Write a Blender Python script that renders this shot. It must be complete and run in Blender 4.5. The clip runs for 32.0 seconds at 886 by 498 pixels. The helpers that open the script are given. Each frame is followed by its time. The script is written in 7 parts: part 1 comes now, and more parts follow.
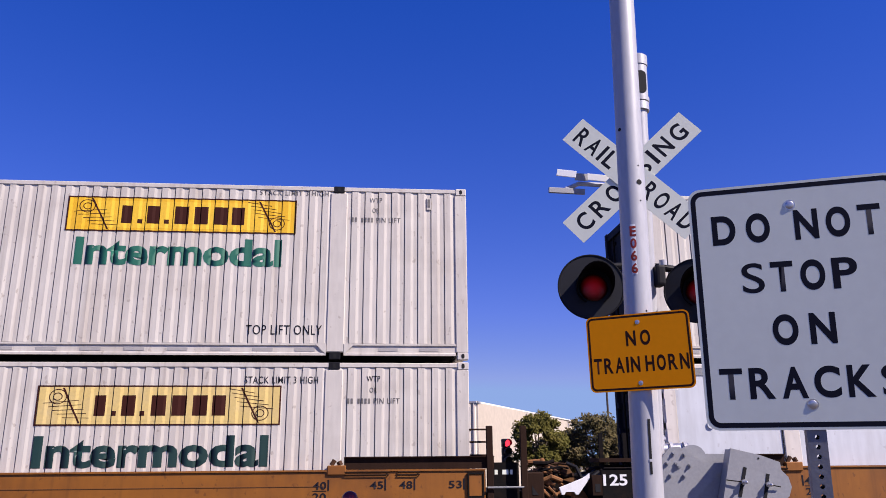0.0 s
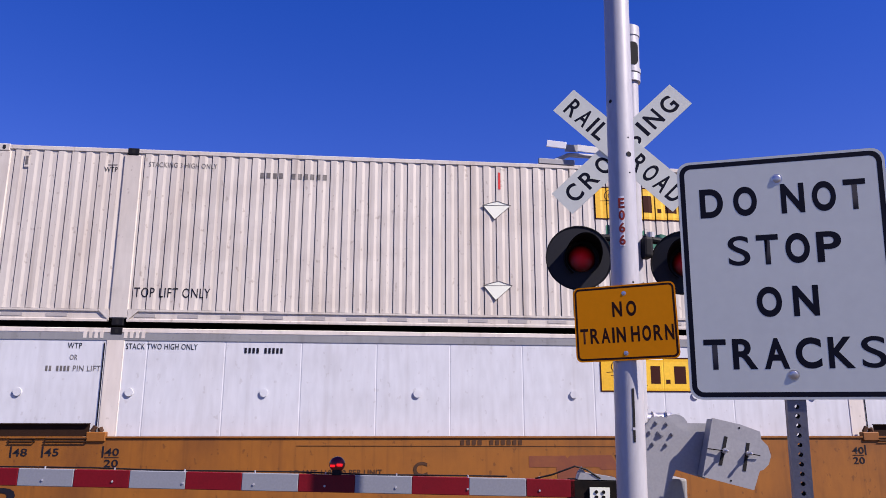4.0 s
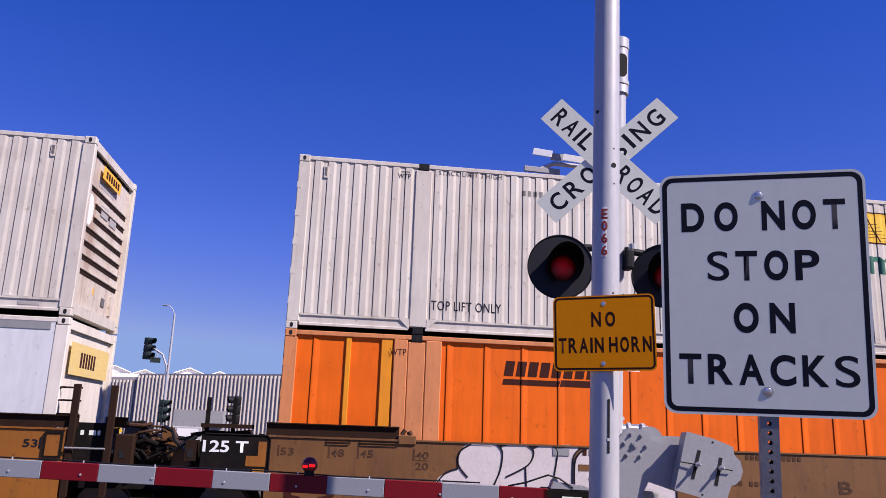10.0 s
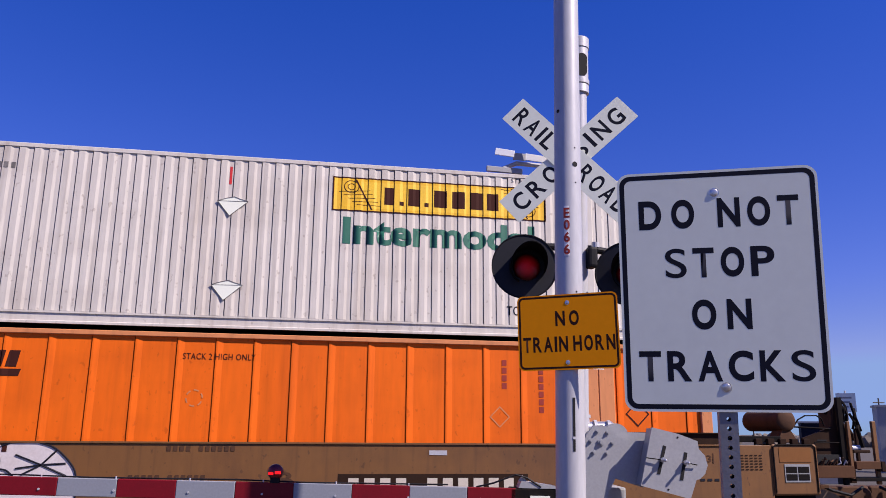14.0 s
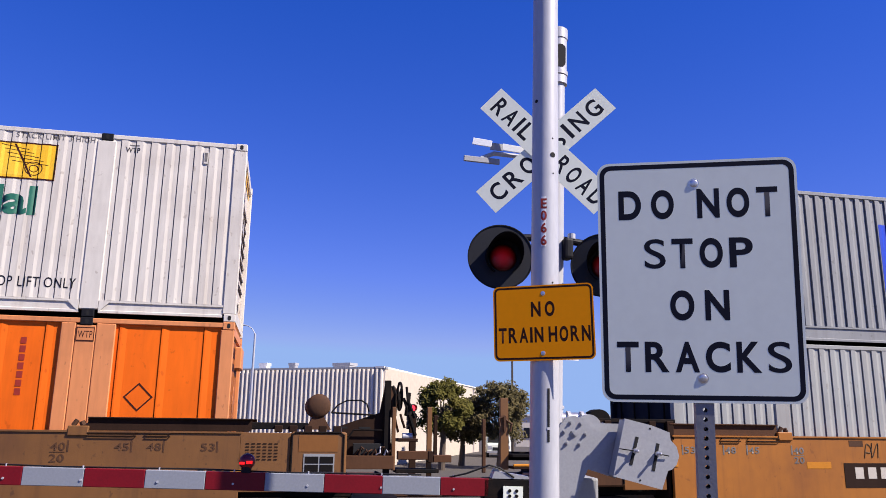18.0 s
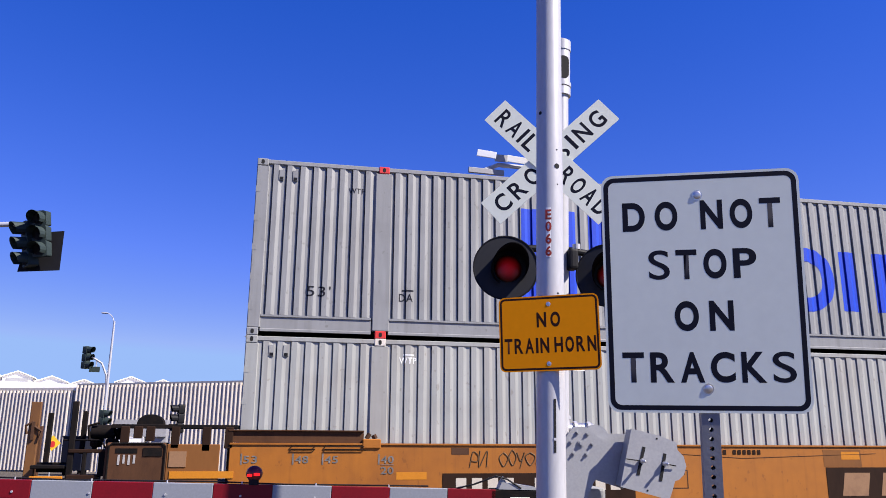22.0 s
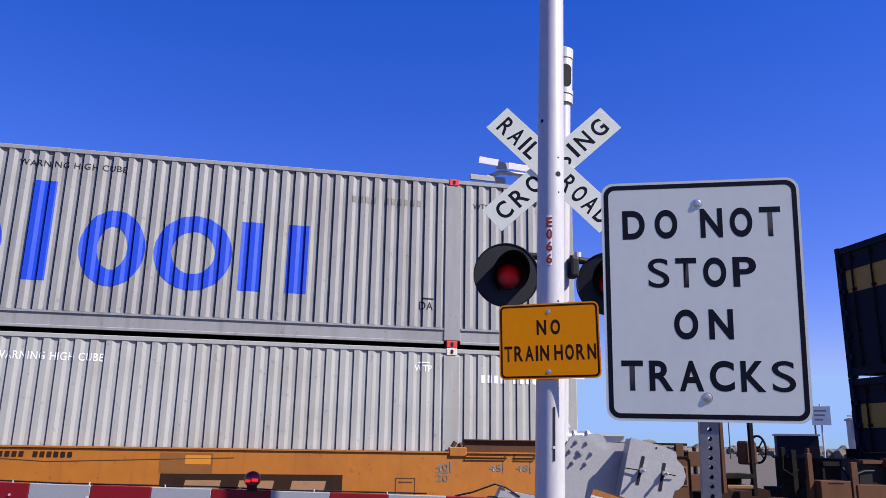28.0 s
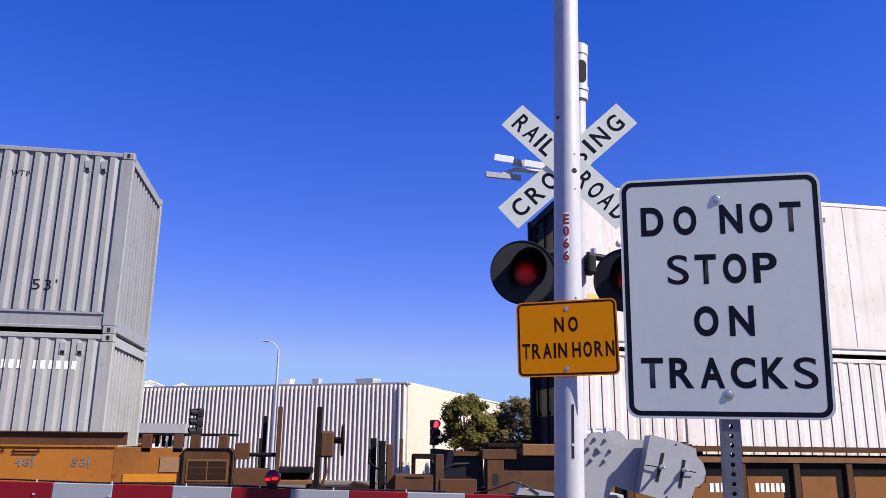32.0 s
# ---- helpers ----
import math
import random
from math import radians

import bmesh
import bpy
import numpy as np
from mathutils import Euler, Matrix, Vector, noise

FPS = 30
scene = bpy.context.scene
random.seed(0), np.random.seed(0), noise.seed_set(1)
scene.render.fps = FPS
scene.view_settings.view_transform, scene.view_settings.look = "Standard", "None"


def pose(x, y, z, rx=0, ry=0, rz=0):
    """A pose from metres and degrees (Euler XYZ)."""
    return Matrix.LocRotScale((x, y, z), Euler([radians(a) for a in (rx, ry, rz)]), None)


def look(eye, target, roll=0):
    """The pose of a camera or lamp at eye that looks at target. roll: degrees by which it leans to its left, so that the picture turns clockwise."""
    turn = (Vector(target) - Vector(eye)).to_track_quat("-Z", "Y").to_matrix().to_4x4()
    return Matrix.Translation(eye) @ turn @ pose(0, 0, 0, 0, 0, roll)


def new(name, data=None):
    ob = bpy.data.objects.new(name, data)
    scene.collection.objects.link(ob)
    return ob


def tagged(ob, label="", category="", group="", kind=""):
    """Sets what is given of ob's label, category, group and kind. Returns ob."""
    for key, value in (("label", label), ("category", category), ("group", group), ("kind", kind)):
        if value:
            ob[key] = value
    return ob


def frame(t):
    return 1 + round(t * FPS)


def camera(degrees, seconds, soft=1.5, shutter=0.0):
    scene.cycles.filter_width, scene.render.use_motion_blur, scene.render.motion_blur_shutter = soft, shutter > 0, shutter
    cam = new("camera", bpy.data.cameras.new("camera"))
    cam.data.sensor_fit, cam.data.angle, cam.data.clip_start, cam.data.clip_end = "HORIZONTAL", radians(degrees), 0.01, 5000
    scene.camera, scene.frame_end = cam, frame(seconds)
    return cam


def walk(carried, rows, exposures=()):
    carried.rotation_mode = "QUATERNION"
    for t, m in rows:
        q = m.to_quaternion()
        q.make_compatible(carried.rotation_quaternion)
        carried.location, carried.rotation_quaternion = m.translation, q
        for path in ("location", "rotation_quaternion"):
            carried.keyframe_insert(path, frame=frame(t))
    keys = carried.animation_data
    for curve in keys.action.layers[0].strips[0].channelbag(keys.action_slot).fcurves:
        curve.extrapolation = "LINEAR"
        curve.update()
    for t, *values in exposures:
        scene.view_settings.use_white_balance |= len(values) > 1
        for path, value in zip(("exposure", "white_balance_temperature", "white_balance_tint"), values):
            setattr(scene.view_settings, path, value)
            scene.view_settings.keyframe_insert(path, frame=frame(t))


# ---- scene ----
# ---- camera ----
LENS = 59.96
cam = camera(LENS, 32.0, 0.5)


def view(yaw, pitch, roll, x, y, z):
    """The hand-held camera's pose: turned left by yaw, up by pitch, leaning right by roll, swaying about one stand."""
    return pose(x, y, z, 0, 0, yaw) @ pose(0, 0, 0, 90 + pitch) @ pose(0, 0, 0, 0, 0, -roll)


walk(cam, [
    (0.0, view(-5.15, 15.23, 0.43, -0.021, -0.016, 1.848)),
    (0.5, view(-4.60, 15.02, 0.31, -0.025, -0.024, 1.845)),
    (1.0, view(-4.33, 14.97, 0.28, -0.023, -0.024, 1.844)),
    (1.5, view(-3.96, 14.87, 0.55, -0.022, -0.031, 1.848)),
    (2.0, view(-3.74, 14.31, 0.00, -0.042, -0.035, 1.843)),
    (2.5, view(-2.93, 13.16, -0.82, -0.048, -0.040, 1.834)),
    (3.0, view(-4.88, 12.93, -0.28, -0.042, -0.041, 1.827)),
    (3.5, view(-5.80, 12.99, -0.12, -0.035, -0.031, 1.838)),
    (5.5, view(-6.84, 12.91, -0.23, -0.019, -0.029, 1.848)),
    (6.0, view(-7.22, 13.27, -0.78, -0.021, -0.026, 1.858)),
    (6.5, view(-6.55, 13.25, -0.62, -0.027, -0.025, 1.855)),
    (7.0, view(-5.82, 12.27, -1.88, -0.022, -0.024, 1.835)),
    (7.5, view(-6.40, 12.24, -1.87, -0.014, -0.022, 1.836)),
    (8.0, view(-6.80, 12.60, -2.31, -0.021, -0.027, 1.841)),
    (8.5, view(-6.85, 13.24, -1.98, -0.026, -0.028, 1.847)),
    (9.0, view(-6.78, 12.99, -1.97, -0.025, -0.023, 1.845)),
    (9.5, view(-6.70, 13.26, -1.85, -0.014, -0.024, 1.848)),
    (10.0, view(-7.30, 13.29, -2.06, -0.016, -0.017, 1.845)),
    (10.5, view(-9.53, 13.15, -2.17, -0.011, -0.000, 1.846)),
    (11.0, view(-10.28, 13.40, -1.75, -0.000, 0.010, 1.847)),
    (11.5, view(-10.12, 13.51, -1.64, 0.003, 0.009, 1.848)),
    (12.0, view(-10.02, 13.69, -1.25, 0.004, 0.005, 1.849)),
    (12.5, view(-9.17, 13.35, -0.53, 0.014, 0.005, 1.851)),
    (13.0, view(-9.26, 13.24, -0.49, 0.011, 0.008, 1.853)),
    (13.5, view(-9.34, 13.52, -0.44, 0.016, -0.000, 1.855)),
    (15.5, view(-11.94, 12.72, -0.19, 0.020, 0.005, 1.856)),
    (16.0, view(-12.25, 12.86, 0.07, 0.024, 0.010, 1.858)),
    (16.5, view(-12.34, 13.00, -0.03, 0.028, 0.022, 1.860)),
    (17.0, view(-12.26, 13.14, -0.55, 0.018, 0.028, 1.857)),
    (17.5, view(-12.00, 12.72, -0.25, 0.016, 0.030, 1.853)),
    (18.0, view(-11.72, 12.76, -0.72, 0.012, 0.037, 1.852)),
    (18.5, view(-11.81, 13.01, -0.31, 0.012, 0.034, 1.853)),
    (19.0, view(-11.34, 13.22, -0.05, 0.011, 0.026, 1.855)),
    (19.5, view(-11.06, 13.62, -0.01, 0.017, 0.019, 1.856)),
    (20.0, view(-10.82, 13.56, 0.05, 0.022, 0.019, 1.858)),
    (20.5, view(-10.90, 13.56, 0.02, 0.019, 0.023, 1.851)),
    (21.0, view(-11.13, 13.53, -0.29, 0.008, 0.020, 1.852)),
    (21.5, view(-11.31, 13.57, -0.28, -0.000, 0.014, 1.853)),
    (22.0, view(-11.33, 13.52, -0.41, 0.004, 0.012, 1.854)),
    (22.5, view(-11.38, 13.53, -0.54, 0.011, 0.010, 1.852)),
    (23.0, view(-11.23, 13.53, -0.18, 0.019, 0.011, 1.852)),
    (23.5, view(-11.23, 13.56, -0.09, 0.019, 0.009, 1.853)),
    (24.0, view(-11.20, 13.69, -0.02, 0.020, 0.014, 1.853)),
    (24.5, view(-11.11, 13.87, 0.06, 0.017, 0.008, 1.856)),
    (25.0, view(-11.10, 13.92, -0.31, 0.013, 0.008, 1.856)),
    (25.5, view(-11.28, 13.85, -1.11, 0.010, 0.010, 1.856)),
    (27.5, view(-10.86, 14.07, -1.51, 0.006, 0.012, 1.850)),
    (28.0, view(-11.19, 14.07, -0.98, 0.011, 0.012, 1.850)),
    (28.5, view(-11.02, 14.21, -0.82, 0.011, 0.010, 1.850)),
    (29.0, view(-10.39, 14.15, -0.39, 0.012, 0.012, 1.856)),
    (29.5, view(-10.16, 14.26, -0.89, 0.004, 0.004, 1.852)),
    (30.0, view(-10.59, 14.00, -0.63, 0.000, 0.006, 1.851)),
    (30.5, view(-10.23, 13.74, -1.00, 0.000, 0.008, 1.852)),
    (31.0, view(-10.01, 13.98, -1.18, -0.001, 0.004, 1.855)),
    (31.5, view(-10.31, 13.95, -1.20, -0.001, 0.006, 1.855)),
    (32.0, view(-10.02, 13.86, -0.68, 0.002, 0.011, 1.854)),
], [(0.0, 0.66, 6500, 21), (8.0, 0.59, 6500, 23), (13.5, 0.59, 6500, 23), (16.5, 0.64, 6500, 20), (19.0, 0.93, 6500, 14), (32.0, 0.99, 6500, 14)])

# ---- light ----
SUN_AZ, SUN_EL = radians(124.0), radians(44.0)
world = bpy.data.worlds.new("sky")
scene.world = world
world.use_nodes = True
sky = world.node_tree.nodes.new("ShaderNodeTexSky")
sky.sky_type, sky.sun_disc = "NISHITA", False
sky.sun_elevation, sky.sun_rotation = SUN_EL, SUN_AZ
sky.altitude, sky.air_density, sky.dust_density, sky.ozone_density = 300, 1.0, 0.1, 8.0
deep = world.node_tree.nodes.new("ShaderNodeHueSaturation")      # the deep desert blue
deep.inputs["Hue"].default_value, deep.inputs["Saturation"].default_value = 0.529, 1.256
world.node_tree.links.new(sky.outputs[0], deep.inputs["Color"])
even = world.node_tree.nodes.new("ShaderNodeGamma")              # hazier zenith, less white horizon
even.inputs["Gamma"].default_value = 0.75
violet = world.node_tree.nodes.new("ShaderNodeMix")
violet.data_type, violet.blend_type = "RGBA", "MULTIPLY"
violet.inputs[0].default_value, violet.inputs[7].default_value = 1.0, (0.93, 0.772, 1.07, 1)
world.node_tree.links.new(deep.outputs[0], violet.inputs[6])
world.node_tree.links.new(violet.outputs[2], even.inputs["Color"])
haze = world.node_tree.nodes.new("ShaderNodeMix")                # clear dry air: the horizon stays blue
haze.data_type, haze.blend_type = "RGBA", "DARKEN"
haze.inputs[0].default_value, haze.inputs[7].default_value = 1.0, (1.3, 2.1, 3.8, 1)
world.node_tree.links.new(even.outputs[0], haze.inputs[6])
world.node_tree.links.new(haze.outputs[2], world.node_tree.nodes["Background"].inputs[0])
world.node_tree.nodes["Background"].inputs[1].default_value = 0.126
sun = new("sun", bpy.data.lights.new("sun", "SUN"))
sun.data.energy, sun.data.angle, sun.data.color = 4.8, radians(0.53), (1.0, 0.94, 0.85)
TO_SUN = Vector((math.sin(SUN_AZ) * math.cos(SUN_EL), math.cos(SUN_AZ) * math.cos(SUN_EL), math.sin(SUN_EL)))
sun.matrix_world = look(TO_SUN * 50, (0, 0, 0))


# ---- materials ----
def material(name, color, rough=0.6, metal=0.0, dirt=None, amount=0.35, scale=3.0, streak=1.0, grain=0.06, bump=0.0, spec=0.5, glow=0.0, bump_scale=60.0, wear=0.0):
    """A surface with grain, blotches of dirt (streak > 1 draws them out downwards) and fine relief."""
    m = bpy.data.materials.new(name)
    m.use_nodes = True
    nt = m.node_tree
    n, l = nt.nodes, nt.links
    b = n["Principled BSDF"]
    b.inputs["Roughness"].default_value, b.inputs["Metallic"].default_value = rough, metal
    b.inputs["Specular IOR Level"].default_value = spec
    co = n.new("ShaderNodeTexCoord")
    mp = n.new("ShaderNodeMapping")
    mp.inputs["Scale"].default_value = (1, 1, 1 / streak)
    l.new(co.outputs["Object"], mp.inputs[0])
    big, fine = n.new("ShaderNodeTexNoise"), n.new("ShaderNodeTexNoise")
    big.inputs["Scale"].default_value, big.inputs["Detail"].default_value = scale, 5
    big.inputs["Roughness"].default_value = 0.65
    fine.inputs["Scale"].default_value, fine.inputs["Detail"].default_value = scale * 11, 3
    l.new(mp.outputs[0], big.inputs[0])
    l.new(mp.outputs[0], fine.inputs[0])
    ramp = n.new("ShaderNodeMapRange")
    ramp.inputs[1].default_value, ramp.inputs[2].default_value = 0.48, 0.78
    ramp.inputs[3].default_value, ramp.inputs[4].default_value = 0.0, amount
    l.new(big.outputs[0], ramp.inputs[0])
    mix = n.new("ShaderNodeMix")
    mix.data_type = "RGBA"
    d = dirt or tuple(c * 0.55 for c in color)
    mix.inputs[6].default_value, mix.inputs[7].default_value = (*color, 1), (*d, 1)
    l.new(ramp.outputs[0], mix.inputs[0])
    hsv = n.new("ShaderNodeHueSaturation")
    gr = n.new("ShaderNodeMapRange")
    gr.inputs[1].default_value, gr.inputs[2].default_value = 0.3, 0.7
    gr.inputs[3].default_value, gr.inputs[4].default_value = 1 - grain, 1 + grain
    l.new(fine.outputs[0], gr.inputs[0])
    l.new(gr.outputs[0], hsv.inputs["Value"])
    colour = mix.outputs[2]
    if wear:                                     # thin runs of grime, and specks of rust
        for sc, lo, hi, det, part_of in (((8, 8, 0.3), 0.54, 0.76, 4, 0.8), ((13, 13, 9), 0.66, 0.73, 2, 1.0), ((0.55, 0.55, 1.6), 0.5, 0.75, 6, 0.55)):
            m2, t2, r2, x2 = n.new("ShaderNodeMapping"), n.new("ShaderNodeTexNoise"), n.new("ShaderNodeMapRange"), n.new("ShaderNodeMix")
            m2.inputs["Scale"].default_value, m2.inputs["Location"].default_value = sc, (len(name) * 1.7, 3.1, 0.7)
            t2.inputs["Scale"].default_value, t2.inputs["Detail"].default_value = 1.0, det
            r2.inputs[1].default_value, r2.inputs[2].default_value, r2.inputs[4].default_value = lo, hi, wear * part_of
            x2.data_type = "RGBA"
            x2.inputs[7].default_value = (d[0] * 0.5, d[1] * 0.45, d[2] * 0.42, 1)
            l.new(co.outputs["Object"], m2.inputs[0])
            l.new(m2.outputs[0], t2.inputs[0])
            l.new(t2.outputs[0], r2.inputs[0])
            l.new(r2.outputs[0], x2.inputs[0])
            l.new(colour, x2.inputs[6])
            colour = x2.outputs[2]
    l.new(colour, hsv.inputs["Color"])
    l.new(hsv.outputs[0], b.inputs["Base Color"])
    if bump:
        bt, bn = n.new("ShaderNodeTexNoise"), n.new("ShaderNodeBump")
        bt.inputs["Scale"].default_value, bt.inputs["Detail"].default_value = bump_scale, 4
        bn.inputs["Strength"].default_value, bn.inputs["Distance"].default_value = bump, 0.02
        l.new(co.outputs["Object"], bt.inputs[0])
        l.new(bt.outputs[0], bn.inputs["Height"])
        l.new(bn.outputs[0], b.inputs["Normal"])
    if glow:
        b.inputs["Emission Color"].default_value, b.inputs["Emission Strength"].default_value = (*color, 1), glow
    return m


WHITE = material("container_white_paint", (0.58, 0.54, 0.475), 0.5, dirt=(0.42, 0.34, 0.26), amount=0.45, scale=1.1, streak=5, bump=0.05, wear=0.4)
WHITE_SMOOTH = material("smooth_white_panel", (0.6, 0.62, 0.64), 0.4, dirt=(0.5, 0.48, 0.45), amount=0.3, scale=0.9, streak=4, wear=0.22)
GREY = material("container_grey_paint", (0.245, 0.25, 0.25), 0.5, dirt=(0.16, 0.15, 0.14), amount=0.35, scale=1.0, streak=5, bump=0.05, wear=0.35)
GREY_LIGHT = material("faded_grey_paint", (0.31, 0.32, 0.305), 0.55, dirt=(0.27, 0.23, 0.19), amount=0.4, scale=0.8, streak=5, bump=0.05, wear=0.35)
ORANGE = material("container_orange_paint", (0.76, 0.128, 0.003), 0.6, dirt=(0.58, 0.09, 0.006), amount=0.5, spec=0.2, scale=0.9, streak=5, wear=0.35)
# Yellower orange that paints in light caught by the pressed ribs.
ORANGE_LIT_EDGE = material("yellowed_orange_paint", (0.72, 0.26, 0.012), 0.55, dirt=(0.55, 0.17, 0.02), amount=0.5, scale=1.5, streak=5, spec=0.25)
ORANGE_BROWN = material("sun_baked_orange_paint", (0.36, 0.105, 0.014), 0.6, dirt=(0.26, 0.075, 0.014), amount=0.6, scale=1.2, streak=4, wear=0.35)
ORANGE_PALE = material("faded_orange_paint", (0.6, 0.22, 0.075), 0.55, dirt=(0.42, 0.16, 0.06), amount=0.6, scale=1.5, streak=5, wear=0.4)
CREAM = material("cream_paint", (0.68, 0.63, 0.56), 0.5, dirt=(0.48, 0.4, 0.3), amount=0.4, scale=0.9, streak=5, wear=0.35)
# Dark blue things, and the shade painted on the containers' left ends.
DARK_BLUE_AND_END_SHADE = material("dark_blue_paint", (0.008, 0.01, 0.02), 0.75, spec=0.12, dirt=(0.018, 0.018, 0.02), amount=0.4, scale=1.5)
STEEL_DARK = material("dirty_dark_steel", (0.008, 0.007, 0.007), 0.85, dirt=(0.028, 0.017, 0.011), amount=0.6, scale=5, bump=0.1, spec=0.08)
RUST = material("rusty_brown_steel", (0.075, 0.035, 0.018), 0.8, dirt=(0.03, 0.018, 0.012), amount=0.8, scale=4, bump=0.15, spec=0.2)
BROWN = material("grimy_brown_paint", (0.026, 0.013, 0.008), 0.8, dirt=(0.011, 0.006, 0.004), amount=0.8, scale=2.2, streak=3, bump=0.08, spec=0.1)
END_WHITE = material("rust_stained_white_paint", (0.56, 0.5, 0.43), 0.6, dirt=(0.3, 0.16, 0.08), amount=0.75, scale=1.3, streak=3, bump=0.05, wear=0.5)
RUST_BRIGHT = material("dry_orange_rust", (0.22, 0.1, 0.04), 0.85, dirt=(0.06, 0.03, 0.015), amount=0.9, scale=7, bump=0.2, spec=0.2)
RUST_RED = material("faded_rust_red_primer", (0.3, 0.11, 0.06), 0.75, dirt=(0.18, 0.07, 0.04), amount=0.7, scale=5, bump=0.1)
GREEN_DEEP = material("black_green_vinyl", (0.008, 0.035, 0.03), 0.5, amount=0.3)
BROWN_PALE = material("faded_brown_paint", (0.08, 0.036, 0.017), 0.75, dirt=(0.036, 0.017, 0.01), amount=0.8, scale=2.2, streak=3, bump=0.08, spec=0.15)
BOARD_CREAM = material("yellowed_cream_lettering", (0.5, 0.45, 0.37), 0.6, amount=0.5, dirt=(0.36, 0.3, 0.23), scale=6)
BROWN_WARM = material("orange_brown_car_paint", (0.19, 0.075, 0.018), 0.6, dirt=(0.1, 0.045, 0.018), amount=0.8, scale=1.4, streak=3, bump=0.06, spec=0.25)
YELLOW_CAR = material("weathered_yellow_car_paint", (0.265, 0.09, 0.004), 0.6, dirt=(0.13, 0.04, 0.004), amount=0.9, scale=0.9, streak=2.5, bump=0.05, wear=0.5)
YELLOW_FRESH = material("orange_yellow_car_paint", (0.33, 0.108, 0.003), 0.6, dirt=(0.2, 0.06, 0.004), amount=0.8, scale=0.7, streak=1.5, bump=0.05, wear=0.35)
YELLOW_DULL = material("faded_ochre_car_paint", (0.155, 0.064, 0.013), 0.6, dirt=(0.085, 0.032, 0.01), amount=0.8, scale=1.0, streak=2.5, bump=0.05, wear=0.5)
REFLECT = material("yellow_reflective_strip", (0.52, 0.19, 0.008), 0.4, amount=0.3, scale=6)
LOGO_YELLOW = material("golden_yellow_vinyl", (0.8, 0.45, 0.012), 0.4, dirt=(0.6, 0.38, 0.06), amount=0.4, scale=2)
LOGO_PALE = material("sun_bleached_yellow_vinyl", (0.68, 0.5, 0.17), 0.5, dirt=(0.55, 0.45, 0.25), amount=0.6, scale=2)
LOGO_LIGHT = material("bright_yellow_vinyl", (0.85, 0.52, 0.03), 0.4, dirt=(0.65, 0.42, 0.06), amount=0.4, scale=2)
LOGO_DARK = material("dark_brown_vinyl", (0.045, 0.012, 0.008), 0.7, amount=0.2, spec=0.12)
GREEN_INK = material("dark_green_vinyl", (0.012, 0.12, 0.075), 0.5, amount=0.3, dirt=(0.05, 0.16, 0.11), scale=4)
BLUE_INK = material("royal_blue_paint", (0.006, 0.048, 0.5), 0.45, amount=0.25, dirt=(0.03, 0.08, 0.5), scale=2)
BLACK_INK = material("black_paint", (0.01, 0.01, 0.016), 0.6, amount=0.15, spec=0.2)
FADED_INK = material("faded_black_stencil", (0.12, 0.11, 0.1), 0.6, amount=0.5, dirt=(0.35, 0.32, 0.3), scale=9)
SPRAY_WHITE = material("chalky_spray_paint", (0.56, 0.51, 0.5), 0.7, amount=0.5, dirt=(0.44, 0.37, 0.33), scale=3)
WHITE_INK = material("white_stencil_paint", (0.78, 0.78, 0.76), 0.5, amount=0.4, dirt=(0.55, 0.55, 0.53), scale=9)
SPRAY_OLIVE = material("dark_olive_spray_paint", (0.1, 0.052, 0.016), 0.7, amount=0.6, dirt=(0.12, 0.06, 0.014), scale=7)
FADED_RED = material("faded_red_paint", (0.17, 0.042, 0.014), 0.65, amount=0.6, dirt=(0.24, 0.075, 0.012), scale=3)
LOGO_TAN = material("bleached_tan_vinyl", (0.26, 0.14, 0.065), 0.6, amount=0.7, dirt=(0.15, 0.07, 0.03), scale=4)
# Band yellow darkened in the colour for the shade on the left ends.
OCHRE_BAND = material("weathered_ochre_band", (0.3, 0.16, 0.008), 0.6, amount=0.5, scale=2)
RED_TAG = material("red_marking_paint", (0.6, 0.03, 0.025), 0.5, amount=0.3)
STRIP_GREY = material("worn_reflective_tape", (0.36, 0.34, 0.32), 0.5, amount=0.6, dirt=(0.5, 0.46, 0.41), scale=6)
DARK_RED_INK = material("dark_red_stencil", (0.28, 0.02, 0.006), 0.6, amount=0.4, scale=8)
SIGN_WHITE = material("white_sign_sheeting", (0.77, 0.8, 0.68), 0.5, amount=0.3, dirt=(0.66, 0.68, 0.59), scale=2.5, grain=0.02, spec=0.25)
WHITE_GLOSS = material("fresh_white_enamel", (0.85, 0.85, 0.84), 0.3, amount=0.15, grain=0.01)
SIGN_YELLOW = material("amber_sign_sheeting", (0.95, 0.3, 0.0), 0.6, amount=0.2, dirt=(0.88, 0.26, 0.0), scale=2.5, grain=0.02, spec=0.1)
SIGN_BLACK = material("black_sign_legend", (0.006, 0.007, 0.016), 0.6, amount=0.1, spec=0.15)
SIGN_BROWN = material("dark_legend_on_amber", (0.03, 0.008, 0.004), 0.6, amount=0.1, spec=0.15)
ZINC = material("galvanised_steel", (0.5, 0.5, 0.52), 0.42, metal=0.35, amount=0.4, dirt=(0.4, 0.4, 0.42), scale=6, bump=0.03)
POST_GREY = material("weathered_zinc_post", (0.21, 0.21, 0.225), 0.55, metal=0.3, amount=0.4, scale=12, bump=0.05)
ALUMINIUM = material("pale_aluminium_paint", (0.44, 0.44, 0.455), 0.4, metal=0.1, amount=0.35, dirt=(0.4, 0.4, 0.42), scale=4, streak=4, bump=0.02)
GATE_GREY = material("silver_grey_gate_paint", (0.32, 0.325, 0.33), 0.5, metal=0.1, amount=0.4, dirt=(0.27, 0.27, 0.28), scale=5, bump=0.03)
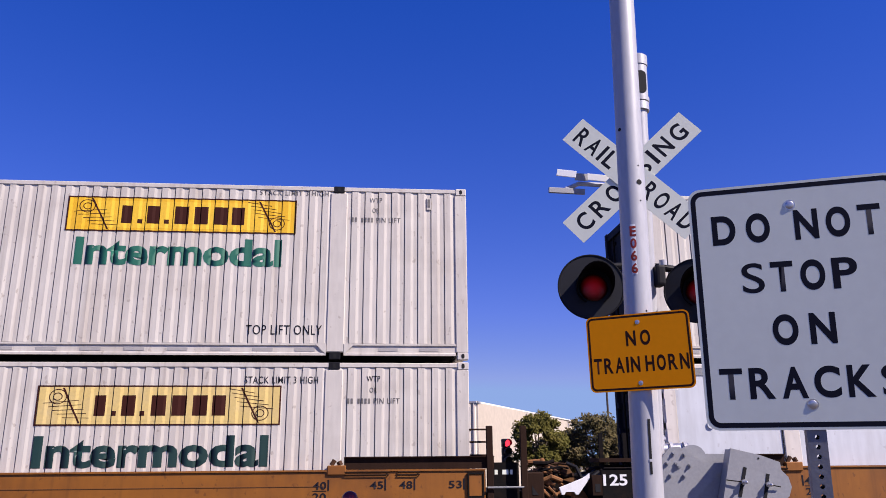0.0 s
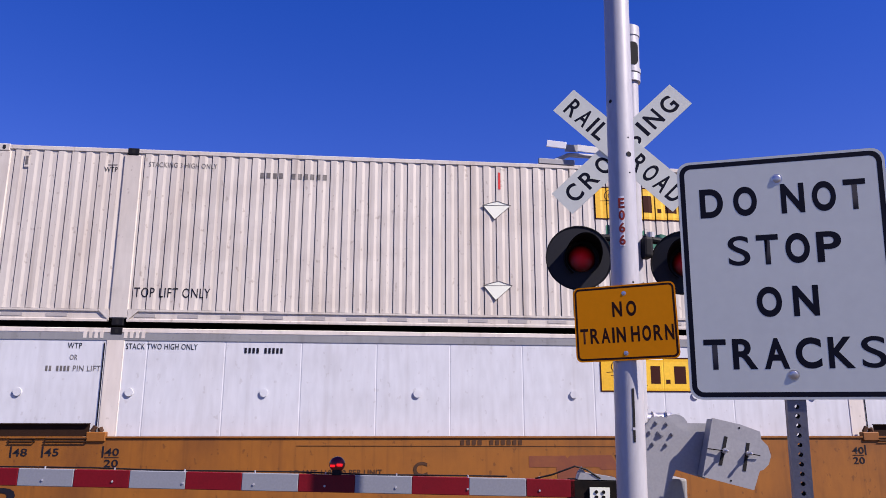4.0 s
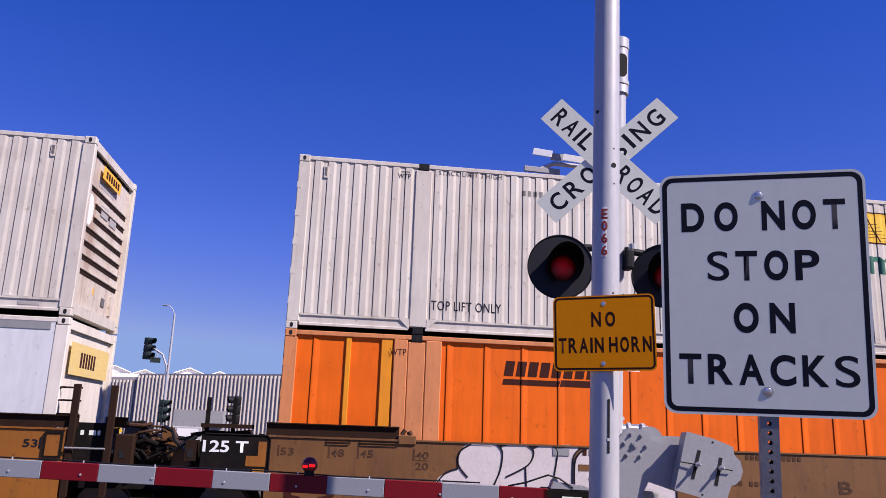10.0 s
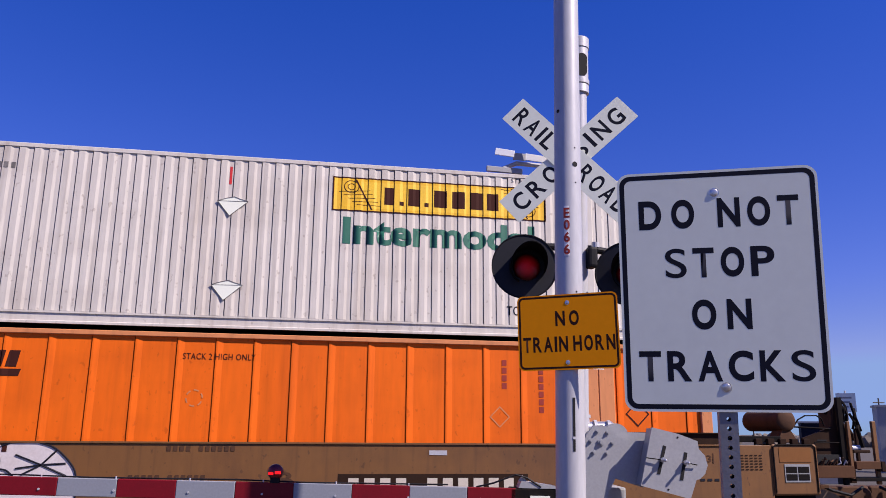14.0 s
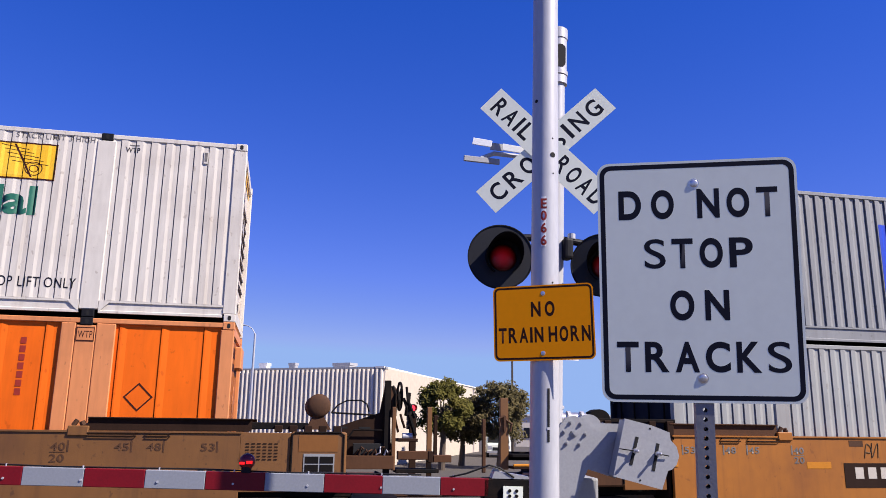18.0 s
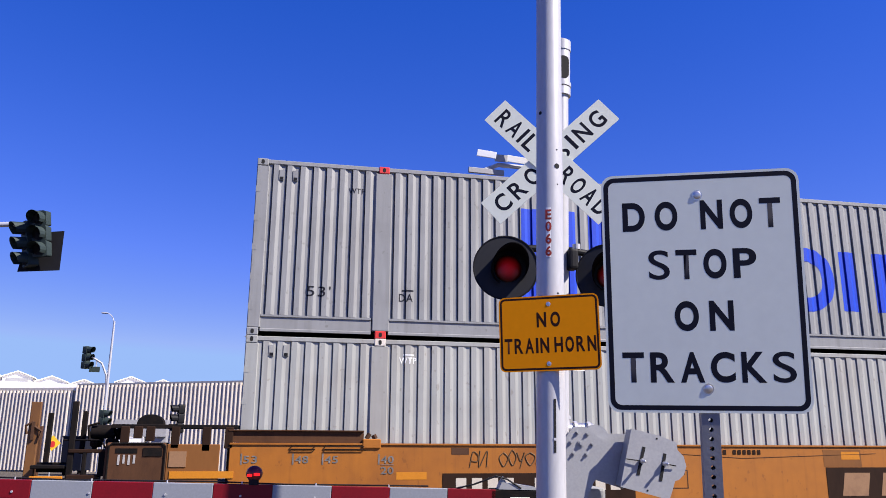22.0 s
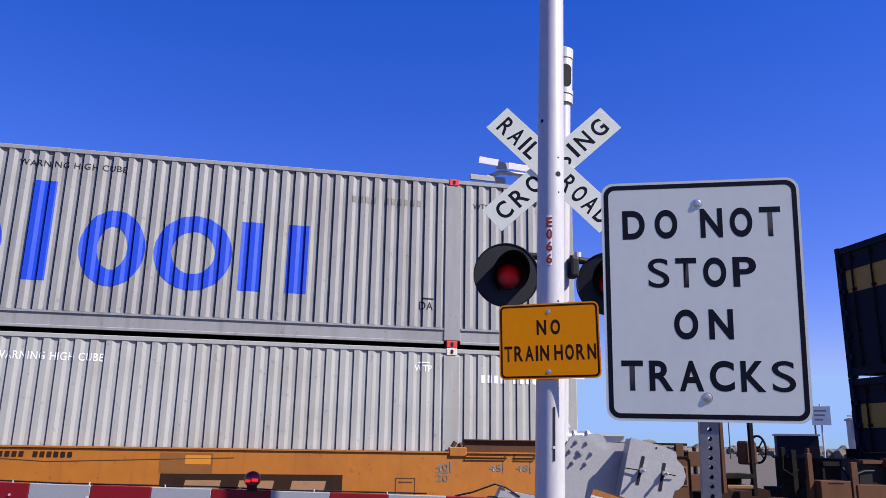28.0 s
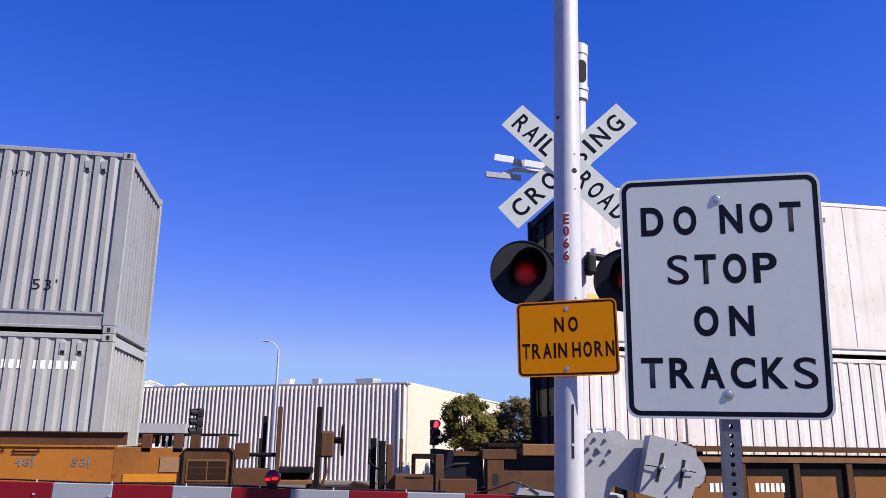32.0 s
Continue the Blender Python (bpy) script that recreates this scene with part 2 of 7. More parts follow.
BOLT = material("bright_zinc_bolt", (0.62, 0.6, 0.58), 0.3, metal=0.8, amount=0.2)
HOLE = material("unlit_hole", (0.004, 0.004, 0.005), 0.9, amount=0.0)
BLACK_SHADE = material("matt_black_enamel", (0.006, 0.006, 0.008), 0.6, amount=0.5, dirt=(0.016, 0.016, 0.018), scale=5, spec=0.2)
HOOD_BLACK = material("sooty_black_hood", (0.004, 0.004, 0.005), 0.9, amount=0.3, spec=0.08)
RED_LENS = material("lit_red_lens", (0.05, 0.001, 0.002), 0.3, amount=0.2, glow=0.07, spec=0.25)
DISC = material("grey_black_enamel", (0.012, 0.013, 0.017), 0.6, amount=0.4, dirt=(0.022, 0.022, 0.026), scale=4, spec=0.25)
RED_LENS_SMALL = material("lit_red_arm_lamp", (0.9, 0.01, 0.01), 0.25, amount=0.1, glow=0.9)
RED_SIGNAL = material("lit_red_signal", (1.0, 0.03, 0.05), 0.3, amount=0.0, glow=1.6)
RED_HOUSING = material("dark_red_plastic", (0.16, 0.006, 0.008), 0.3, amount=0.2)
STRIPE_RED = material("red_reflective_stripe", (0.17, 0.004, 0.009), 0.5, amount=0.5, dirt=(0.11, 0.004, 0.008), scale=6, grain=0.1, spec=0.25)
STRIPE_WHITE = material("silver_reflective_stripe", (0.24, 0.255, 0.28), 0.45, amount=0.4, dirt=(0.21, 0.23, 0.27), scale=6)
SIDING = material("pale_ribbed_siding", (0.74, 0.66, 0.54), 0.6, amount=0.3, dirt=(0.58, 0.5, 0.4), scale=0.25, streak=4)
STUCCO = material("cream_stucco_wall", (0.5, 0.43, 0.34), 0.9, amount=0.35, dirt=(0.43, 0.36, 0.28), scale=0.3, bump=0.2)
ROOFING = material("white_roof_coating", (0.72, 0.7, 0.66), 0.7, amount=0.3, scale=0.3)
DOOR_GREY = material("grey_door_paint", (0.3, 0.3, 0.31), 0.6, amount=0.3, scale=1)
SIGNAL_GREEN = material("dark_green_signal_housing", (0.028, 0.042, 0.038), 0.6, amount=0.4, dirt=(0.06, 0.075, 0.065), scale=3, spec=0.25)
BARK = material("tree_bark", (0.09, 0.065, 0.045), 0.9, amount=0.6, scale=8, streak=3, bump=0.3)
LEAF = material("olive_green_leaves", (0.082, 0.075, 0.013), 0.75, amount=0.7, dirt=(0.13, 0.095, 0.018), scale=0.9, grain=0.4, spec=0.15)
LEAF_GREY = material("grey_green_leaves", (0.095, 0.078, 0.03), 0.75, amount=0.7, dirt=(0.14, 0.1, 0.045), scale=0.9, grain=0.4, spec=0.15)
DIRT = material("dark_gravelly_soil", (0.07, 0.058, 0.045), 0.95, amount=0.6, dirt=(0.06, 0.055, 0.045), scale=0.4, bump=0.3)
BALLAST = material("grey_track_ballast", (0.17, 0.16, 0.15), 0.95, amount=0.6, scale=9, grain=0.4, bump=0.6)
ASPHALT = material("worn_asphalt", (0.05, 0.05, 0.052), 0.9, amount=0.5, dirt=(0.08, 0.08, 0.08), scale=0.7, bump=0.2)
RAIL = material("worn_rail_steel", (0.16, 0.11, 0.08), 0.5, metal=0.6, amount=0.5, scale=5)
WOOD = material("creosoted_timber", (0.06, 0.045, 0.035), 0.9, amount=0.5, scale=6, bump=0.2)
HAZE_HILL = material("far_dusty_treeline", (0.13, 0.11, 0.09), 0.95, amount=0.6, dirt=(0.2, 0.17, 0.14), scale=0.05)


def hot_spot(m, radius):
    """Paints a bulb's glow into the lens emission: strongest at its middle, dying away to its edge."""
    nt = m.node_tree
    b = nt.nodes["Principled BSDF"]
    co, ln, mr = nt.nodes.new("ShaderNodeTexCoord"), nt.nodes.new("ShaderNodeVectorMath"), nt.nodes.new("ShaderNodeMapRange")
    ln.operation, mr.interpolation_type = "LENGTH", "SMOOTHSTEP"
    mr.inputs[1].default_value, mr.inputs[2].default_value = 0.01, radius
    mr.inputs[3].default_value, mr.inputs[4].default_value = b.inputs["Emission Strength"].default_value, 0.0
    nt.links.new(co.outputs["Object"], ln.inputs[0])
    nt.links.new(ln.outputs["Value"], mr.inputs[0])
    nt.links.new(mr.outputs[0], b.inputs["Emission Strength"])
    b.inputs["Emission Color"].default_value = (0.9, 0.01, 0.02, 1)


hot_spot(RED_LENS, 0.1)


# ---- modelling helpers ----
def box(bm, x0, x1, y0, y1, z0, z1, m=None):
    c = bmesh.ops.create_cube(bm, size=1.0, matrix=Matrix.LocRotScale(((x0 + x1) / 2, (y0 + y1) / 2, (z0 + z1) / 2), None, (x1 - x0, y1 - y0, z1 - z0)))["verts"]
    if m is not None:
        bmesh.ops.transform(bm, matrix=m, verts=c)
    return c


def rod(bm, a, b, r, n=10, r2=None):
    a, b = Vector(a), Vector(b)
    m = Matrix.Translation((a + b) / 2) @ (b - a).to_track_quat("Z", "Y").to_matrix().to_4x4()
    return bmesh.ops.create_cone(bm, cap_ends=True, segments=n, radius1=r, radius2=r if r2 is None else r2, depth=(b - a).length, matrix=m)["verts"]


def tube(bm, pts, r, n=8):
    """One bent bar of round section along pts."""
    pts = [Vector(p) for p in pts]
    q = (pts[1] - pts[0]).to_track_quat("Z", "Y")
    rings, last = [], (pts[1] - pts[0]).normalized()
    for i, p in enumerate(pts):
        ahead = (pts[min(i + 1, len(pts) - 1)] - p).normalized() if i < len(pts) - 1 else last
        d = (ahead + last).normalized() if i else ahead
        if d.length < 0.5:
            d = ahead
        q = (q @ Vector((0, 0, 1))).rotation_difference(d) @ q
        rings.append([bm.verts.new(p + q @ Vector((r * math.cos(k * math.tau / n), r * math.sin(k * math.tau / n), 0))) for k in range(n)])
        last = ahead
    for u, w in zip(rings, rings[1:]):
        for k in range(n):
            j = (k + 1) % n
            bm.faces.new((u[k], u[j], w[j], w[k]))
    bm.faces.new(rings[0][::-1])
    bm.faces.new(rings[-1])


def ball(bm, c, r, seg=16, squash=(1, 1, 1)):
    return bmesh.ops.create_uvsphere(bm, u_segments=seg, v_segments=max(6, seg // 2), radius=r, matrix=Matrix.LocRotScale(c, None, squash))["verts"]


def prism(bm, pts, y0, y1):
    """An outline in x and z, pushed from y0 to y1."""
    a = [bm.verts.new((x, y0, z)) for x, z in pts]
    b = [bm.verts.new((x, y1, z)) for x, z in pts]
    area = sum(p[0] * q[1] - q[0] * p[1] for p, q in zip(pts, pts[1:] + pts[:1]))
    if area < 0:
        a.reverse()
        b.reverse()
    bm.faces.new(a)
    bm.faces.new(b[::-1])
    for i in range(len(a)):
        j = (i + 1) % len(a)
        bm.faces.new((a[j], a[i], b[i], b[j]))
    return a + b


def rounded(w, h, r, n=5, cx=0.0, cz=0.0):
    """The outline of a rectangle with rounded corners."""
    out = []
    for sx, sz, a0 in ((1, 1, 0), (-1, 1, 90), (-1, -1, 180), (1, -1, 270)):
        for i in range(n + 1):
            a = radians(a0 + 90 * i / n)
            out.append((cx + sx * (w / 2 - r) + r * math.cos(a), cz + sz * (h / 2 - r) + r * math.sin(a)))
    return out


def soften(bm, w=0.006, seg=1):
    bmesh.ops.bevel(bm, geom=list(bm.edges), offset=w, segments=seg, affect="EDGES", profile=0.6, clamp_overlap=True)


def part(name, bm, mat, parent=None, label="", smooth=False):
    me = bpy.data.meshes.new(name)
    if isinstance(bm, bmesh.types.BMesh):
        bm.to_mesh(me)
        bm.free()
    else:
        me.from_pydata(bm[0], [], bm[1])
    me.materials.append(mat)
    if smooth:
        me.polygons.foreach_set("use_smooth", [True] * len(me.polygons))
        me.set_sharp_from_angle(angle=radians(40))
    me.update()
    ob = new(name, me)
    if parent:
        ob.parent = parent
    if label:
        ob["label"] = label
    return ob


def B():
    return bmesh.new()


def one(fn, *a, **k):
    """A bmesh with one shape in it."""
    bm = bmesh.new()
    fn(bm, *a, **k)
    return bm


def thing(name, m, label, category, group=""):
    ob = new(name)
    ob.empty_display_size = 0.1
    ob.matrix_basis = m
    return tagged(ob, label, category, group)


def text_bm(body, width, height, bold=0.0, spacing=1.0, curve=3):
    """Lettering in the x-z plane that faces -y, centred on x, standing on z = 0, width by height."""
    cu = bpy.data.curves.new("lettering", "FONT")
    cu.body, cu.align_x, cu.offset, cu.space_character, cu.resolution_u = body, "CENTER", bold, spacing, curve
    ob = bpy.data.objects.new("lettering", cu)
    scene.collection.objects.link(ob)
    dg = bpy.context.evaluated_depsgraph_get()
    me = bpy.data.meshes.new_from_object(ob.evaluated_get(dg))
    bm = bmesh.new()
    bm.from_mesh(me)
    bpy.data.objects.remove(ob)
    bpy.data.curves.remove(cu)
    bpy.data.meshes.remove(me)
    xs = [v.co.x for v in bm.verts]
    ys = [v.co.y for v in bm.verts]
    sx, sz = width / (max(xs) - min(xs)), height / (max(ys) - min(ys))
    mx, my = (max(xs) + min(xs)) / 2, min(ys)
    for v in bm.verts:
        v.co = ((v.co.x - mx) * sx, 0, (v.co.y - my) * sz)
    return bm


def moved(bm, x=0, y=0, z=0):
    bmesh.ops.translate(bm, verts=bm.verts, vec=(x, y, z))
    return bm


def spaced_text(body, width, height, bold=0.02, share=0.82):
    """Road-sign lettering: narrow letters of even width with wide gaps."""
    slim = {"S": 0.93, "I": 0.28, "1": 0.5, "M": 1.2, "L": 0.9, "T": 0.92}
    weight = {"S": 0.2, "T": 0.85, "P": 0.7, "R": 0.8, "K": 0.85, "A": 1.0, "C": 1.1, "D": 1.15, "O": 1.3, "N": 1.15}
    ws = [slim.get(c, 1.0) for c in body]
    cell = width * share / sum(ws)
    cell = min(cell, height * 0.78)
    gap = (width - cell * sum(ws)) / max(1, len(body) - 1)
    out, x = bmesh.new(), -width / 2
    for c, w in zip(body, ws):
        one_letter = text_bm(c, cell * w, height, bold * weight.get(c, 1.0), 1.0, 8)
        bmesh.ops.translate(one_letter, verts=one_letter.verts, vec=(x + cell * w / 2, 0, 0))
        me = bpy.data.meshes.new("letter")
        one_letter.to_mesh(me)
        one_letter.free()
        out.from_mesh(me)
        bpy.data.meshes.remove(me)
        x += cell * w + gap
    return out

# ---- ground and track ----
Z0 = 0.427           # floor of the lower containers
DY = 12.242          # near side of the containers
RAIL_Z = 0.06
MID = DY + 1.3       # track centre line


def ground():
    bm = B()
    xs = [-3000, -400, -120, -60, -30, -15, -6, 0, 6, 15, 30, 60, 120, 400, 3000]
    ys = [-3000, -400, -100, -30, -10, 0, 8, 11, 17, 24, 34, 50, 80, 140, 400, 3000]
    grid = [[bm.verts.new((x, y, (-0.2 if y < 20 else -0.8) + 0.03 * noise.noise(Vector((x * 0.2, y * 0.2, 0))))) for x in xs] for y in ys]
    for j in range(len(ys) - 1):
        for i in range(len(xs) - 1):
            bm.faces.new((grid[j][i], grid[j][i + 1], grid[j + 1][i + 1], grid[j + 1][i]))
    tagged(part("ground", bm, DIRT), "dark gravelly ground beside the railway", "ground", kind="structure")
    bm = B()
    pts = [(MID - 3.0, -0.22), (MID - 2.0, -0.08), (MID + 2.0, -0.08), (MID + 3.0, -0.22), (MID + 3.0, -0.5), (MID - 3.0, -0.5)]
    a = [bm.verts.new((-90, y, z)) for y, z in pts]
    b = [bm.verts.new((110, y, z)) for y, z in pts]
    for i in range(len(pts)):
        j = (i + 1) % len(pts)
        bm.faces.new((a[i], b[i], b[j], a[j]))
    tagged(part("ballast_bed", bm, BALLAST), "bank of grey crushed-stone track ballast", "ballast", kind="structure")
    bm = B()
    for i in range(130):
        box(bm, -40 + i * 0.6, -39.77 + i * 0.6, MID - 1.3, MID + 1.3, -0.2, -0.07)
    tagged(part("sleepers", bm, WOOD), "dark timber sleepers under the rails", "sleepers", kind="stuff")
    for y in (MID - 0.755, MID + 0.755):
        bm = B()
        box(bm, -90, 110, y - 0.07, y + 0.07, -0.07, -0.055)
        box(bm, -90, 110, y - 0.009, y + 0.009, -0.055, 0.03)
        box(bm, -90, 110, y - 0.036, y + 0.036, 0.03, RAIL_Z)
        tagged(part("rail", bm, RAIL), "worn steel running rail", "rail", "rails", "structure")
    bm = B()
    box(bm, -9, -1.0, -60, MID - 3.2, -0.3, -0.14)
    tagged(part("road", bm, ASPHALT), "worn asphalt road towards the crossing", "road", kind="structure")


ground()


# ---- far buildings ----
def ribbed_wall(a, b, z0, z1, pitch=0.285, depth=0.14):
    """A wall of upright box ribs from a to b, ribs towards the railway."""
    a, b = Vector((*a, 0)), Vector((*b, 0))
    d = (b - a).normalized()
    out = Vector((d.y, -d.x, 0))
    n = int((b - a).length / pitch)
    vs, fs, line = [], [], []
    for i in range(n):
        for u, k in ((0.0, 0), (0.012, 1), (0.045, 1), (0.13, 0.76), (0.165, 0)):
            line.append(a + d * (i * pitch + u) + out * depth * k)
    line.append(a + d * n * pitch)
    za, zb = z1
    for p in line:
        vs += [(p.x, p.y, z0), (p.x, p.y, za + (zb - za) * (p - a).dot(d) / (b - a).length)]
    for i in range(len(line) - 1):
        fs.append((2 * i, 2 * i + 2, 2 * i + 3, 2 * i + 1))
    return vs, fs


def slab(a, b, z0, z1, inward, bm):
    """A plain wall from a to b, as thick as inward."""
    a, b = Vector((*a, 0)), Vector((*b, 0))
    d = (b - a).normalized()
    nn = Vector((-d.y, d.x, 0)) * inward
    lo = [a, b, b + nn, a + nn]
    v = [bm.verts.new((p.x, p.y, z if not isinstance(z, tuple) else z[0 if i in (0, 3) else 1])) for z in (z0, z1) for i, p in enumerate(lo)]
    for f in ((0, 1, 5, 4), (1, 2, 6, 5), (2, 3, 7, 6), (3, 0, 4, 7), (4, 5, 6, 7), (3, 2, 1, 0)):
        bm.faces.new([v[i] for i in f])


W_CORNER, W_LEFT, W_BACK = (6.402, 48.0), (-13.693, 56.1), (19.263, 74.5)


def warehouse():
    w = thing("warehouse", pose(0, 0, 0), "long low warehouse with ribbed metal siding and cream end wall", "building")
    part("siding", ribbed_wall(W_LEFT, W_CORNER, -0.7, (4.824, 5.095)), SIDING, w, "pale upright-ribbed metal siding")
    bm = B()
    slab((W_LEFT[0] - 0.02, W_LEFT[1] + 0.1), (W_CORNER[0], W_CORNER[1] + 0.12), -0.9, (4.844, 5.115), 0.4, bm)
    part("front_wall", bm, DOOR_GREY, w)
    # Trim is greyed to draw the gutter's shadow line along the eaves.
    bm = B()
    slab((W_LEFT[0], W_LEFT[1] - 0.09), (W_CORNER[0] + 0.02, W_CORNER[1] - 0.09), (4.824, 5.095), (4.944, 5.225), 0.6, bm)
    part("eaves_trim", bm, DOOR_GREY, w)
    bm = B()
    slab((W_LEFT[0], W_LEFT[1] - 0.2), (W_CORNER[0] + 0.02, W_CORNER[1] - 0.2), -0.95, -0.7, 0.3, bm)
    part("plinth", bm, STUCCO, w)
    bm = B()
    slab(W_CORNER, W_BACK, -0.9, 5.145, 0.4, bm)
    part("end_wall", bm, STUCCO, w, "plain cream end wall")
    bm = B()
    slab((W_CORNER[0] - 0.1, W_CORNER[1] - 0.12), (W_BACK[0] + 0.1, W_BACK[1] - 0.02), 5.145, 5.245, 0.6, bm)
    part("coping", bm, ROOFING, w)
    bm = B()
    v = [bm.verts.new((x, y, z)) for (x, y), z in ((W_LEFT, 4.844), (W_CORNER, 5.08), (W_BACK, 5.08), ((8, 95), 4.8))]
    bm.faces.new(v)
    part("roof", bm, ROOFING, w)
    bm = B()
    d = (Vector((*W_LEFT, 0)) - Vector((*W_CORNER, 0))).normalized()
    for k, zz in ((0.5, 4.6),):
        p = Vector((*W_CORNER, 0)) + d * k + Vector((-0.1, -0.3, 0))
        rod(bm, (p.x, p.y + 0.2, zz + 0.3), (p.x, p.y + 0.2, -0.7), 0.07)
    part("downpipe", bm, DOOR_GREY, w)
    for x, y, h, s, mat in ((-1.09, 57.0, 0.75, 0.36, ROOFING), (0.9, 56.0, 0.75, 0.3, DOOR_GREY), (4.33, 53.5, 0.65, 0.7, DOOR_GREY)):
        p = Vector((x, y, 0))
        unit = thing("roof_ventilator", pose(p.x, p.y, 5.06, 0, 0, -41), "sheet-metal ventilation unit on the warehouse roof", "ventilator", "roof ventilators")
        bm = one(box, -s, s, -s * 0.6, s * 0.6, 0, h)
        soften(bm, 0.05)
        part("casing", bm, mat, unit)
        bm = one(box, -s * 1.05, s * 1.05, -s * 0.65, s * 0.65, h - 0.12, h + 0.06)
        part("hood", bm, mat, unit)


warehouse()


def workshop():
    """The lower building beyond, with a row of roof monitors."""
    a, b = (-43.4, 69.4), (-13.743, 56.15)
    w = thing("workshop_building", pose(0, 0, 0), "ribbed-metal workshop with a row of white roof monitors", "building")
    part("siding", ribbed_wall(a, b, -0.7, (4.612, 4.494)), SIDING, w)
    bm = B()
    slab((a[0], a[1] + 0.1), (b[0], b[1] + 0.1), -0.9, (4.612, 4.494), 0.3, bm)
    part("front_wall", bm, DOOR_GREY, w)
    bm = B()
    slab((a[0], a[1] - 0.08), (b[0], b[1] - 0.08), (4.612, 4.494), (4.792, 4.694), 0.7, bm)
    part("eaves_trim", bm, SIDING, w)
    bm = B()
    front = [(*b, 4.664), (*a, 4.772)]
    ridge = [(-50.0, 85.0, 7.36), (-8.0, 85.0, 6.08)]
    rear = [(-50.0, 112.0, 7.2), (-8.0, 112.0, 5.9)]
    rows = [[bm.verts.new(p) for p in r] for r in (front, ridge[::-1], rear[::-1])]
    bm.faces.new((rows[0][0], rows[1][0], rows[1][1], rows[0][1]))
    bm.faces.new((rows[1][0], rows[2][0], rows[2][1], rows[1][1]))
    part("roof", bm, ROOFING, w)
    for x, z in ((-36.61, 8.50), (-32.91, 8.30), (-29.31, 8.07), (-25.82, 7.61), (-22.52, 7.30), (-17.62, 7.71), (-14.22, 7.44)):
        bm = B()
        prism(bm, [(-1.45, -1.6), (1.45, -1.6), (1.45, -0.55), (0, 0), (-1.45, -0.55)], -3.0, 5)
        prism(bm, [(-1.7, -0.62), (0, 0.03), (1.7, -0.62), (1.7, -0.5), (0, 0.15), (-1.7, -0.5)], -3.25, 5.2)
        mon = part("roof_monitor", bm, ROOFING, w, "white gabled roof monitor")
        mon.matrix_basis = pose(x, 95.0, z, 0, 0, 12)
        bm = one(box, -1.05, 1.05, -3.12, -3.02, -1.4, -0.65)
        part("louvre", bm, DOOR_GREY, mon)
    ac = thing("rooftop_cooler", pose(-34.2, 85.4, 6.86, 0, 0, 8), "grey evaporative cooler with a white duct elbow on a roof", "air cooler")
    part("stand", one(box, -1.5, 1.5, -0.6, 0.9, 0.0, 0.28), DOOR_GREY, ac)
    bm = one(box, -1.4, 0.25, -0.6, 0.9, 0.28, 1.9)
    soften(bm, 0.04)
    cab = part("cabinet", bm, GREY_LIGHT, ac)
    for k in range(6):
        part("louvre", one(box, -1.3, -0.65, -0.63, -0.6, 0.45 + 0.22 * k, 0.58 + 0.22 * k), GREY, cab)
    bm = one(prism, [(0.25, 0.9), (0.25, 1.85), (0.9, 1.8), (1.35, 1.5), (1.5, 1.0), (1.5, -0.1), (0.7, -0.1), (0.7, 0.6), (0.55, 0.9)], -0.5, 0.7)
    soften(bm, 0.04)
    part("duct_elbow", bm, ROOFING, ac, "white sheet-metal duct elbow")


workshop()


# ---- trees ----
def tree(x, y, h, r, mat, seed, label):
    rnd = random.Random(seed)
    t = thing("tree", pose(x, y, -0.8), label, "tree", "roadside trees")
    bm = B()
    top = h - r * 1.3
    rod(bm, (0, 0, 0), (0.1, 0, top * 0.6), 0.22, 10, 0.16)
    rod(bm, (0.1, 0, top * 0.6), (0, 0.1, top), 0.16, 10, 0.1)
    for i in range(7):
        a = i * 0.9 + rnd.random()
        e = (math.cos(a) * r * 0.6, math.sin(a) * r * 0.6, top + r * rnd.uniform(0.2, 1.1))
        rod(bm, (0, 0.05, top * rnd.uniform(0.65, 1)), e, 0.08, 6, 0.02)
    part("trunk", bm, BARK, t)
    vs, fs = [], []
    clumps = []
    for i in range(75):
        a, u = rnd.uniform(0, 6.28), rnd.uniform(-0.75, 1)
        k = math.sqrt(1 - u * u * 0.9) * rnd.uniform(0.45, 1.05)
        clumps.append((math.cos(a) * k * r, math.sin(a) * k * r, h - r + u * r * 0.95 + rnd.uniform(-0.1, 0.1), rnd.uniform(0.28, 0.5) * r * 0.55))
    for cx, cy, cz, cr in clumps:
        for _ in range(150):
            p = Vector((rnd.gauss(0, 1), rnd.gauss(0, 1), rnd.gauss(0, 0.8)))
            p = p.normalized() * cr * rnd.uniform(0.3, 1.25) + Vector((cx, cy, cz))
            u = Vector((rnd.gauss(0, 1), rnd.gauss(0, 1), rnd.gauss(0, 1))).normalized()
            v = u.orthogonal().normalized() * rnd.uniform(0.04, 0.075)
            u = u * rnd.uniform(0.07, 0.14)
            i = len(vs)
            vs += [tuple(p - u), tuple(p + v), tuple(p + u), tuple(p - v)]
            fs.append((i, i + 1, i + 2, i + 3))
    part("crown", (vs, fs), mat, t)


tree(9.399, 45.0, 4.9, 1.5, LEAF, 3, "small broad street tree with dense olive-green leaves")
tree(13.311, 46.5, 5.0, 1.75, LEAF_GREY, 8, "grey-green street tree with a loose feathery crown")
tree(11.637, 49.5, 4.0, 1.4, LEAF_GREY, 11, "low grey-green tree behind the crossing")


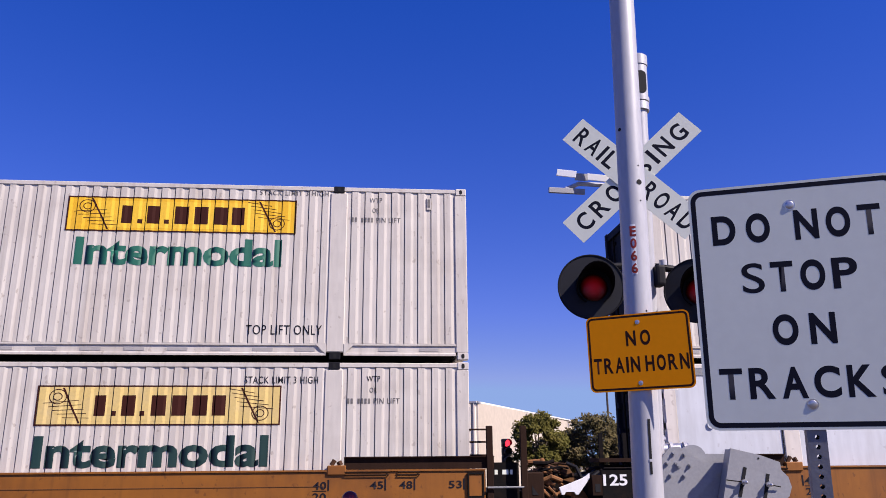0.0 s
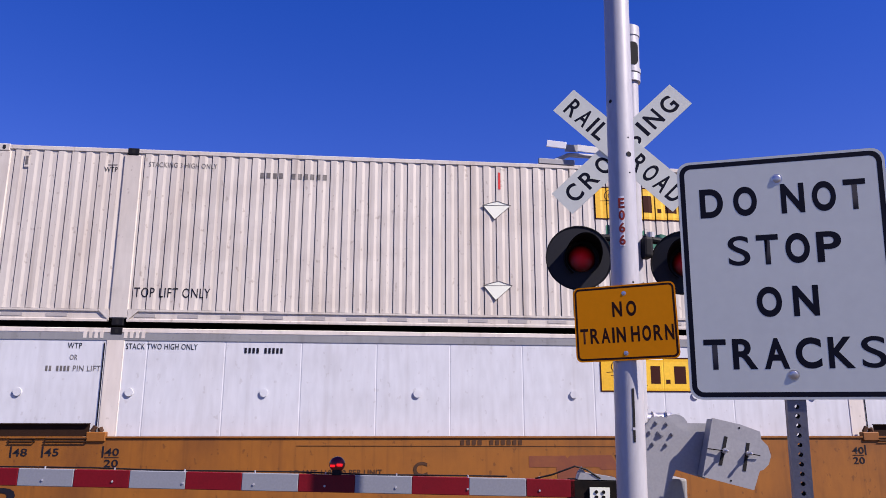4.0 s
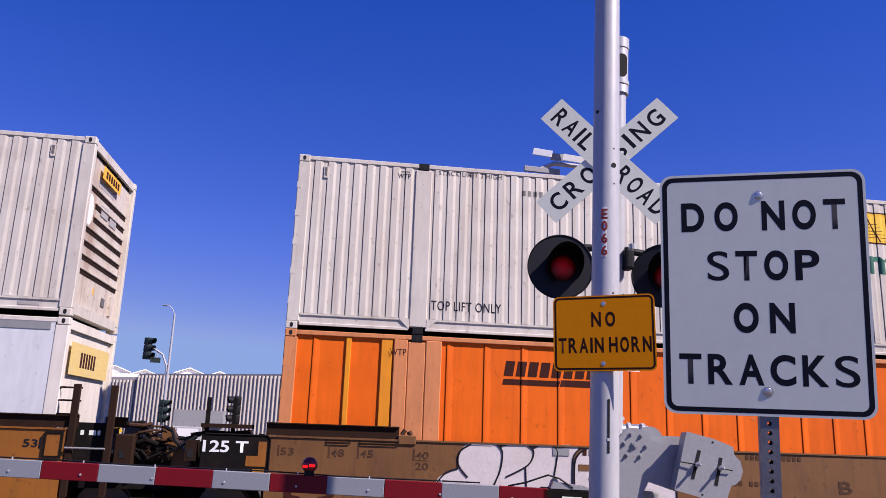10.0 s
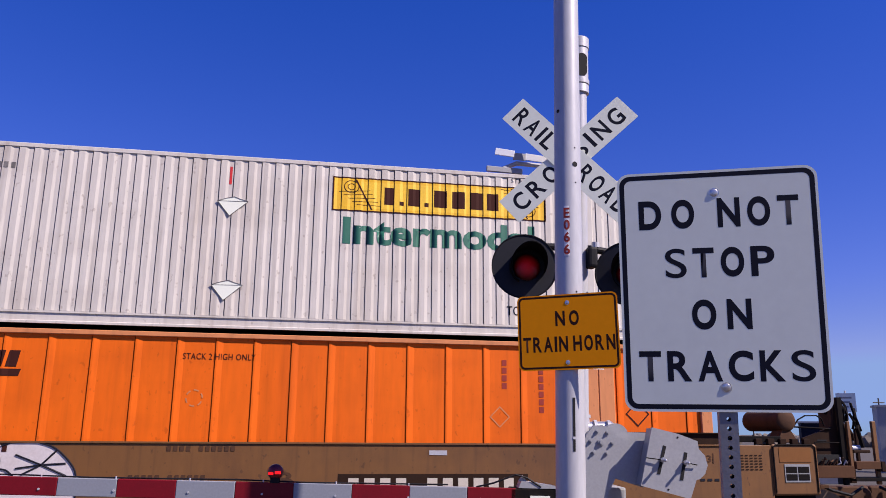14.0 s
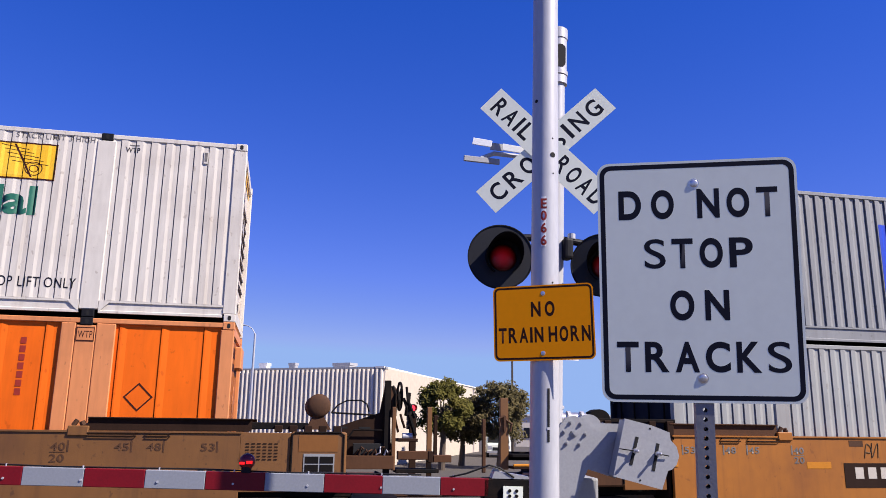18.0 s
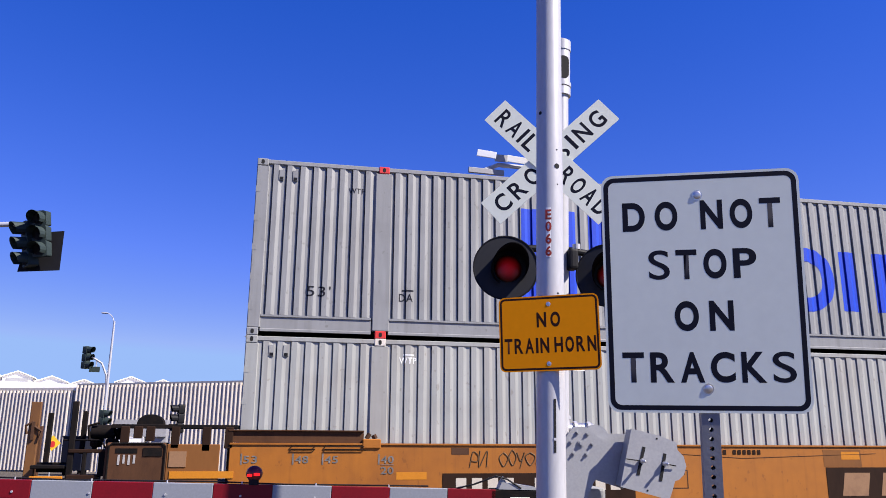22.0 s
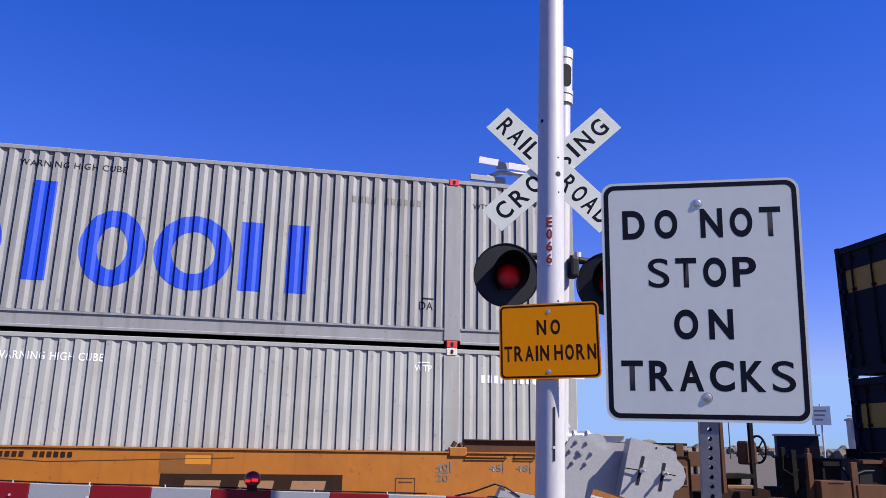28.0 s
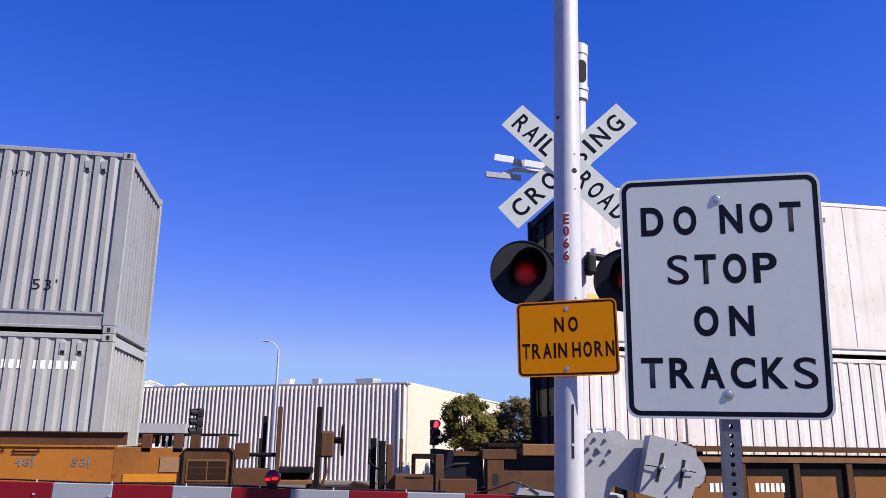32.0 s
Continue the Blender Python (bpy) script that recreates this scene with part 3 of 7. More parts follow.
# ---- street lamps and traffic lights ----
def signal_head(parent, m, mat, back=True, lit=None, sections=3):
    """A traffic light of stacked sections under parent; visors towards local -y."""
    bm = B()
    h = 0.36
    n = sections
    prism(bm, rounded(0.3, h * n, 0.05), -0.1, 0.06)
    hd = part("signal_head", bm, mat, parent)
    hd.matrix_basis = m
    for i in range(n):
        z = h * (n / 2 - 0.5 - i)
        bm = one(prism, rounded(0.34, h * 0.96, 0.035, 3, 0, z), -0.095, 0.13)
        part("section", bm, mat, hd, smooth=True)
    if back:
        part("backplate", one(prism, rounded(0.78, h * n + 0.4, 0.06), 0.0, 0.012), BLACK_SHADE, hd)
    for i in range(n):
        z = h * (n / 2 - 0.5 - i)
        bm = B()
        k = 10
        vs = []
        for r in (0.15, 0.162):
            for y in (-0.1, -0.34):
                for j in range(k + 1):
                    a = radians(-40 + 260 * j / k)
                    vs.append(bm.verts.new((r * math.cos(a), y - (0.06 * math.sin(a) if y < -0.2 else 0), z + r * math.sin(a))))
        k1 = k + 1
        for base in (0, 2 * k1):
            for j in range(k):
                bm.faces.new((vs[base + j], vs[base + j + 1], vs[base + k1 + j + 1], vs[base + k1 + j]))
        part("visor", bm, mat, hd)
        part("lens", one(rod, (0, -0.1, z), (0, -0.115, z), 0.145, 14), lit if (lit and i == 0) else HOLE, hd)
    return hd


def street_lamp(x, y, h, reach, label):
    t = thing("street_lamp", pose(x, y, -0.8, 0, 0.3), label, "street lamp", "street lamps")
    h += 0.8
    part("pole", one(rod, (0, 0, 0), (0, 0, h), 0.09, 12, 0.05), ZINC, t, smooth=True)
    pts = [(-reach * (1 - math.cos(a)) * 1.0, 0, h - 0.2 + 0.6 * math.sin(a)) for a in [i * math.pi / 2 / 7 for i in range(8)]]
    part("arm", one(tube, pts, 0.02), ZINC, t, smooth=True)
    bm = B()
    ball(bm, (-reach * 1.2, 0, h + 0.4), 0.16, 12, (1.15, 0.5, 0.24))
    part("luminaire", bm, DOOR_GREY, t, smooth=True)
    return t


street_lamp(-1.38, 40.0, 6.15, 0.55, "tall galvanised street lamp with one curved arm")
ws_sign = thing("warning_sign", pose(-12.686, 48.0, -0.8), "yellow diamond signal-ahead warning sign on a thin post", "traffic sign")
part("post", one(rod, (0, 0.05, 0), (0, 0.05, 2.6), 0.03, 8), ZINC, ws_sign)
bm = one(prism, [(0, 1.55), (0.43, 1.98), (0, 2.41), (-0.43, 1.98)], 0, 0.01)
part("plate", bm, LOGO_LIGHT, ws_sign)
part("symbol", one(prism, rounded(0.26, 0.34, 0.1, 4, 0, 1.92), -0.004, -0.001), RED_TAG, ws_sign)
skip = thing("waste_container", pose(-12.438, 52.5, -0.8, 0, 0, -20), "dark blue steel waste container by the warehouse wall", "container")
bm = one(prism, [(-0.7, 0.3), (0.7, 0.3), (0.7, 2.3), (-0.7, 2.3)], -0.5, 0.5)
soften(bm, 0.03)
part("body", bm, DARK_BLUE_AND_END_SHADE, skip)
for s in (-0.5, 0.5):
    part("leg", one(box, s - 0.05, s + 0.05, -0.4, 0.4, 0, 0.3), STEEL_DARK, skip)
part("lid", one(box, -0.74, 0.74, -0.54, 0.54, 2.3, 2.36), DARK_BLUE_AND_END_SHADE, skip)
lp = street_lamp(-8.466, 40.0, 7.1, 0.4, "tall street lamp carrying a traffic light on a curved arm")
signal_head(lp, pose(0.02, -0.15, 3.1, 0, 0, 70), SIGNAL_GREEN, back=False)
part("signal_arm", one(tube, [(-0.03, 0, 4.6), (-0.1, 0, 5.3), (-0.35, 0, 5.85), (-0.85, 0, 6.15)], 0.05), ZINC, lp)
signal_head(lp, pose(-1.08, 0, 6.1, 0, 0, 60), SIGNAL_GREEN, back=False)
part("name_plate", one(box, -0.9, -0.42, -0.02, 0.02, 5.42, 5.68), SIGNAL_GREEN, lp, "small green street-name plate")
part("mount_rod", one(tube, [(-0.6, 0, 6.0), (-0.6, 0, 5.66)], 0.03, 6), ZINC, lp)
street_lamp(42.269, 50.0, 7.7, -0.6, "tall galvanised street lamp with one curved arm")

ma = thing("traffic_signal_mast", pose(-13.022, 19.0, -0.2), "steel mast arm with a hanging traffic light and name panel", "traffic signal")
part("mast", one(rod, (0, 0, 0), (0, 0, 5.6), 0.16, 14, 0.12), ZINC, ma)
part("arm", one(tube, [(0, 0, 5.2), (1.5, 0, 5.6), (3.0, 0, 5.95), (3.94, 0, 6.23), (4.57, 0, 6.51), (5.22, 0, 6.61), (6.49, 0, 6.74), (7.12, 0, 6.75)], 0.06, 10), ZINC, ma, smooth=True)
signal_head(ma, pose(7.24, -0.12, 6.52, 8, -4, -14), SIGNAL_GREEN, back=False)
signal_head(ma, pose(6.95, 0.05, 6.3, 8, -4, -52), SIGNAL_GREEN, back=False)
part("backplate", one(prism, [(6.73, 5.66), (7.64, 5.74), (7.64, 6.7), (6.86, 6.6)], 0.2, 0.212), BLACK_SHADE, ma)
part("head_bracket", one(tube, [(7.0, 0, 6.75), (7.12, 0.05, 6.7), (7.12, 0, 6.3)], 0.04, 8), SIGNAL_GREEN, ma)
pn = part("name_panel", one(box, 3.9, 6.14, -0.02, 0.02, 5.74, 6.14), DOOR_GREY, ma, "blank back of a street-name panel")
part("panel_rail", one(box, 3.9, 5.8, -0.03, 0.03, 6.14, 6.18), SIGNAL_GREEN, pn)
for x, z in ((4.2, 6.36), (5.58, 6.68)):
    part("hanger", one(tube, [(x, 0, 6.16), (x, 0, z)], 0.03, 6), SIGNAL_GREEN, ma)
sensor = part("video_sensor", one(rod, (5.26, -0.02, 6.86), (5.44, -0.06, 6.85), 0.055, 12), DARK_BLUE_AND_END_SHADE, ma)
part("sensor_stem", one(rod, (5.32, 0, 6.68), (5.32, 0, 6.84), 0.025, 8), DARK_BLUE_AND_END_SHADE, sensor)


def post_signal(x, y, z, yaw, lit, label):
    t = thing("traffic_light", pose(x, y, -0.5), label, "traffic light", "post-mounted traffic lights")
    part("post", one(rod, (0, 0.15, 0), (0, 0.15, z + 0.5), 0.055, 10), ZINC, t)
    signal_head(t, pose(0, 0, z, 0, 0, yaw), BLACK_SHADE, back=False, lit=lit)
    part("bracket", one(box, -0.04, 0.04, 0.05, 0.2, z - 0.1, z + 0.1), ZINC, t)
    return t


post_signal(5.725, 34.0, 2.6, 10, RED_SIGNAL, "post-mounted traffic light showing red")
post_signal(-3.962, 32.0, 2.85, -70, None, "post-mounted traffic light seen from the side")

up = thing("utility_pole", pose(21.311, 70.0, -0.8), "thin dark wooden utility pole beyond the trees", "utility pole")
part("pole", one(rod, (0, 0, 0), (0, 0, 9.5), 0.13, 8, 0.09), WOOD, up)
part("crossarm", one(box, -1.0, 1.0, -0.06, 0.06, 8.9, 9.03), WOOD, up)

# the yard beyond the crossing
cab = thing("control_cabinet", pose(-6.994, 40.0, -0.8), "white roadside control cabinet under a broad dark-grey hood", "cabinet")
bm = one(box, -0.75, 0.55, -0.5, 0.5, 0, 2.4)
soften(bm, 0.03)
part("body", bm, ALUMINIUM, cab)
part("hood", one(box, -0.85, 1.5, -0.45, 0.6, 2.42, 3.2), DOOR_GREY, cab)
part("side_unit", one(box, 0.85, 1.5, -0.3, 0.5, 0, 2.42), DOOR_GREY, cab)
part("door", one(box, -0.6, 0.4, -0.53, -0.505, 0.2, 2.3), WHITE_GLOSS, cab)
rs = thing("roadside_sign", pose(60.496, 80.0, -0.8, 0, 0, -35), "white rectangular sign board on a steel pole", "sign")
part("pole", one(rod, (0, 0.1, 0), (0, 0.1, 7.6), 0.12, 10), ZINC, rs)
bm = one(box, -1.0, 1.0, -0.1, 0.05, 5.2, 7.3)
part("board", bm, SIGN_WHITE, rs)
for k in range(3):
    part("board_bar", one(box, -0.7, 0.6 - 0.2 * k, -0.115, -0.105, 6.7 - 0.5 * k, 6.9 - 0.5 * k), GREY, rs)
sh = thing("dark_shed", pose(29.2, 41.0, -0.8, 0, 0, -30), "low dark-walled shed beside the yard", "building")
part("wall", one(box, -1.1, 1.1, -0.9, 0.9, 0, 3.3), DARK_BLUE_AND_END_SHADE, sh)
part("roof", one(box, -1.18, 1.18, -0.98, 0.98, 3.3, 3.4), DOOR_GREY, sh)
part("door", one(box, -0.5, 0.5, -0.96, -0.91, 0, 2.1), DOOR_GREY, sh)
tw = thing("ladder_cage_mast", pose(26.871, 30.0, -0.8), "tall dark mast with a round ladder cage", "mast")
part("mast", one(rod, (0.6, 0, 0), (0.6, 0, 10.4), 0.12, 10), DARK_BLUE_AND_END_SHADE, tw)
for z in (8.1, 9.0, 9.95):
    ring = [(0.75 * math.cos(a * math.tau / 16), 0.75 * math.sin(a * math.tau / 16), z) for a in range(17)]
    part("cage_hoop", one(tube, ring, 0.035, 6), DARK_BLUE_AND_END_SHADE, tw)
for a in range(8):
    x, y = 0.75 * math.cos(a * math.tau / 8), 0.75 * math.sin(a * math.tau / 8)
    part("cage_bar", one(rod, (x, y, 8.1), (x, y, 9.95), 0.03, 6), DARK_BLUE_AND_END_SHADE, tw)
bh = thing("block_house", pose(42.858, 52.0, -0.8, 0, 0, -30), "small plain grey block building", "building")
part("wall", one(box, -1.0, 1.0, -1, 1, 0, 4.7), DOOR_GREY, bh)
part("parapet", one(box, -1.1, 1.1, -1.1, 1.1, 4.7, 4.85), DOOR_GREY, bh)
part("door", one(box, -0.45, 0.45, -1.04, -1.005, 0, 2.1), DARK_BLUE_AND_END_SHADE, bh)
ws = thing("white_store_building", pose(34.798, 92.0, -0.8, 0, 0, -20), "low white flat-roofed store building", "building")
part("wall", one(box, -6, 6, -3, 3, 0, 3.6), SIDING, ws)
part("roof", one(box, -6.2, 6.2, -3.2, 3.2, 3.6, 3.8), ROOFING, ws)
for k in range(5):
    part("window", one(box, -5 + 2.2 * k, -3.8 + 2.2 * k, -3.06, -3.005, 1.0, 2.2), DARK_BLUE_AND_END_SHADE, ws)
for x, y, h in ((70.8, 95, 8.2), (88.9, 110, 8.4), (105, 118, 8.7), (119, 124, 7.5), (97.4, 160, 11)):
    pl = thing("utility_pole", pose(x, y, -0.8), "distant dark wooden utility pole", "utility pole", "distant utility poles")
    part("pole", one(rod, (0, 0, 0), (0, 0, h), 0.15, 8, 0.1), WOOD, pl)
    part("crossarm", one(box, -1.0, 1.0, -0.06, 0.06, h - 0.8, h - 0.65), WOOD, pl)
bm = B()
rnd = random.Random(21)
for k in range(420):
    x = -40 + k * 1.1
    y = 200 + 60 * math.sin(k * 0.11) + rnd.uniform(-10, 10)
    r = rnd.uniform(0.9, 2.0)
    bmesh.ops.create_icosphere(bm, subdivisions=2, radius=r, matrix=Matrix.LocRotScale((x, y, 0.2), None, (1.3, 1, rnd.uniform(0.7, 1.5))))
for v in bm.verts:
    v.co += Vector((noise.noise(v.co * 0.9), noise.noise(v.co * 0.9 + Vector((9, 0, 0))), noise.noise(v.co * 0.9 + Vector((0, 9, 0))))) * 0.9
tagged(part("far_treeline", bm, HAZE_HILL), "distant dusty line of scrub and trees", "treeline", kind="stuff")


def parked_van(x, y, yaw):
    """A white van, seen from its front, beyond the trees."""
    v = thing("van", pose(x, y, -0.8, 0, 0, yaw), "white van with dark windows parked beyond the crossing", "van")
    bm = one(prism, [(-1.0, 0.35), (1.0, 0.35), (1.02, 1.1), (0.86, 2.0), (-0.86, 2.0), (-1.02, 1.1)], -0.2, 4.6)
    soften(bm, 0.08, 2)
    part("body", bm, SIGN_WHITE, v)
    bm = one(box, -0.95, 0.95, -0.9, -0.15, 0.4, 1.1)
    soften(bm, 0.1, 2)
    part("bonnet", bm, SIGN_WHITE, v)
    part("windscreen", one(prism, [(-0.88, 1.15), (0.88, 1.15), (0.74, 1.85), (-0.74, 1.85)], -0.24, -0.2), HOLE, v)
    part("grille", one(box, -0.5, 0.5, -0.93, -0.9, 0.55, 0.8), HOLE, v)
    part("bumper", one(box, -0.96, 0.96, -1.0, -0.9, 0.38, 0.52), DOOR_GREY, v)
    for s in (-1, 1):
        part("headlight", one(box, s * 0.72 - 0.16, s * 0.72 + 0.16, -0.94, -0.89, 0.7, 0.92), ZINC, v)
        part("mirror", one(box, s * 1.15 - 0.1, s * 1.15 + 0.1, -0.1, 0.0, 1.2, 1.5), HOLE, v)
        for yy in (0.0, 3.6):
            part("wheel", one(rod, (s * 0.95, yy, 0.34), (s * 0.75, yy, 0.34), 0.34, 20), BLACK_SHADE, v)


parked_van(17.643, 62.0, -12)

# ---- crossing signs and signals ----
def facing(cx, cy, cz, yaw, tilt=0, roll=0):
    return pose(cx, cy, cz, 0, 0, yaw) @ pose(0, 0, 0, -tilt) @ pose(0, 0, 0, 0, -roll)


def domed_bolt(parent, x, z, r=0.012):
    bm = B()
    ball(bm, (x, 0.0, z), r, 14, (1, 0.22, 1))
    rod(bm, (x, -0.0006, z), (x, 0.0, z), r * 1.25, 14)
    part("bolt", bm, BOLT, parent, smooth=True)


def plate_sign(name, m, w, h, r, face, ink, rows, border, label, category, inset=0.01):
    """A metal sign: plate, printed border, one lettering part a row (text, centre x, base z, width, height, weight)."""
    t = thing(name, m, label, category)
    bm = one(prism, rounded(w, h, r), 0.0, 0.0025)
    part("plate", bm, face, t)
    bm = B()
    o, i = rounded(w - 2 * inset, h - 2 * inset, r - inset * 0.6, 6), rounded(w - 2 * inset - 2 * border, h - 2 * inset - 2 * border, max(0.005, r - inset - border * 0.6), 6)
    vo = [bm.verts.new((x, -0.00015, z)) for x, z in o]
    vi = [bm.verts.new((x, -0.00015, z)) for x, z in i]
    for k in range(len(o)):
        j = (k + 1) % len(o)
        bm.faces.new((vo[k], vo[j], vi[j], vi[k]))
    bmesh.ops.recalc_face_normals(bm, faces=bm.faces)
    part("border", bm, ink, t)
    for body, cx, z, ww, hh, bold in rows:
        part("lettering", moved(spaced_text(body, ww, hh, bold), cx, -0.0002, z), ink, t)
    return t


SIGN_M = facing(1.2786, 2.1908, 2.3003, -22.16, -5.78, -0.37)
stop_sign = plate_sign("do_not_stop_sign", SIGN_M, 0.6096, 0.762, 0.038, SIGN_WHITE, SIGN_BLACK, [
    ("DO", -0.153, 0.194, 0.172, 0.0945, 0.03), ("NOT", 0.1245, 0.194, 0.242, 0.0945, 0.03), ("STOP", 0.001, 0.036, 0.328, 0.0945, 0.03),
    ("ON", 0.0, -0.128, 0.178, 0.0945, 0.03), ("TRACKS", 0.003, -0.288, 0.517, 0.0945, 0.03)], 0.015,
    "white do-not-stop-on-tracks sign on a perforated steel post", "traffic sign", 0.008)
domed_bolt(stop_sign, -0.004, 0.306, 0.0135)
domed_bolt(stop_sign, 0.0017, -0.307, 0.0135)


def perforated_post():
    """The square steel post behind the sign, with its row of punched holes."""
    w, top, foot = 0.054, 0.28, -2.45
    bm = B()
    n = 96
    for k in range(n):
        z0 = foot + (top - foot) * k / n
        z1 = foot + (top - foot) * (k + 1) / n
        zc, hole = (z0 + z1) / 2, 0.0072
        ring = [(hole * math.cos(radians(22.5 + 45 * i)), zc + hole * math.sin(radians(22.5 + 45 * i))) for i in range(8)]
        sq = [(w / 2, zc), (w / 2, z1), (0, z1), (-w / 2, z1), (-w / 2, zc), (-w / 2, z0), (0, z0), (w / 2, z0)]
        for ya, yb in ((0, 0.003), (w, w - 0.003)):
            rv = [bm.verts.new((x, ya, z)) for x, z in ring]
            sv = [bm.verts.new((x, ya, z)) for x, z in sq]
            iv = [bm.verts.new((x, yb, z)) for x, z in ring]
            for i in range(8):
                j = (i + 1) % 8
                bm.faces.new((rv[i], rv[j], sv[j], sv[i]))
                bm.faces.new((rv[j], rv[i], iv[i], iv[j]))
    bmesh.ops.remove_doubles(bm, verts=bm.verts, dist=1e-5)
    for s in (-1, 1):
        box(bm, s * w / 2 - (0.003 if s > 0 else 0), s * w / 2 + (0 if s > 0 else 0.003), 0.0005, w - 0.0005, foot, top)
    return bm


post = part("perforated_post", perforated_post(), POST_GREY, stop_sign, "grey perforated square steel post")
post.matrix_basis = pose(0.004, 0.004, -0.1)

# the pole with the amber plate
pole_thing = thing("signal_pole", pose(1.532, 4.52, -0.2, 0, 1.19), "pale round metal pole with an amber plate and number tag", "pole")
bm = B()
rod(bm, (0, 0, 0), (0, 0, 6.4), 0.091, 48, 0.08)
part("shaft", bm, ALUMINIUM, pole_thing, smooth=True)
bm = B()
rod(bm, (0, 0, -0.02), (0, 0, 0.03), 0.16, 24)
part("base_plate", bm, ZINC, pole_thing)


def on_shaft(z, ang):
    """A point on the pole's skin, ang degrees round from its front to the right."""
    r = 0.091 - 0.011 * z / 6.4
    return Vector((r * math.sin(radians(ang)), -r * math.cos(radians(ang)), z))


for z, ang, r in ((3.728, 15, 0.0175), (3.84, 15, 0.005), (3.605, 17, 0.005), (4.1, -62, 0.012), (2.9, 14, 0.006)):
    p = on_shaft(z, ang)
    out = Vector((p.x, p.y, 0)).normalized()
    part("drilled_hole", one(rod, tuple(p - out * 0.01), tuple(p + out * 0.0015), r, 16), HOLE, pole_thing)


def curved_tag(z0, z1, a0, a1, lift, n=8):
    bm = B()
    cols = []
    for i in range(n + 1):
        a = a0 + (a1 - a0) * i / n
        cols.append([bm.verts.new(on_shaft(z, a) + Vector((math.sin(radians(a)), -math.cos(radians(a)), 0)) * lift) for z in (z0, z1)])
    for p, q in zip(cols, cols[1:]):
        bm.faces.new((p[0], q[0], q[1], p[1]))
    return bm


tag = part("number_tag", curved_tag(3.125, 3.447, -35, -14, 0.002), WHITE_INK, pole_thing, "white tag with red upright characters")
for i, ch in enumerate("E066"):
    bm = moved(text_bm(ch, 0.036, 0.066, 0.03), 0, 0, 3.368 - i * 0.079)
    for v in bm.verts:
        a = -24.5 + math.degrees(v.co.x / 0.083)
        v.co = on_shaft(v.co.z, a) + Vector((math.sin(radians(a)), -math.cos(radians(a)), 0)) * 0.0045
    part("character", bm, DARK_RED_INK, tag)
part("hand_hole", curved_tag(1.95, 2.26, -8, 1, 0.002), HOLE, pole_thing, "narrow dark slot")
part("rear_plate", one(box, -0.02, 0.26, 0.1, 0.104, 2.45, 2.82), WHITE_GLOSS, pole_thing, "white back of a second plate")
part("slot_lip", curved_tag(2.02, 2.035, -9, 2, 0.003), ALUMINIUM, pole_thing)

HORN_M = facing(1.5466, 4.4318, 2.4516, -27.39, 0.0, 0.95)
horn = plate_sign("no_train_horn_plate", HORN_M, 0.6096, 0.4572, 0.035, SIGN_YELLOW, SIGN_BROWN, [
    ("NO", 0.0, 0.036, 0.143, 0.092, 0.028), ("TRAIN", -0.137, -0.12, 0.273, 0.093, 0.028), ("HORN", 0.155, -0.119, 0.248, 0.093, 0.028)], 0.012,
    "amber no-train-horn plate with dark letters bolted to a pole", "traffic sign", 0.008)
domed_bolt(horn, 0.004, 0.177, 0.011)
domed_bolt(horn, -0.006, -0.185, 0.011)

# the crossing signal: mast, crossed boards, flashing lights, gate
MAST_M = pose(1.917, 5.48, -0.2, 0, 1.78)
xs = thing("crossing_signal", MAST_M, "railroad crossing mast with crossed boards and hooded red lights", "crossing signal")
part("mast", one(rod, (0, 0, 0.9), (0, 0, 4.85), 0.062, 28), ALUMINIUM, xs, smooth=True)
part("lower_mast", one(rod, (0, 0, 0), (0, 0, 0.9), 0.07, 28), ALUMINIUM, xs, smooth=True)
part("base_casting", one(rod, (0, 0, 0), (0, 0, 0.18), 0.22, 8, 0.14), ALUMINIUM, xs)
bm = B()
rod(bm, (0, 0, 4.8), (0, 0, 5.115), 0.076, 28)
rod(bm, (0, 0, 5.115), (0, 0, 5.2), 0.082, 28)
rod(bm, (0, 0, 5.2), (0, 0, 5.215), 0.082, 28, 0.06)
bell = part("electronic_bell", bm, ALUMINIUM, xs, "grey cylindrical electronic bell", smooth=True)
bm = one(prism, rounded(0.085, 0.2, 0.04, 5, 0.0, 4.95), -0.0775, -0.05)
part("bell_opening", bm, HOLE, bell)
part("collar", one(rod, (0, 0, 4.795), (0, 0, 4.83), 0.084, 24), ALUMINIUM, xs, smooth=True)
part("collar", one(rod, (0, 0, 4.72), (0, 0, 4.785), 0.08, 24), ZINC, xs, smooth=True)


def board(angle, y, words):
    m = MAST_M.inverted() @ facing(1.8934, 5.2965 + y, 3.8881, -19.82, 0.2, angle)
    bm = one(prism, rounded(1.219, 0.2286, 0.004, 2), 0, 0.004)
    b = part("crossed_board", bm, SIGN_WHITE, xs, "white crossed board with black letters")
    b.matrix_basis = m
    for body, cx, w in words:
        part("lettering", moved(spaced_text(body, w, 0.14, 0.02, 0.78), cx, -0.0002, -0.07), SIGN_BLACK, b)


board(-46.2, -0.008, [("RAIL", -0.36, 0.38), ("ROAD", 0.35, 0.44)])
board(41.2, 0.0, [("CROSSING", 0.0, 1.08)])
part("board_clamp", one(box, -0.2, 0.02, -0.14, -0.02, 4.06, 4.14), ZINC, xs)


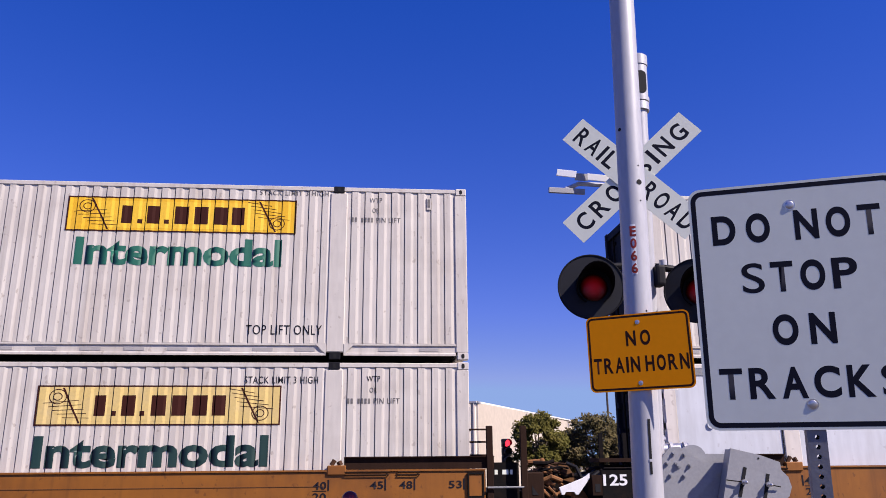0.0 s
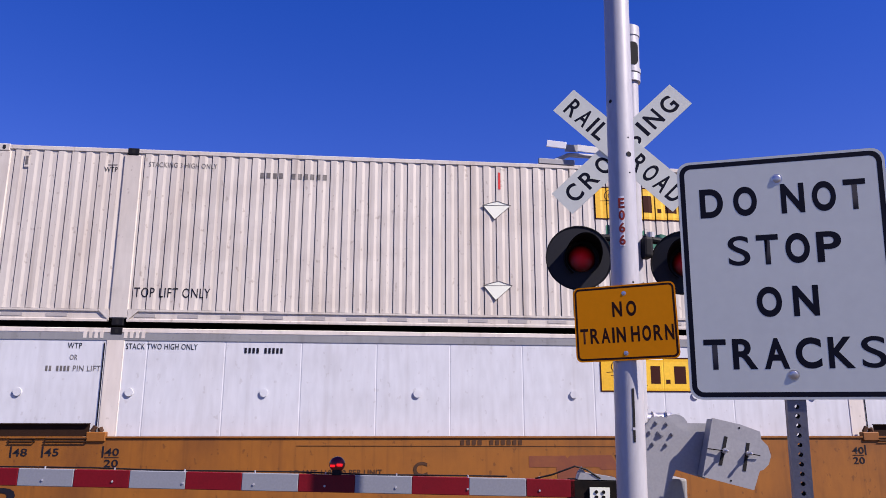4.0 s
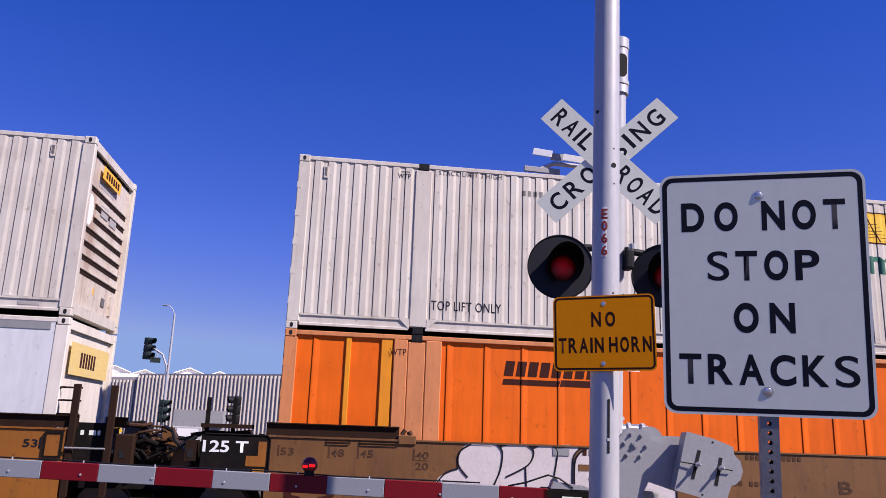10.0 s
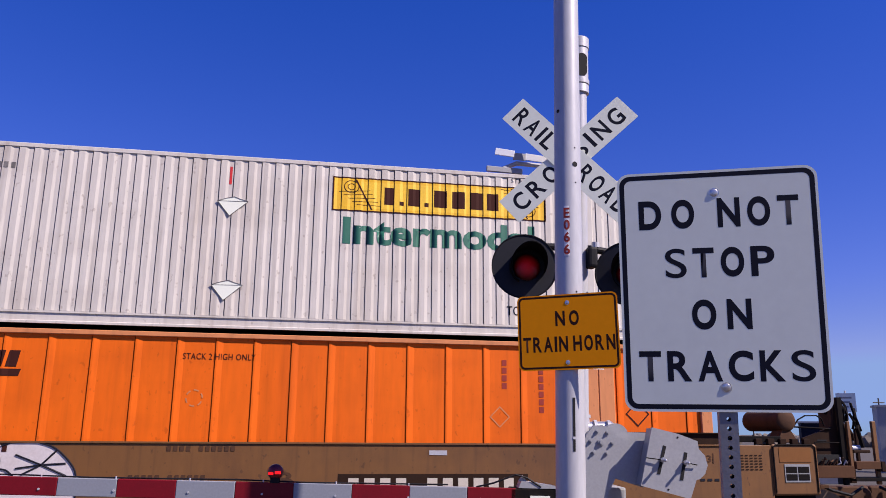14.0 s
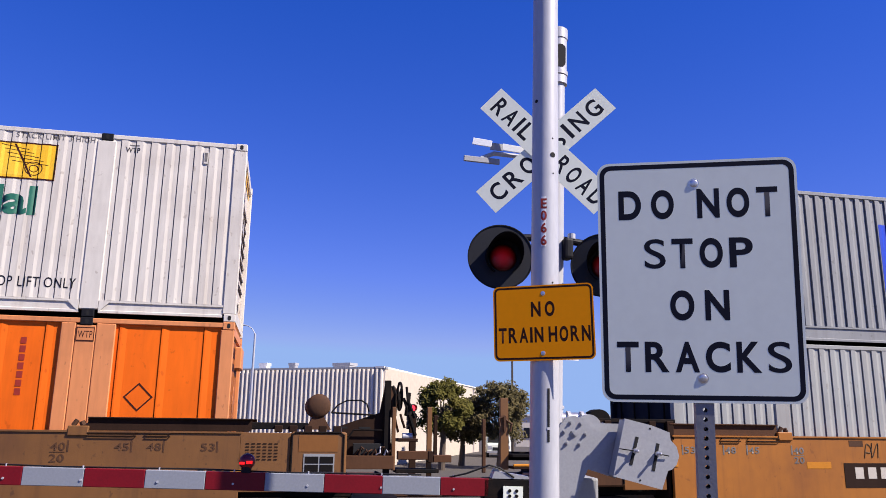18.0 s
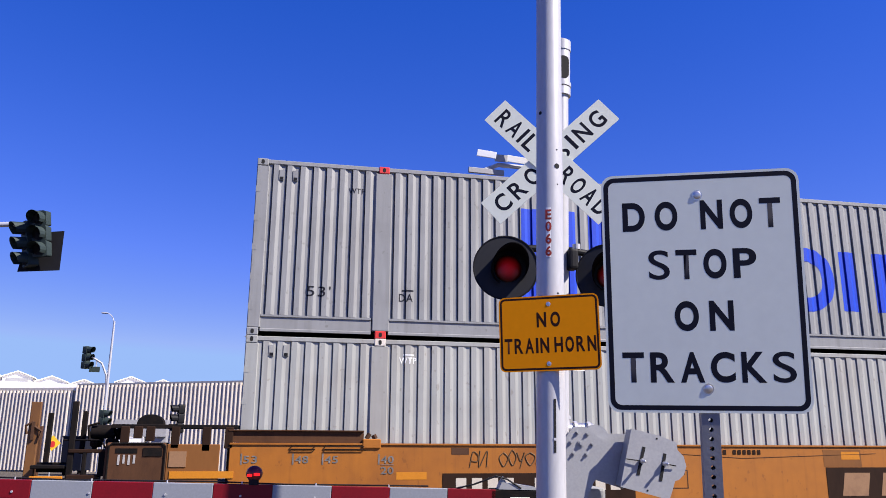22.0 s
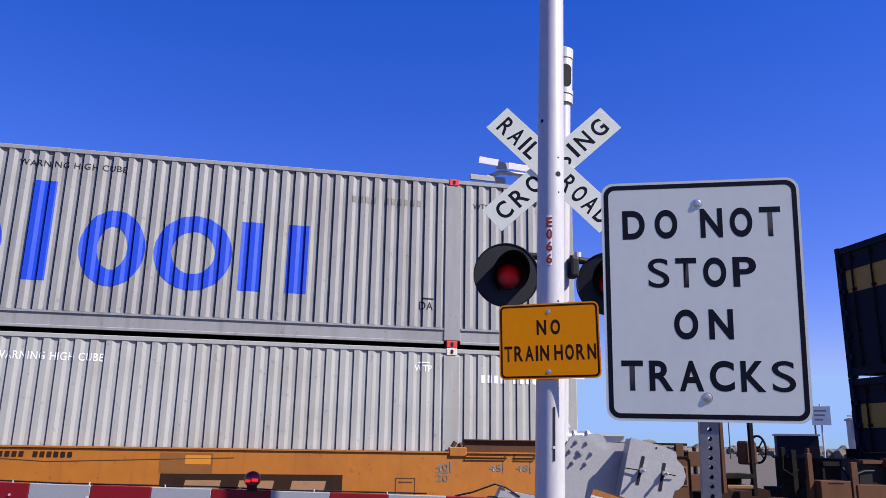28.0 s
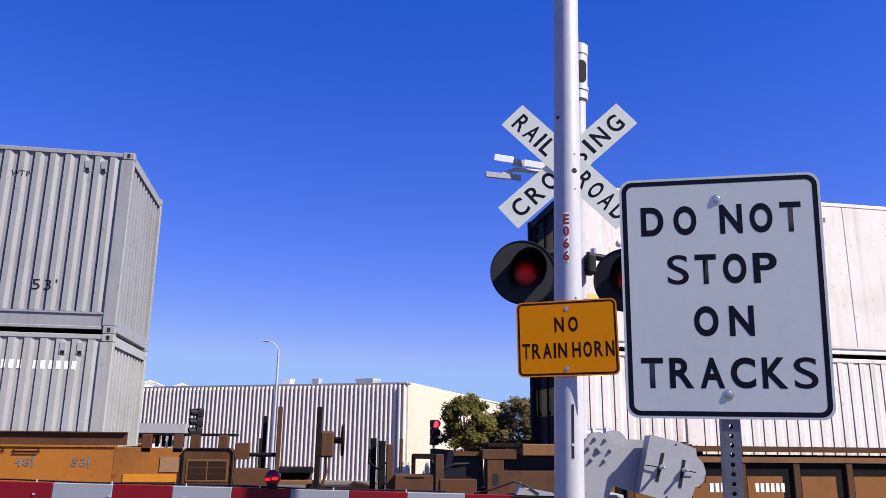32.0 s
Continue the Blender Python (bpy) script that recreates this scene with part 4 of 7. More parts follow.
def flasher(x, y, z, yaw):
    m = facing(x, y, z, yaw, 0, 0)
    bm = B()
    rod(bm, (0, 0, 0), (0, 0.012, 0), 0.238, 48)
    fl = part("flashing_light", bm, DISC, xs, "round black light unit with a hood and red lens", smooth=True)
    fl.matrix_basis = m
    rim = B()
    for i in range(48):
        a, c = radians(i * 7.5), radians(i * 7.5 + 7.5)
        rod(rim, (0.238 * math.cos(a), 0, 0.238 * math.sin(a)), (0.238 * math.cos(c), 0, 0.238 * math.sin(c)), 0.006, 6)
    part("rim", rim, BLACK_SHADE, fl)
    part("housing", one(rod, (0, 0.012, 0), (0, 0.16, 0), 0.14, 24, 0.1), BLACK_SHADE, fl, smooth=True)
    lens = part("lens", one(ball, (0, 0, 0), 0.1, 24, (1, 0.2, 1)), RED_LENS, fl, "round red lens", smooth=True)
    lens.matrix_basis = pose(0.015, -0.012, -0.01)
    hood = B()
    n = 22
    rows = []
    for r in (0.128, 0.134):
        for k in range(2):
            rows.append([])
            for i in range(n + 1):
                a = radians(-62 + 304 * i / n)
                reach = 0.0 if k == 0 else 0.07 + 0.26 * max(0.0, math.sin(a) + 0.3) / 1.3
                rows[-1].append(hood.verts.new((0.02 + r * math.cos(a), -reach, r * math.sin(a) * (1 + 0.25 * reach) - 0.1 * reach)))
    for p, q in ((0, 1), (2, 3), (1, 3)):
        for i in range(n):
            hood.faces.new((rows[p][i], rows[p][i + 1], rows[q][i + 1], rows[q][i]))
    part("hood", hood, HOOD_BLACK, fl, smooth=True)
    return fl


flasher(-0.47, -0.13, 3.235, -10)
flasher(0.32, -0.16, 3.235, -26)
bm = B()
tube(bm, [(-0.5, 0.03, 3.42), (-0.1, 0.0, 3.44), (0.1, 0.0, 3.44), (0.28, 0.0, 3.42)], 0.028, 10)
tube(bm, [(0.28, 0.0, 3.42), (0.28, 0.0, 3.3)], 0.028, 10)
tube(bm, [(-0.5, 0.0, 3.42), (-0.5, 0.0, 3.3)], 0.028, 10)
part("light_arm", bm, BLACK_SHADE, xs)
bm = one(box, 0.03, 0.1, -0.13, -0.02, 3.27, 3.43)
soften(bm, 0.02, 2)
part("junction_box", bm, BLACK_SHADE, xs)
part("box_cap", one(rod, (0.11, -0.05, 3.44), (0.11, -0.05, 3.48), 0.03, 14), ALUMINIUM, xs)

for x0, x1, z, ang in ((-0.685, -0.535, 4.15, 8), (-0.445, -0.27, 4.128, 8)):
    bm = one(box, (x0 - x1) / 2, (x1 - x0) / 2, -0.005, 0.005, -0.027, 0.027)
    soften(bm, 0.002)
    pl = part("bracket_plate", bm, WHITE_GLOSS, xs, "white sheet-metal plate on a side bracket")
    pl.matrix_basis = pose((x0 + x1) / 2, -0.02, z, 0, ang, -12)
bm = one(box, -0.54, -0.44, -0.012, 0.0, 4.105, 4.16)
part("plate_joint", bm, DOOR_GREY, xs)
bm = one(box, -0.745, -0.46, 0.0, 0.02, 3.995, 4.04)
soften(bm, 0.004)
part("rear_plate", bm, DOOR_GREY, xs)
part("bracket_arm", one(tube, [(-0.62, 0.03, 4.03), (-0.5, 0.03, 4.09), (-0.2, 0.03, 4.09), (0, 0.03, 4.1)], 0.018, 6), ALUMINIUM, xs)

# gate
GATE_M = pose(1.991, 5.452, 0.03, 0, 1.1, -7.28)
gt = thing("crossing_gate", GATE_M, "lowered crossing gate with a red and silver striped arm", "crossing gate")
bm = one(prism, [(-0.1, 0.8), (0.3, 0.8), (0.3, 1.45), (-0.1, 1.45)], 0.1, 0.45)
soften(bm, 0.02, 2)
part("mechanism_box", bm, GATE_GREY, gt)
bm = one(prism, [(-0.12, 1.0), (-0.08, 1.6), (-0.026, 1.812), (0.025, 1.876), (0.087, 1.886), (0.148, 1.867), (0.2, 1.812), (0.25, 1.787), (0.32, 1.778), (0.435, 1.785), (0.177, 1.521), (0.07, 1.3), (0.0, 1.0)], -0.07, -0.035)
brk = part("support_arm", bm, GATE_GREY, gt, "pale grey counterweight support arm")
bm = one(prism, [(0.17, 1.52), (0.43, 1.785), (0.45, 1.87), (0.38, 1.46)], -0.06, -0.04)
part("arm_web", bm, GATE_GREY, gt)
for x, z, r in ((0.079, 1.766, 0.026), (0.053, 1.84, 0.014), (0.127, 1.833, 0.014), (0.005, 1.773, 0.014), (0.161, 1.762, 0.014), (0.024, 1.694, 0.014), (0.118, 1.691, 0.014)):
    bm = B()
    rod(bm, (x, -0.07, z), (x, -0.08, z), r, 6)
    rod(bm, (x, -0.08, z), (x, -0.09, z), r * 0.55, 10)
    part("hex_bolt", bm, GATE_GREY, brk)
bm = one(prism, [(0.406, 1.876), (0.595, 1.835), (0.726, 1.79), (0.731, 1.738), (0.773, 1.694), (0.789, 1.629), (0.769, 1.572), (0.731, 1.536), (0.706, 1.53), (0.659, 1.402), (0.473, 1.446), (0.316, 1.482)], -0.21, -0.19)
cw = part("counterweight", bm, GATE_GREY, gt, "pale grey counterweight plate with two slots")
bm = one(prism, [(0.41, 1.87), (0.585, 1.832), (0.65, 1.407), (0.47, 1.45), (0.322, 1.485)], -0.188, -0.07)
part("weight_block", bm, GATE_GREY, gt)
for (xa, za), (xb, zb) in (((0.491, 1.753), (0.441, 1.562)), ((0.639, 1.712), (0.6, 1.526))):
    d = Vector((xb - xa, 0, zb - za)).normalized()
    s = Vector((d.z, 0, -d.x)) * 0.011
    a, b = Vector((xa, 0, za)), Vector((xb, 0, zb))
    bm = one(prism, [((p).x, (p).z) for p in (a + s, a - s, b - s, b + s)], -0.213, -0.2105)
    part("slot", bm, HOLE, cw)
for x, z in ((0.472, 1.657), (0.633, 1.643)):
    bm = B()
    rod(bm, (x, -0.21, z), (x, -0.275, z), 0.009, 10)
    rod(bm, (x, -0.214, z), (x, -0.24, z), 0.02, 6)
    ball(bm, (x, -0.275, z), 0.011, 10)
    part("clamp_bolt", bm, BOLT, cw)
for x, z in ((0.585, 1.812), (0.506, 1.461)):
    part("drilled_hole", one(rod, (x, -0.2105, z), (x, -0.212, z), 0.007, 10), HOLE, cw)
part("tie_wire", one(tube, [(0.355, -0.225, 1.67), (0.472, -0.23, 1.657)], 0.004, 6), STEEL_DARK, cw)
part("tie_wire", one(tube, [(0.633, -0.23, 1.643), (0.71, -0.225, 1.63)], 0.004, 6), STEEL_DARK, cw)
bm = one(rod, (-0.06, 0.06, 1.86), (0.2, 0.1, 1.87), 0.045, 18)
part("conduit", bm, BOLT, gt, "bright metal conduit", smooth=True)
for x in (-0.03, 0.06, 0.16):
    part("conduit_clamp", one(rod, (x, 0.07, 1.865), (x + 0.022, 0.07, 1.866), 0.056, 18), ZINC, gt, smooth=True)
part("conduit_stub", one(rod, (0.0, 0.05, 1.88), (0.0, 0.05, 1.965), 0.026, 14), ALUMINIUM, gt, smooth=True)
part("stub_nut", one(rod, (0.0, 0.05, 1.935), (0.0, 0.05, 1.955), 0.036, 6), ZINC, gt)
part("conduit_elbow", one(tube, [(0.18, 0.09, 1.87), (0.23, 0.09, 1.86), (0.26, 0.09, 1.82), (0.27, 0.09, 1.74)], 0.04, 12), ALUMINIUM, gt, smooth=True)
part("shaft_cover", one(rod, (0.2, -0.03, 1.81), (0.2, 0.25, 1.81), 0.09, 18), GATE_GREY, gt)
part("rear_bracket", one(box, 0.27, 0.44, 0.0, 0.2, 1.74, 1.84), GATE_GREY, gt)

# arm: stripes as separate lengths; the arm lies along local -x
ARM_Y, ARM_TOP, SLOPE = 0.0, 1.432, -0.0015
arm = part("arm", one(box, -8.0, -0.53, ARM_Y + 0.006, ARM_Y + 0.045, -0.022, 0.096), STRIPE_WHITE, gt, "striped gate arm")
arm.matrix_basis = pose(0, 0, ARM_TOP - 0.098, 0, math.degrees(SLOPE))
ARM_OFF = -0.05
for i in range(20):
    x = -8.13 + ARM_OFF + i * 0.4064
    if x < -0.75:
        bm = one(box, x, min(x + 0.4054, -0.52), ARM_Y, ARM_Y + 0.05, -0.024, 0.098)
        soften(bm, 0.004)
        part("stripe", bm, STRIPE_WHITE if i % 2 else STRIPE_RED, arm)
for i in range(14):
    x = -7.4 + i * 0.51
    bm = B()
    rod(bm, (x, ARM_Y + 0.02, 0.095), (x, ARM_Y + 0.02, 0.115), 0.006, 6)
    part("bolt_end", bm, ZINC, arm)
    part("rivet", one(rod, (x, ARM_Y + 0.0, 0.02), (x, ARM_Y - 0.006, 0.02), 0.008, 6), ZINC, arm)
part("cable", one(tube, [(-8 + i * 0.5, ARM_Y + 0.02 + 0.01 * (i % 2), 0.103 + 0.004 * (i % 3)) for i in range(15)], 0.006, 6), BLACK_SHADE, arm)
bm = one(box, -0.56, -0.22, ARM_Y + 0.0, ARM_Y + 0.16, -0.06, 0.1)
soften(bm, 0.01)
bracket = part("arm_bracket", bm, STEEL_DARK, arm)
part("bracket_top", one(prism, [(-0.5, 0.1), (-0.48, 0.15), (-0.24, 0.12), (-0.22, 0.1)], ARM_Y + 0.0, ARM_Y + 0.14), GATE_GREY, bracket)
part("bracket_ear", one(prism, [(-0.5, 0.15), (-0.47, 0.19), (-0.44, 0.14)], ARM_Y + 0.01, ARM_Y + 0.03), GATE_GREY, bracket)
part("breakaway_plate", one(box, -0.42, -0.28, ARM_Y - 0.02, ARM_Y - 0.004, -0.05, 0.05), SIGN_WHITE, bracket)
for k in range(4):
    cx, cz = -0.375 + 0.05 * (k % 2), -0.015 + 0.035 * (k // 2)
    part("plate_bolt", one(rod, (cx, ARM_Y - 0.021, cz), (cx, ARM_Y - 0.026, cz), 0.012, 10), STEEL_DARK, bracket)
part("lamp_cable", one(tube, [(-0.8, ARM_Y + 0.02, 0.1), (-0.68, ARM_Y, 0.13), (-0.52, ARM_Y, 0.19), (-0.44, ARM_Y, 0.17), (-0.34, ARM_Y, 0.11)], 0.007, 6), BLACK_SHADE, bracket)


def arm_lamp(x, lit):
    bm = B()
    rod(bm, (x, ARM_Y + 0.02, 0.095), (x, ARM_Y + 0.02, 0.14), 0.035, 14)
    a = part("arm_lamp", bm, BLACK_SHADE, arm, "small red lamp on the gate arm")
    bm = B()
    ball(bm, (x, ARM_Y + 0.02, 0.17), 0.058, 18, (1, 0.8, 0.95))
    part("lens", bm, RED_HOUSING, a, smooth=True)
    if lit:
        bm = B()
        box(bm, x - 0.042, x - 0.008, ARM_Y - 0.032, ARM_Y - 0.02, 0.152, 0.168)
        part("light_bar", bm, RED_LENS_SMALL, a)
        part("light_bar", one(box, x + 0.004, x + 0.044, ARM_Y - 0.032, ARM_Y - 0.02, 0.158, 0.176), RED_LENS_SMALL, a)


arm_lamp(-2.22, True)

# ---- train ----
TRAIN = [(0, 4.658), (1, 1.924), (2, -0.653), (3, -3.244), (4, -5.867), (5, -8.452), (6, -10.960), (7, -13.331), (8, -15.741), (9, -18.080), (10, -20.327), (11, -22.522), (12, -24.694), (13, -26.836), (14, -28.904), (15, -30.823), (16, -32.719), (17, -34.592), (18, -36.361), (19, -38.176), (20, -39.979), (21, -41.779), (22, -43.572), (23, -45.400), (24, -47.244), (25, -49.060), (26, -50.817), (27, -52.571), (28, -54.405), (29, -56.324), (30, -58.212), (31, -60.103), (32, -61.988)]
UNITS = {"a": -19.392, "b": 0.0, "c": 19.431, "m": 42.928, "n": 66.38}
MOVERS = []          # (thing, place along the train, y, z)
WHEELS = []          # (wheelset, local pose)
LEN, HIGH, WIDE = 16.154, 2.896, 2.59
BOX = 16.215          # containers over their end frames


def rolling(name, x, y, z, label, category, group=""):
    t = thing(name, pose(x + TRAIN[0][1], y, z), label, category, group)
    MOVERS.append((t, x, y, z))
    return t


# one period of each kind of side: steps along the wall, and depth behind the skin
SIDES = {
    # Ribbed kinds close with an added deep slot that darkens the fold line.
    "fluted": ((0.092, 0.012), (0.045, 0.024), (0.064, 0.024), (0.004, 0.055), (0.007, 0.055), (0.003, 0.012)),
    "deep": ((0.078, 0.012), (0.055, 0.038), (0.061, 0.038), (0.005, 0.08), (0.012, 0.08), (0.004, 0.012)),
    "shallow": ((0.085, 0.012), (0.055, 0.03), (0.06, 0.03), (0.004, 0.065), (0.008, 0.065), (0.003, 0.012)),
    "plain": ((1.0, 0.012),),
    "panelled": ((0.5, 0.012), (0.008, 0.02), (0.012, 0.02), (0.008, 0.012), (0.776, 0.012)),
    "flat": ((0.345, 0.012), (0.008, 0.015), (0.012, 0.015), (0.008, 0.012), (0.817, 0.012)),
}


def side_line(kind, a, b, count=0):
    """The side wall's outline from above, from a to b, in count whole periods."""
    per = SIDES[kind]
    total = sum(step for step, _ in per)
    n = count or max(1, round((b - a) / total))
    k = (b - a) / (n * total)
    x, prev = a, per[-1][1]
    out = [(x, prev)]
    for _ in range(n):
        for step, y in per:
            if y != prev:
                out.append((x, prev))
            x += step * k
            out.append((x, y))
            prev = y
    res = [out[0]]
    for p in out[1:]:
        if p[0] - res[-1][0] > 1e-5 or abs(p[1] - res[-1][1]) > 1e-5:
            res.append(p)
    return res


def orange_line(a, b):
    """Wide flat panels between narrow raised seams, each with an added groove that draws its dark line."""
    seams = [2.58 + 0.614 * k for k in range(9)] + [7.492 + 0.573 * k for k in range(1, 5)] + [9.784 + 0.6243 * k for k in range(1, 7)] + [0.45, 14.55, 15.15, 15.77]
    out = [(a, 0.05)]
    for x in sorted(seams):
        if a + 0.02 < x < b - 0.09:
            out += [(x - 0.009, 0.05), (x - 0.006, 0.078), (x, 0.078), (x + 0.003, 0.036), (x + 0.03, 0.036), (x + 0.11, 0.05)]
    return out + [(b, 0.05)]


def depth_at(line, x):
    for (xa, ya), (xb, yb) in zip(line, line[1:]):
        if xa <= x <= xb and xb - xa > 1e-6:
            return ya + (yb - ya) * (x - xa) / (xb - xa)
    return 0.0


def draped(bm, line, lift=0.004):
    """Paint laid over a fluted wall: cut at each fold, then pressed on."""
    lo, hi = min(v.co.x for v in bm.verts), max(v.co.x for v in bm.verts)
    for x in sorted({round(p[0], 5) for p in line if lo < p[0] < hi}):
        bmesh.ops.bisect_plane(bm, geom=bm.verts[:] + bm.edges[:] + bm.faces[:], plane_co=(x, 0, 0), plane_no=(1, 0, 0), dist=1e-5)
    for v in bm.verts:
        v.co.y = depth_at(line, v.co.x) - lift
    return bm


def panel_outline(pts):
    bm = B()
    f = bm.faces.new([bm.verts.new((x, 0, z)) for x, z in pts])
    bm.normal_update()
    if f.normal.y > 0:
        f.normal_flip()
    return bm


def rect(x0, x1, z0, z1):
    return [(x0, z0), (x1, z0), (x1, z1), (x0, z1)]


POSTS = (0.0, 1.945, 13.944, BOX - 0.2)


# upper containers that ride a little high or low on their locks
LIFT = {"a": 0.035, "b": 0.02, "m": -0.003}


def container(unit, level, kind, paint, label, group, end_right="ribs", rail=0.24, trim=None, ends=None, posts=True, tags=BLACK_SHADE, banner=None, flutes=55):
    x0 = UNITS[unit]
    t = rolling("shipping_container", x0, DY, Z0 + level * HIGH + (0.004 + LIFT.get(unit, 0)) * level, label, "shipping container", group)
    trim = trim or paint
    ends = ends or paint
    # Left ends take dark blue: their shade is put into the paint.
    doors = DARK_BLUE_AND_END_SHADE
    ribbed = kind in ("fluted", "deep", "shallow")
    spans = [(0.054, 1.995, 9), (2.06, 14.03, flutes), (14.08, 16.07, 9)] if ribbed else [(0.2, 1.945, 1), (2.21, 13.944, 0), (14.224, BOX - 0.2, 1)]
    roof = HIGH - 0.085
    lines = []
    # side wall facing the camera, in its three lengths, and the far wall
    for a, b, count in spans:
        ln = orange_line(a, b) if kind == "wide" else side_line("plain" if kind in ("flat", "panelled") and count else kind, a, b, count)
        lines += ln
        vs = [(x, y, z) for x, y in ln for z in (rail, roof)]
        fs = [(2 * i, 2 * i + 2, 2 * i + 3, 2 * i + 1) for i in range(len(ln) - 1)]
        part("side_panel", (vs, fs), paint, t)
    part("far_side", one(box, 0.1, BOX - 0.1, WIDE - 0.05, WIDE - 0.02, 0.1, roof), paint, t)
    part("roof", one(box, 0.05, BOX - 0.05, 0.05, WIDE - 0.05, HIGH - 0.05, HIGH - 0.02), trim, t)
    part("floor", one(box, 0.1, BOX - 0.1, 0.08, WIDE - 0.08, 0.1, 0.16), STEEL_DARK, t)
    # rails
    for y0, y1 in ((0.0, 0.09), (WIDE - 0.09, WIDE)):
        bm = one(box, 0.1, BOX - 0.1, y0 + 0.004, y1, HIGH - 0.085, HIGH - 0.012)
        soften(bm, 0.008)
        part("top_rail", bm, trim, t)
        for a, b in ((0.2, 1.93), (2.21, 13.944), (14.224, BOX - 0.2)):
            sec = [(y0 + 0.002, 0.065), (y0 + 0.002, 0.1), (y0 + 0.022, 0.11), (y0 + 0.022, rail - 0.045), (y0 + 0.002, rail - 0.035), (y0 + 0.002, rail - 0.005), (y1, rail), (y1, 0.07)]
            bm = B()
            u = [bm.verts.new((a, p, q)) for p, q in sec]
            w = [bm.verts.new((b, p, q)) for p, q in sec]
            for k in range(8):
                bm.faces.new((u[k], u[(k + 1) % 8], w[(k + 1) % 8], w[k]))
            bm.faces.new(u[::-1])
            bm.faces.new(w)
            bmesh.ops.recalc_face_normals(bm, faces=bm.faces)
            part("bottom_rail", bm, trim, t)
    # posts with castings
    for i, x in enumerate(POSTS):
        w = 0.28 if i in (1, 2) else 0.2
        for y0, y1 in ((0.0, 0.12), (WIDE - 0.12, WIDE)):
            bm = one(box, x, x + w, y0 + 0.003, y1, 0.118, HIGH - 0.118)
            soften(bm, 0.012)
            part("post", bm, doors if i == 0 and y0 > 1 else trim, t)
            cx = x + w / 2 if i in (1, 2) else (x + 0.089 if i == 0 else x + w - 0.089)
            for z0 in (0.0, HIGH - 0.118):
                bm = one(box, cx - 0.089, cx + 0.089, y0 - 0.004, y1 + 0.004, z0, z0 + 0.118)
                soften(bm, 0.01)
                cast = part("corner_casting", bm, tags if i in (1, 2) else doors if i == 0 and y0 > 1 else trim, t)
                if y0 < 0.1:
                    bm = one(prism, rounded(0.05, 0.075, 0.024, 4, cx, z0 + 0.059), -0.0065, -0.0045)
                    part("casting_hole", bm, HOLE, cast)
    # ends
    for right in (False, True):
        xe = BOX - 0.1 if right else 0.1
        s = 1 if right else -1
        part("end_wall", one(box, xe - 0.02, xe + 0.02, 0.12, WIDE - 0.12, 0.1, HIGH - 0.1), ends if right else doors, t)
        for z0, z1 in ((0.05, 0.22), (HIGH - 0.16, HIGH - 0.02)):
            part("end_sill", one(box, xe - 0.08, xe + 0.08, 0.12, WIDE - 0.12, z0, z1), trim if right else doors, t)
        if right and end_right == "ribs":
            # Slots are flat dark brown strips laid on the end wall.
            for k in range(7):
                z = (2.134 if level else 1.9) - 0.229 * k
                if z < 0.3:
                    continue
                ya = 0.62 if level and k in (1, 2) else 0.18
                part("end_slot_strip", one(box, xe + 0.018, xe + 0.03, ya + 0.02, WIDE - 0.23, z - 0.03, z + 0.03), BROWN, t, "dark brown strip in place of a horizontal slot")
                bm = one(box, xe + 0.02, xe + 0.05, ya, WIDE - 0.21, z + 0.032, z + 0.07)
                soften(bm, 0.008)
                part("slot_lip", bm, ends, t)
            part("end_slot_strip", one(box, xe + 0.018, xe + 0.03, 0.16, WIDE - 0.21, 2.69, 2.73), BROWN, t)
            if level:
                ring = [(0.4 + 0.17 * math.cos(u * math.tau / 20), 1.79 + 0.26 * math.sin(u * math.tau / 20)) for u in range(20)]
                bm = one(prism, ring, 0, 0.004)
                bmesh.ops.rotate(bm, verts=bm.verts, cent=(0, 0, 0), matrix=Matrix.Rotation(radians(90), 3, "Z"))
                part("round_decal", moved(bm, xe + 0.026, 0, 0), WHITE_INK, t, "worn white round decal")
                for y0, y1, z0, z1, mat in ((0.1, 0.24, 1.55, 1.98, FADED_INK), (0.95, 1.35, 1.83, 2.02, STRIP_GREY), (1.45, 1.85, 1.8, 1.95, STRIP_GREY), (1.6, 1.78, 0.38, 0.53, FADED_INK)):
                    part("worn_decal", one(box, xe + 0.0305, xe + 0.033, y0, y1, z0, z1), mat, t)
                part("document_tube", one(box, xe + 0.02, xe + 0.06, 2.05, 2.17, 0.28, 0.62), ends, t)
                part("end_marking", one(box, xe + 0.022, xe + 0.0245, 1.1, 1.16, 0.5, 0.62), LOGO_YELLOW, t)
                for k in range(9):
                    part("banner_caption", one(box, xe + 0.021, xe + 0.0235, 0.65 + 0.105 * k, 0.73 + 0.105 * k, 2.27, 2.34), STRIP_GREY, t)
        elif right and end_right == "smooth":
            bm = one(box, xe, xe + 0.03, 0.2, WIDE - 0.2, 0.24, HIGH - 0.2)
            soften(bm, 0.015)
            part("end_skin", bm, ends, t)
        elif right and end_right == "flutes":
            for k in range(10):
                bm = one(box, xe, xe + 0.05, 0.16 + k * 0.23, 0.28 + k * 0.23, 0.22, HIGH - 0.16)
                part("end_rib", bm, ends, t)
        else:
            for k in range(4):
                y = 0.42 + k * 0.58
                bm = B()
                rod(bm, (xe + s * 0.055, y, 0.12), (xe + s * 0.055, y, HIGH - 0.08), 0.02, 8)
                for z in (0.3, 1.0, 1.9, 2.6):
                    box(bm, xe + s * 0.02 - 0.03, xe + s * 0.02 + 0.03, y - 0.06, y + 0.06, z - 0.03, z + 0.03)
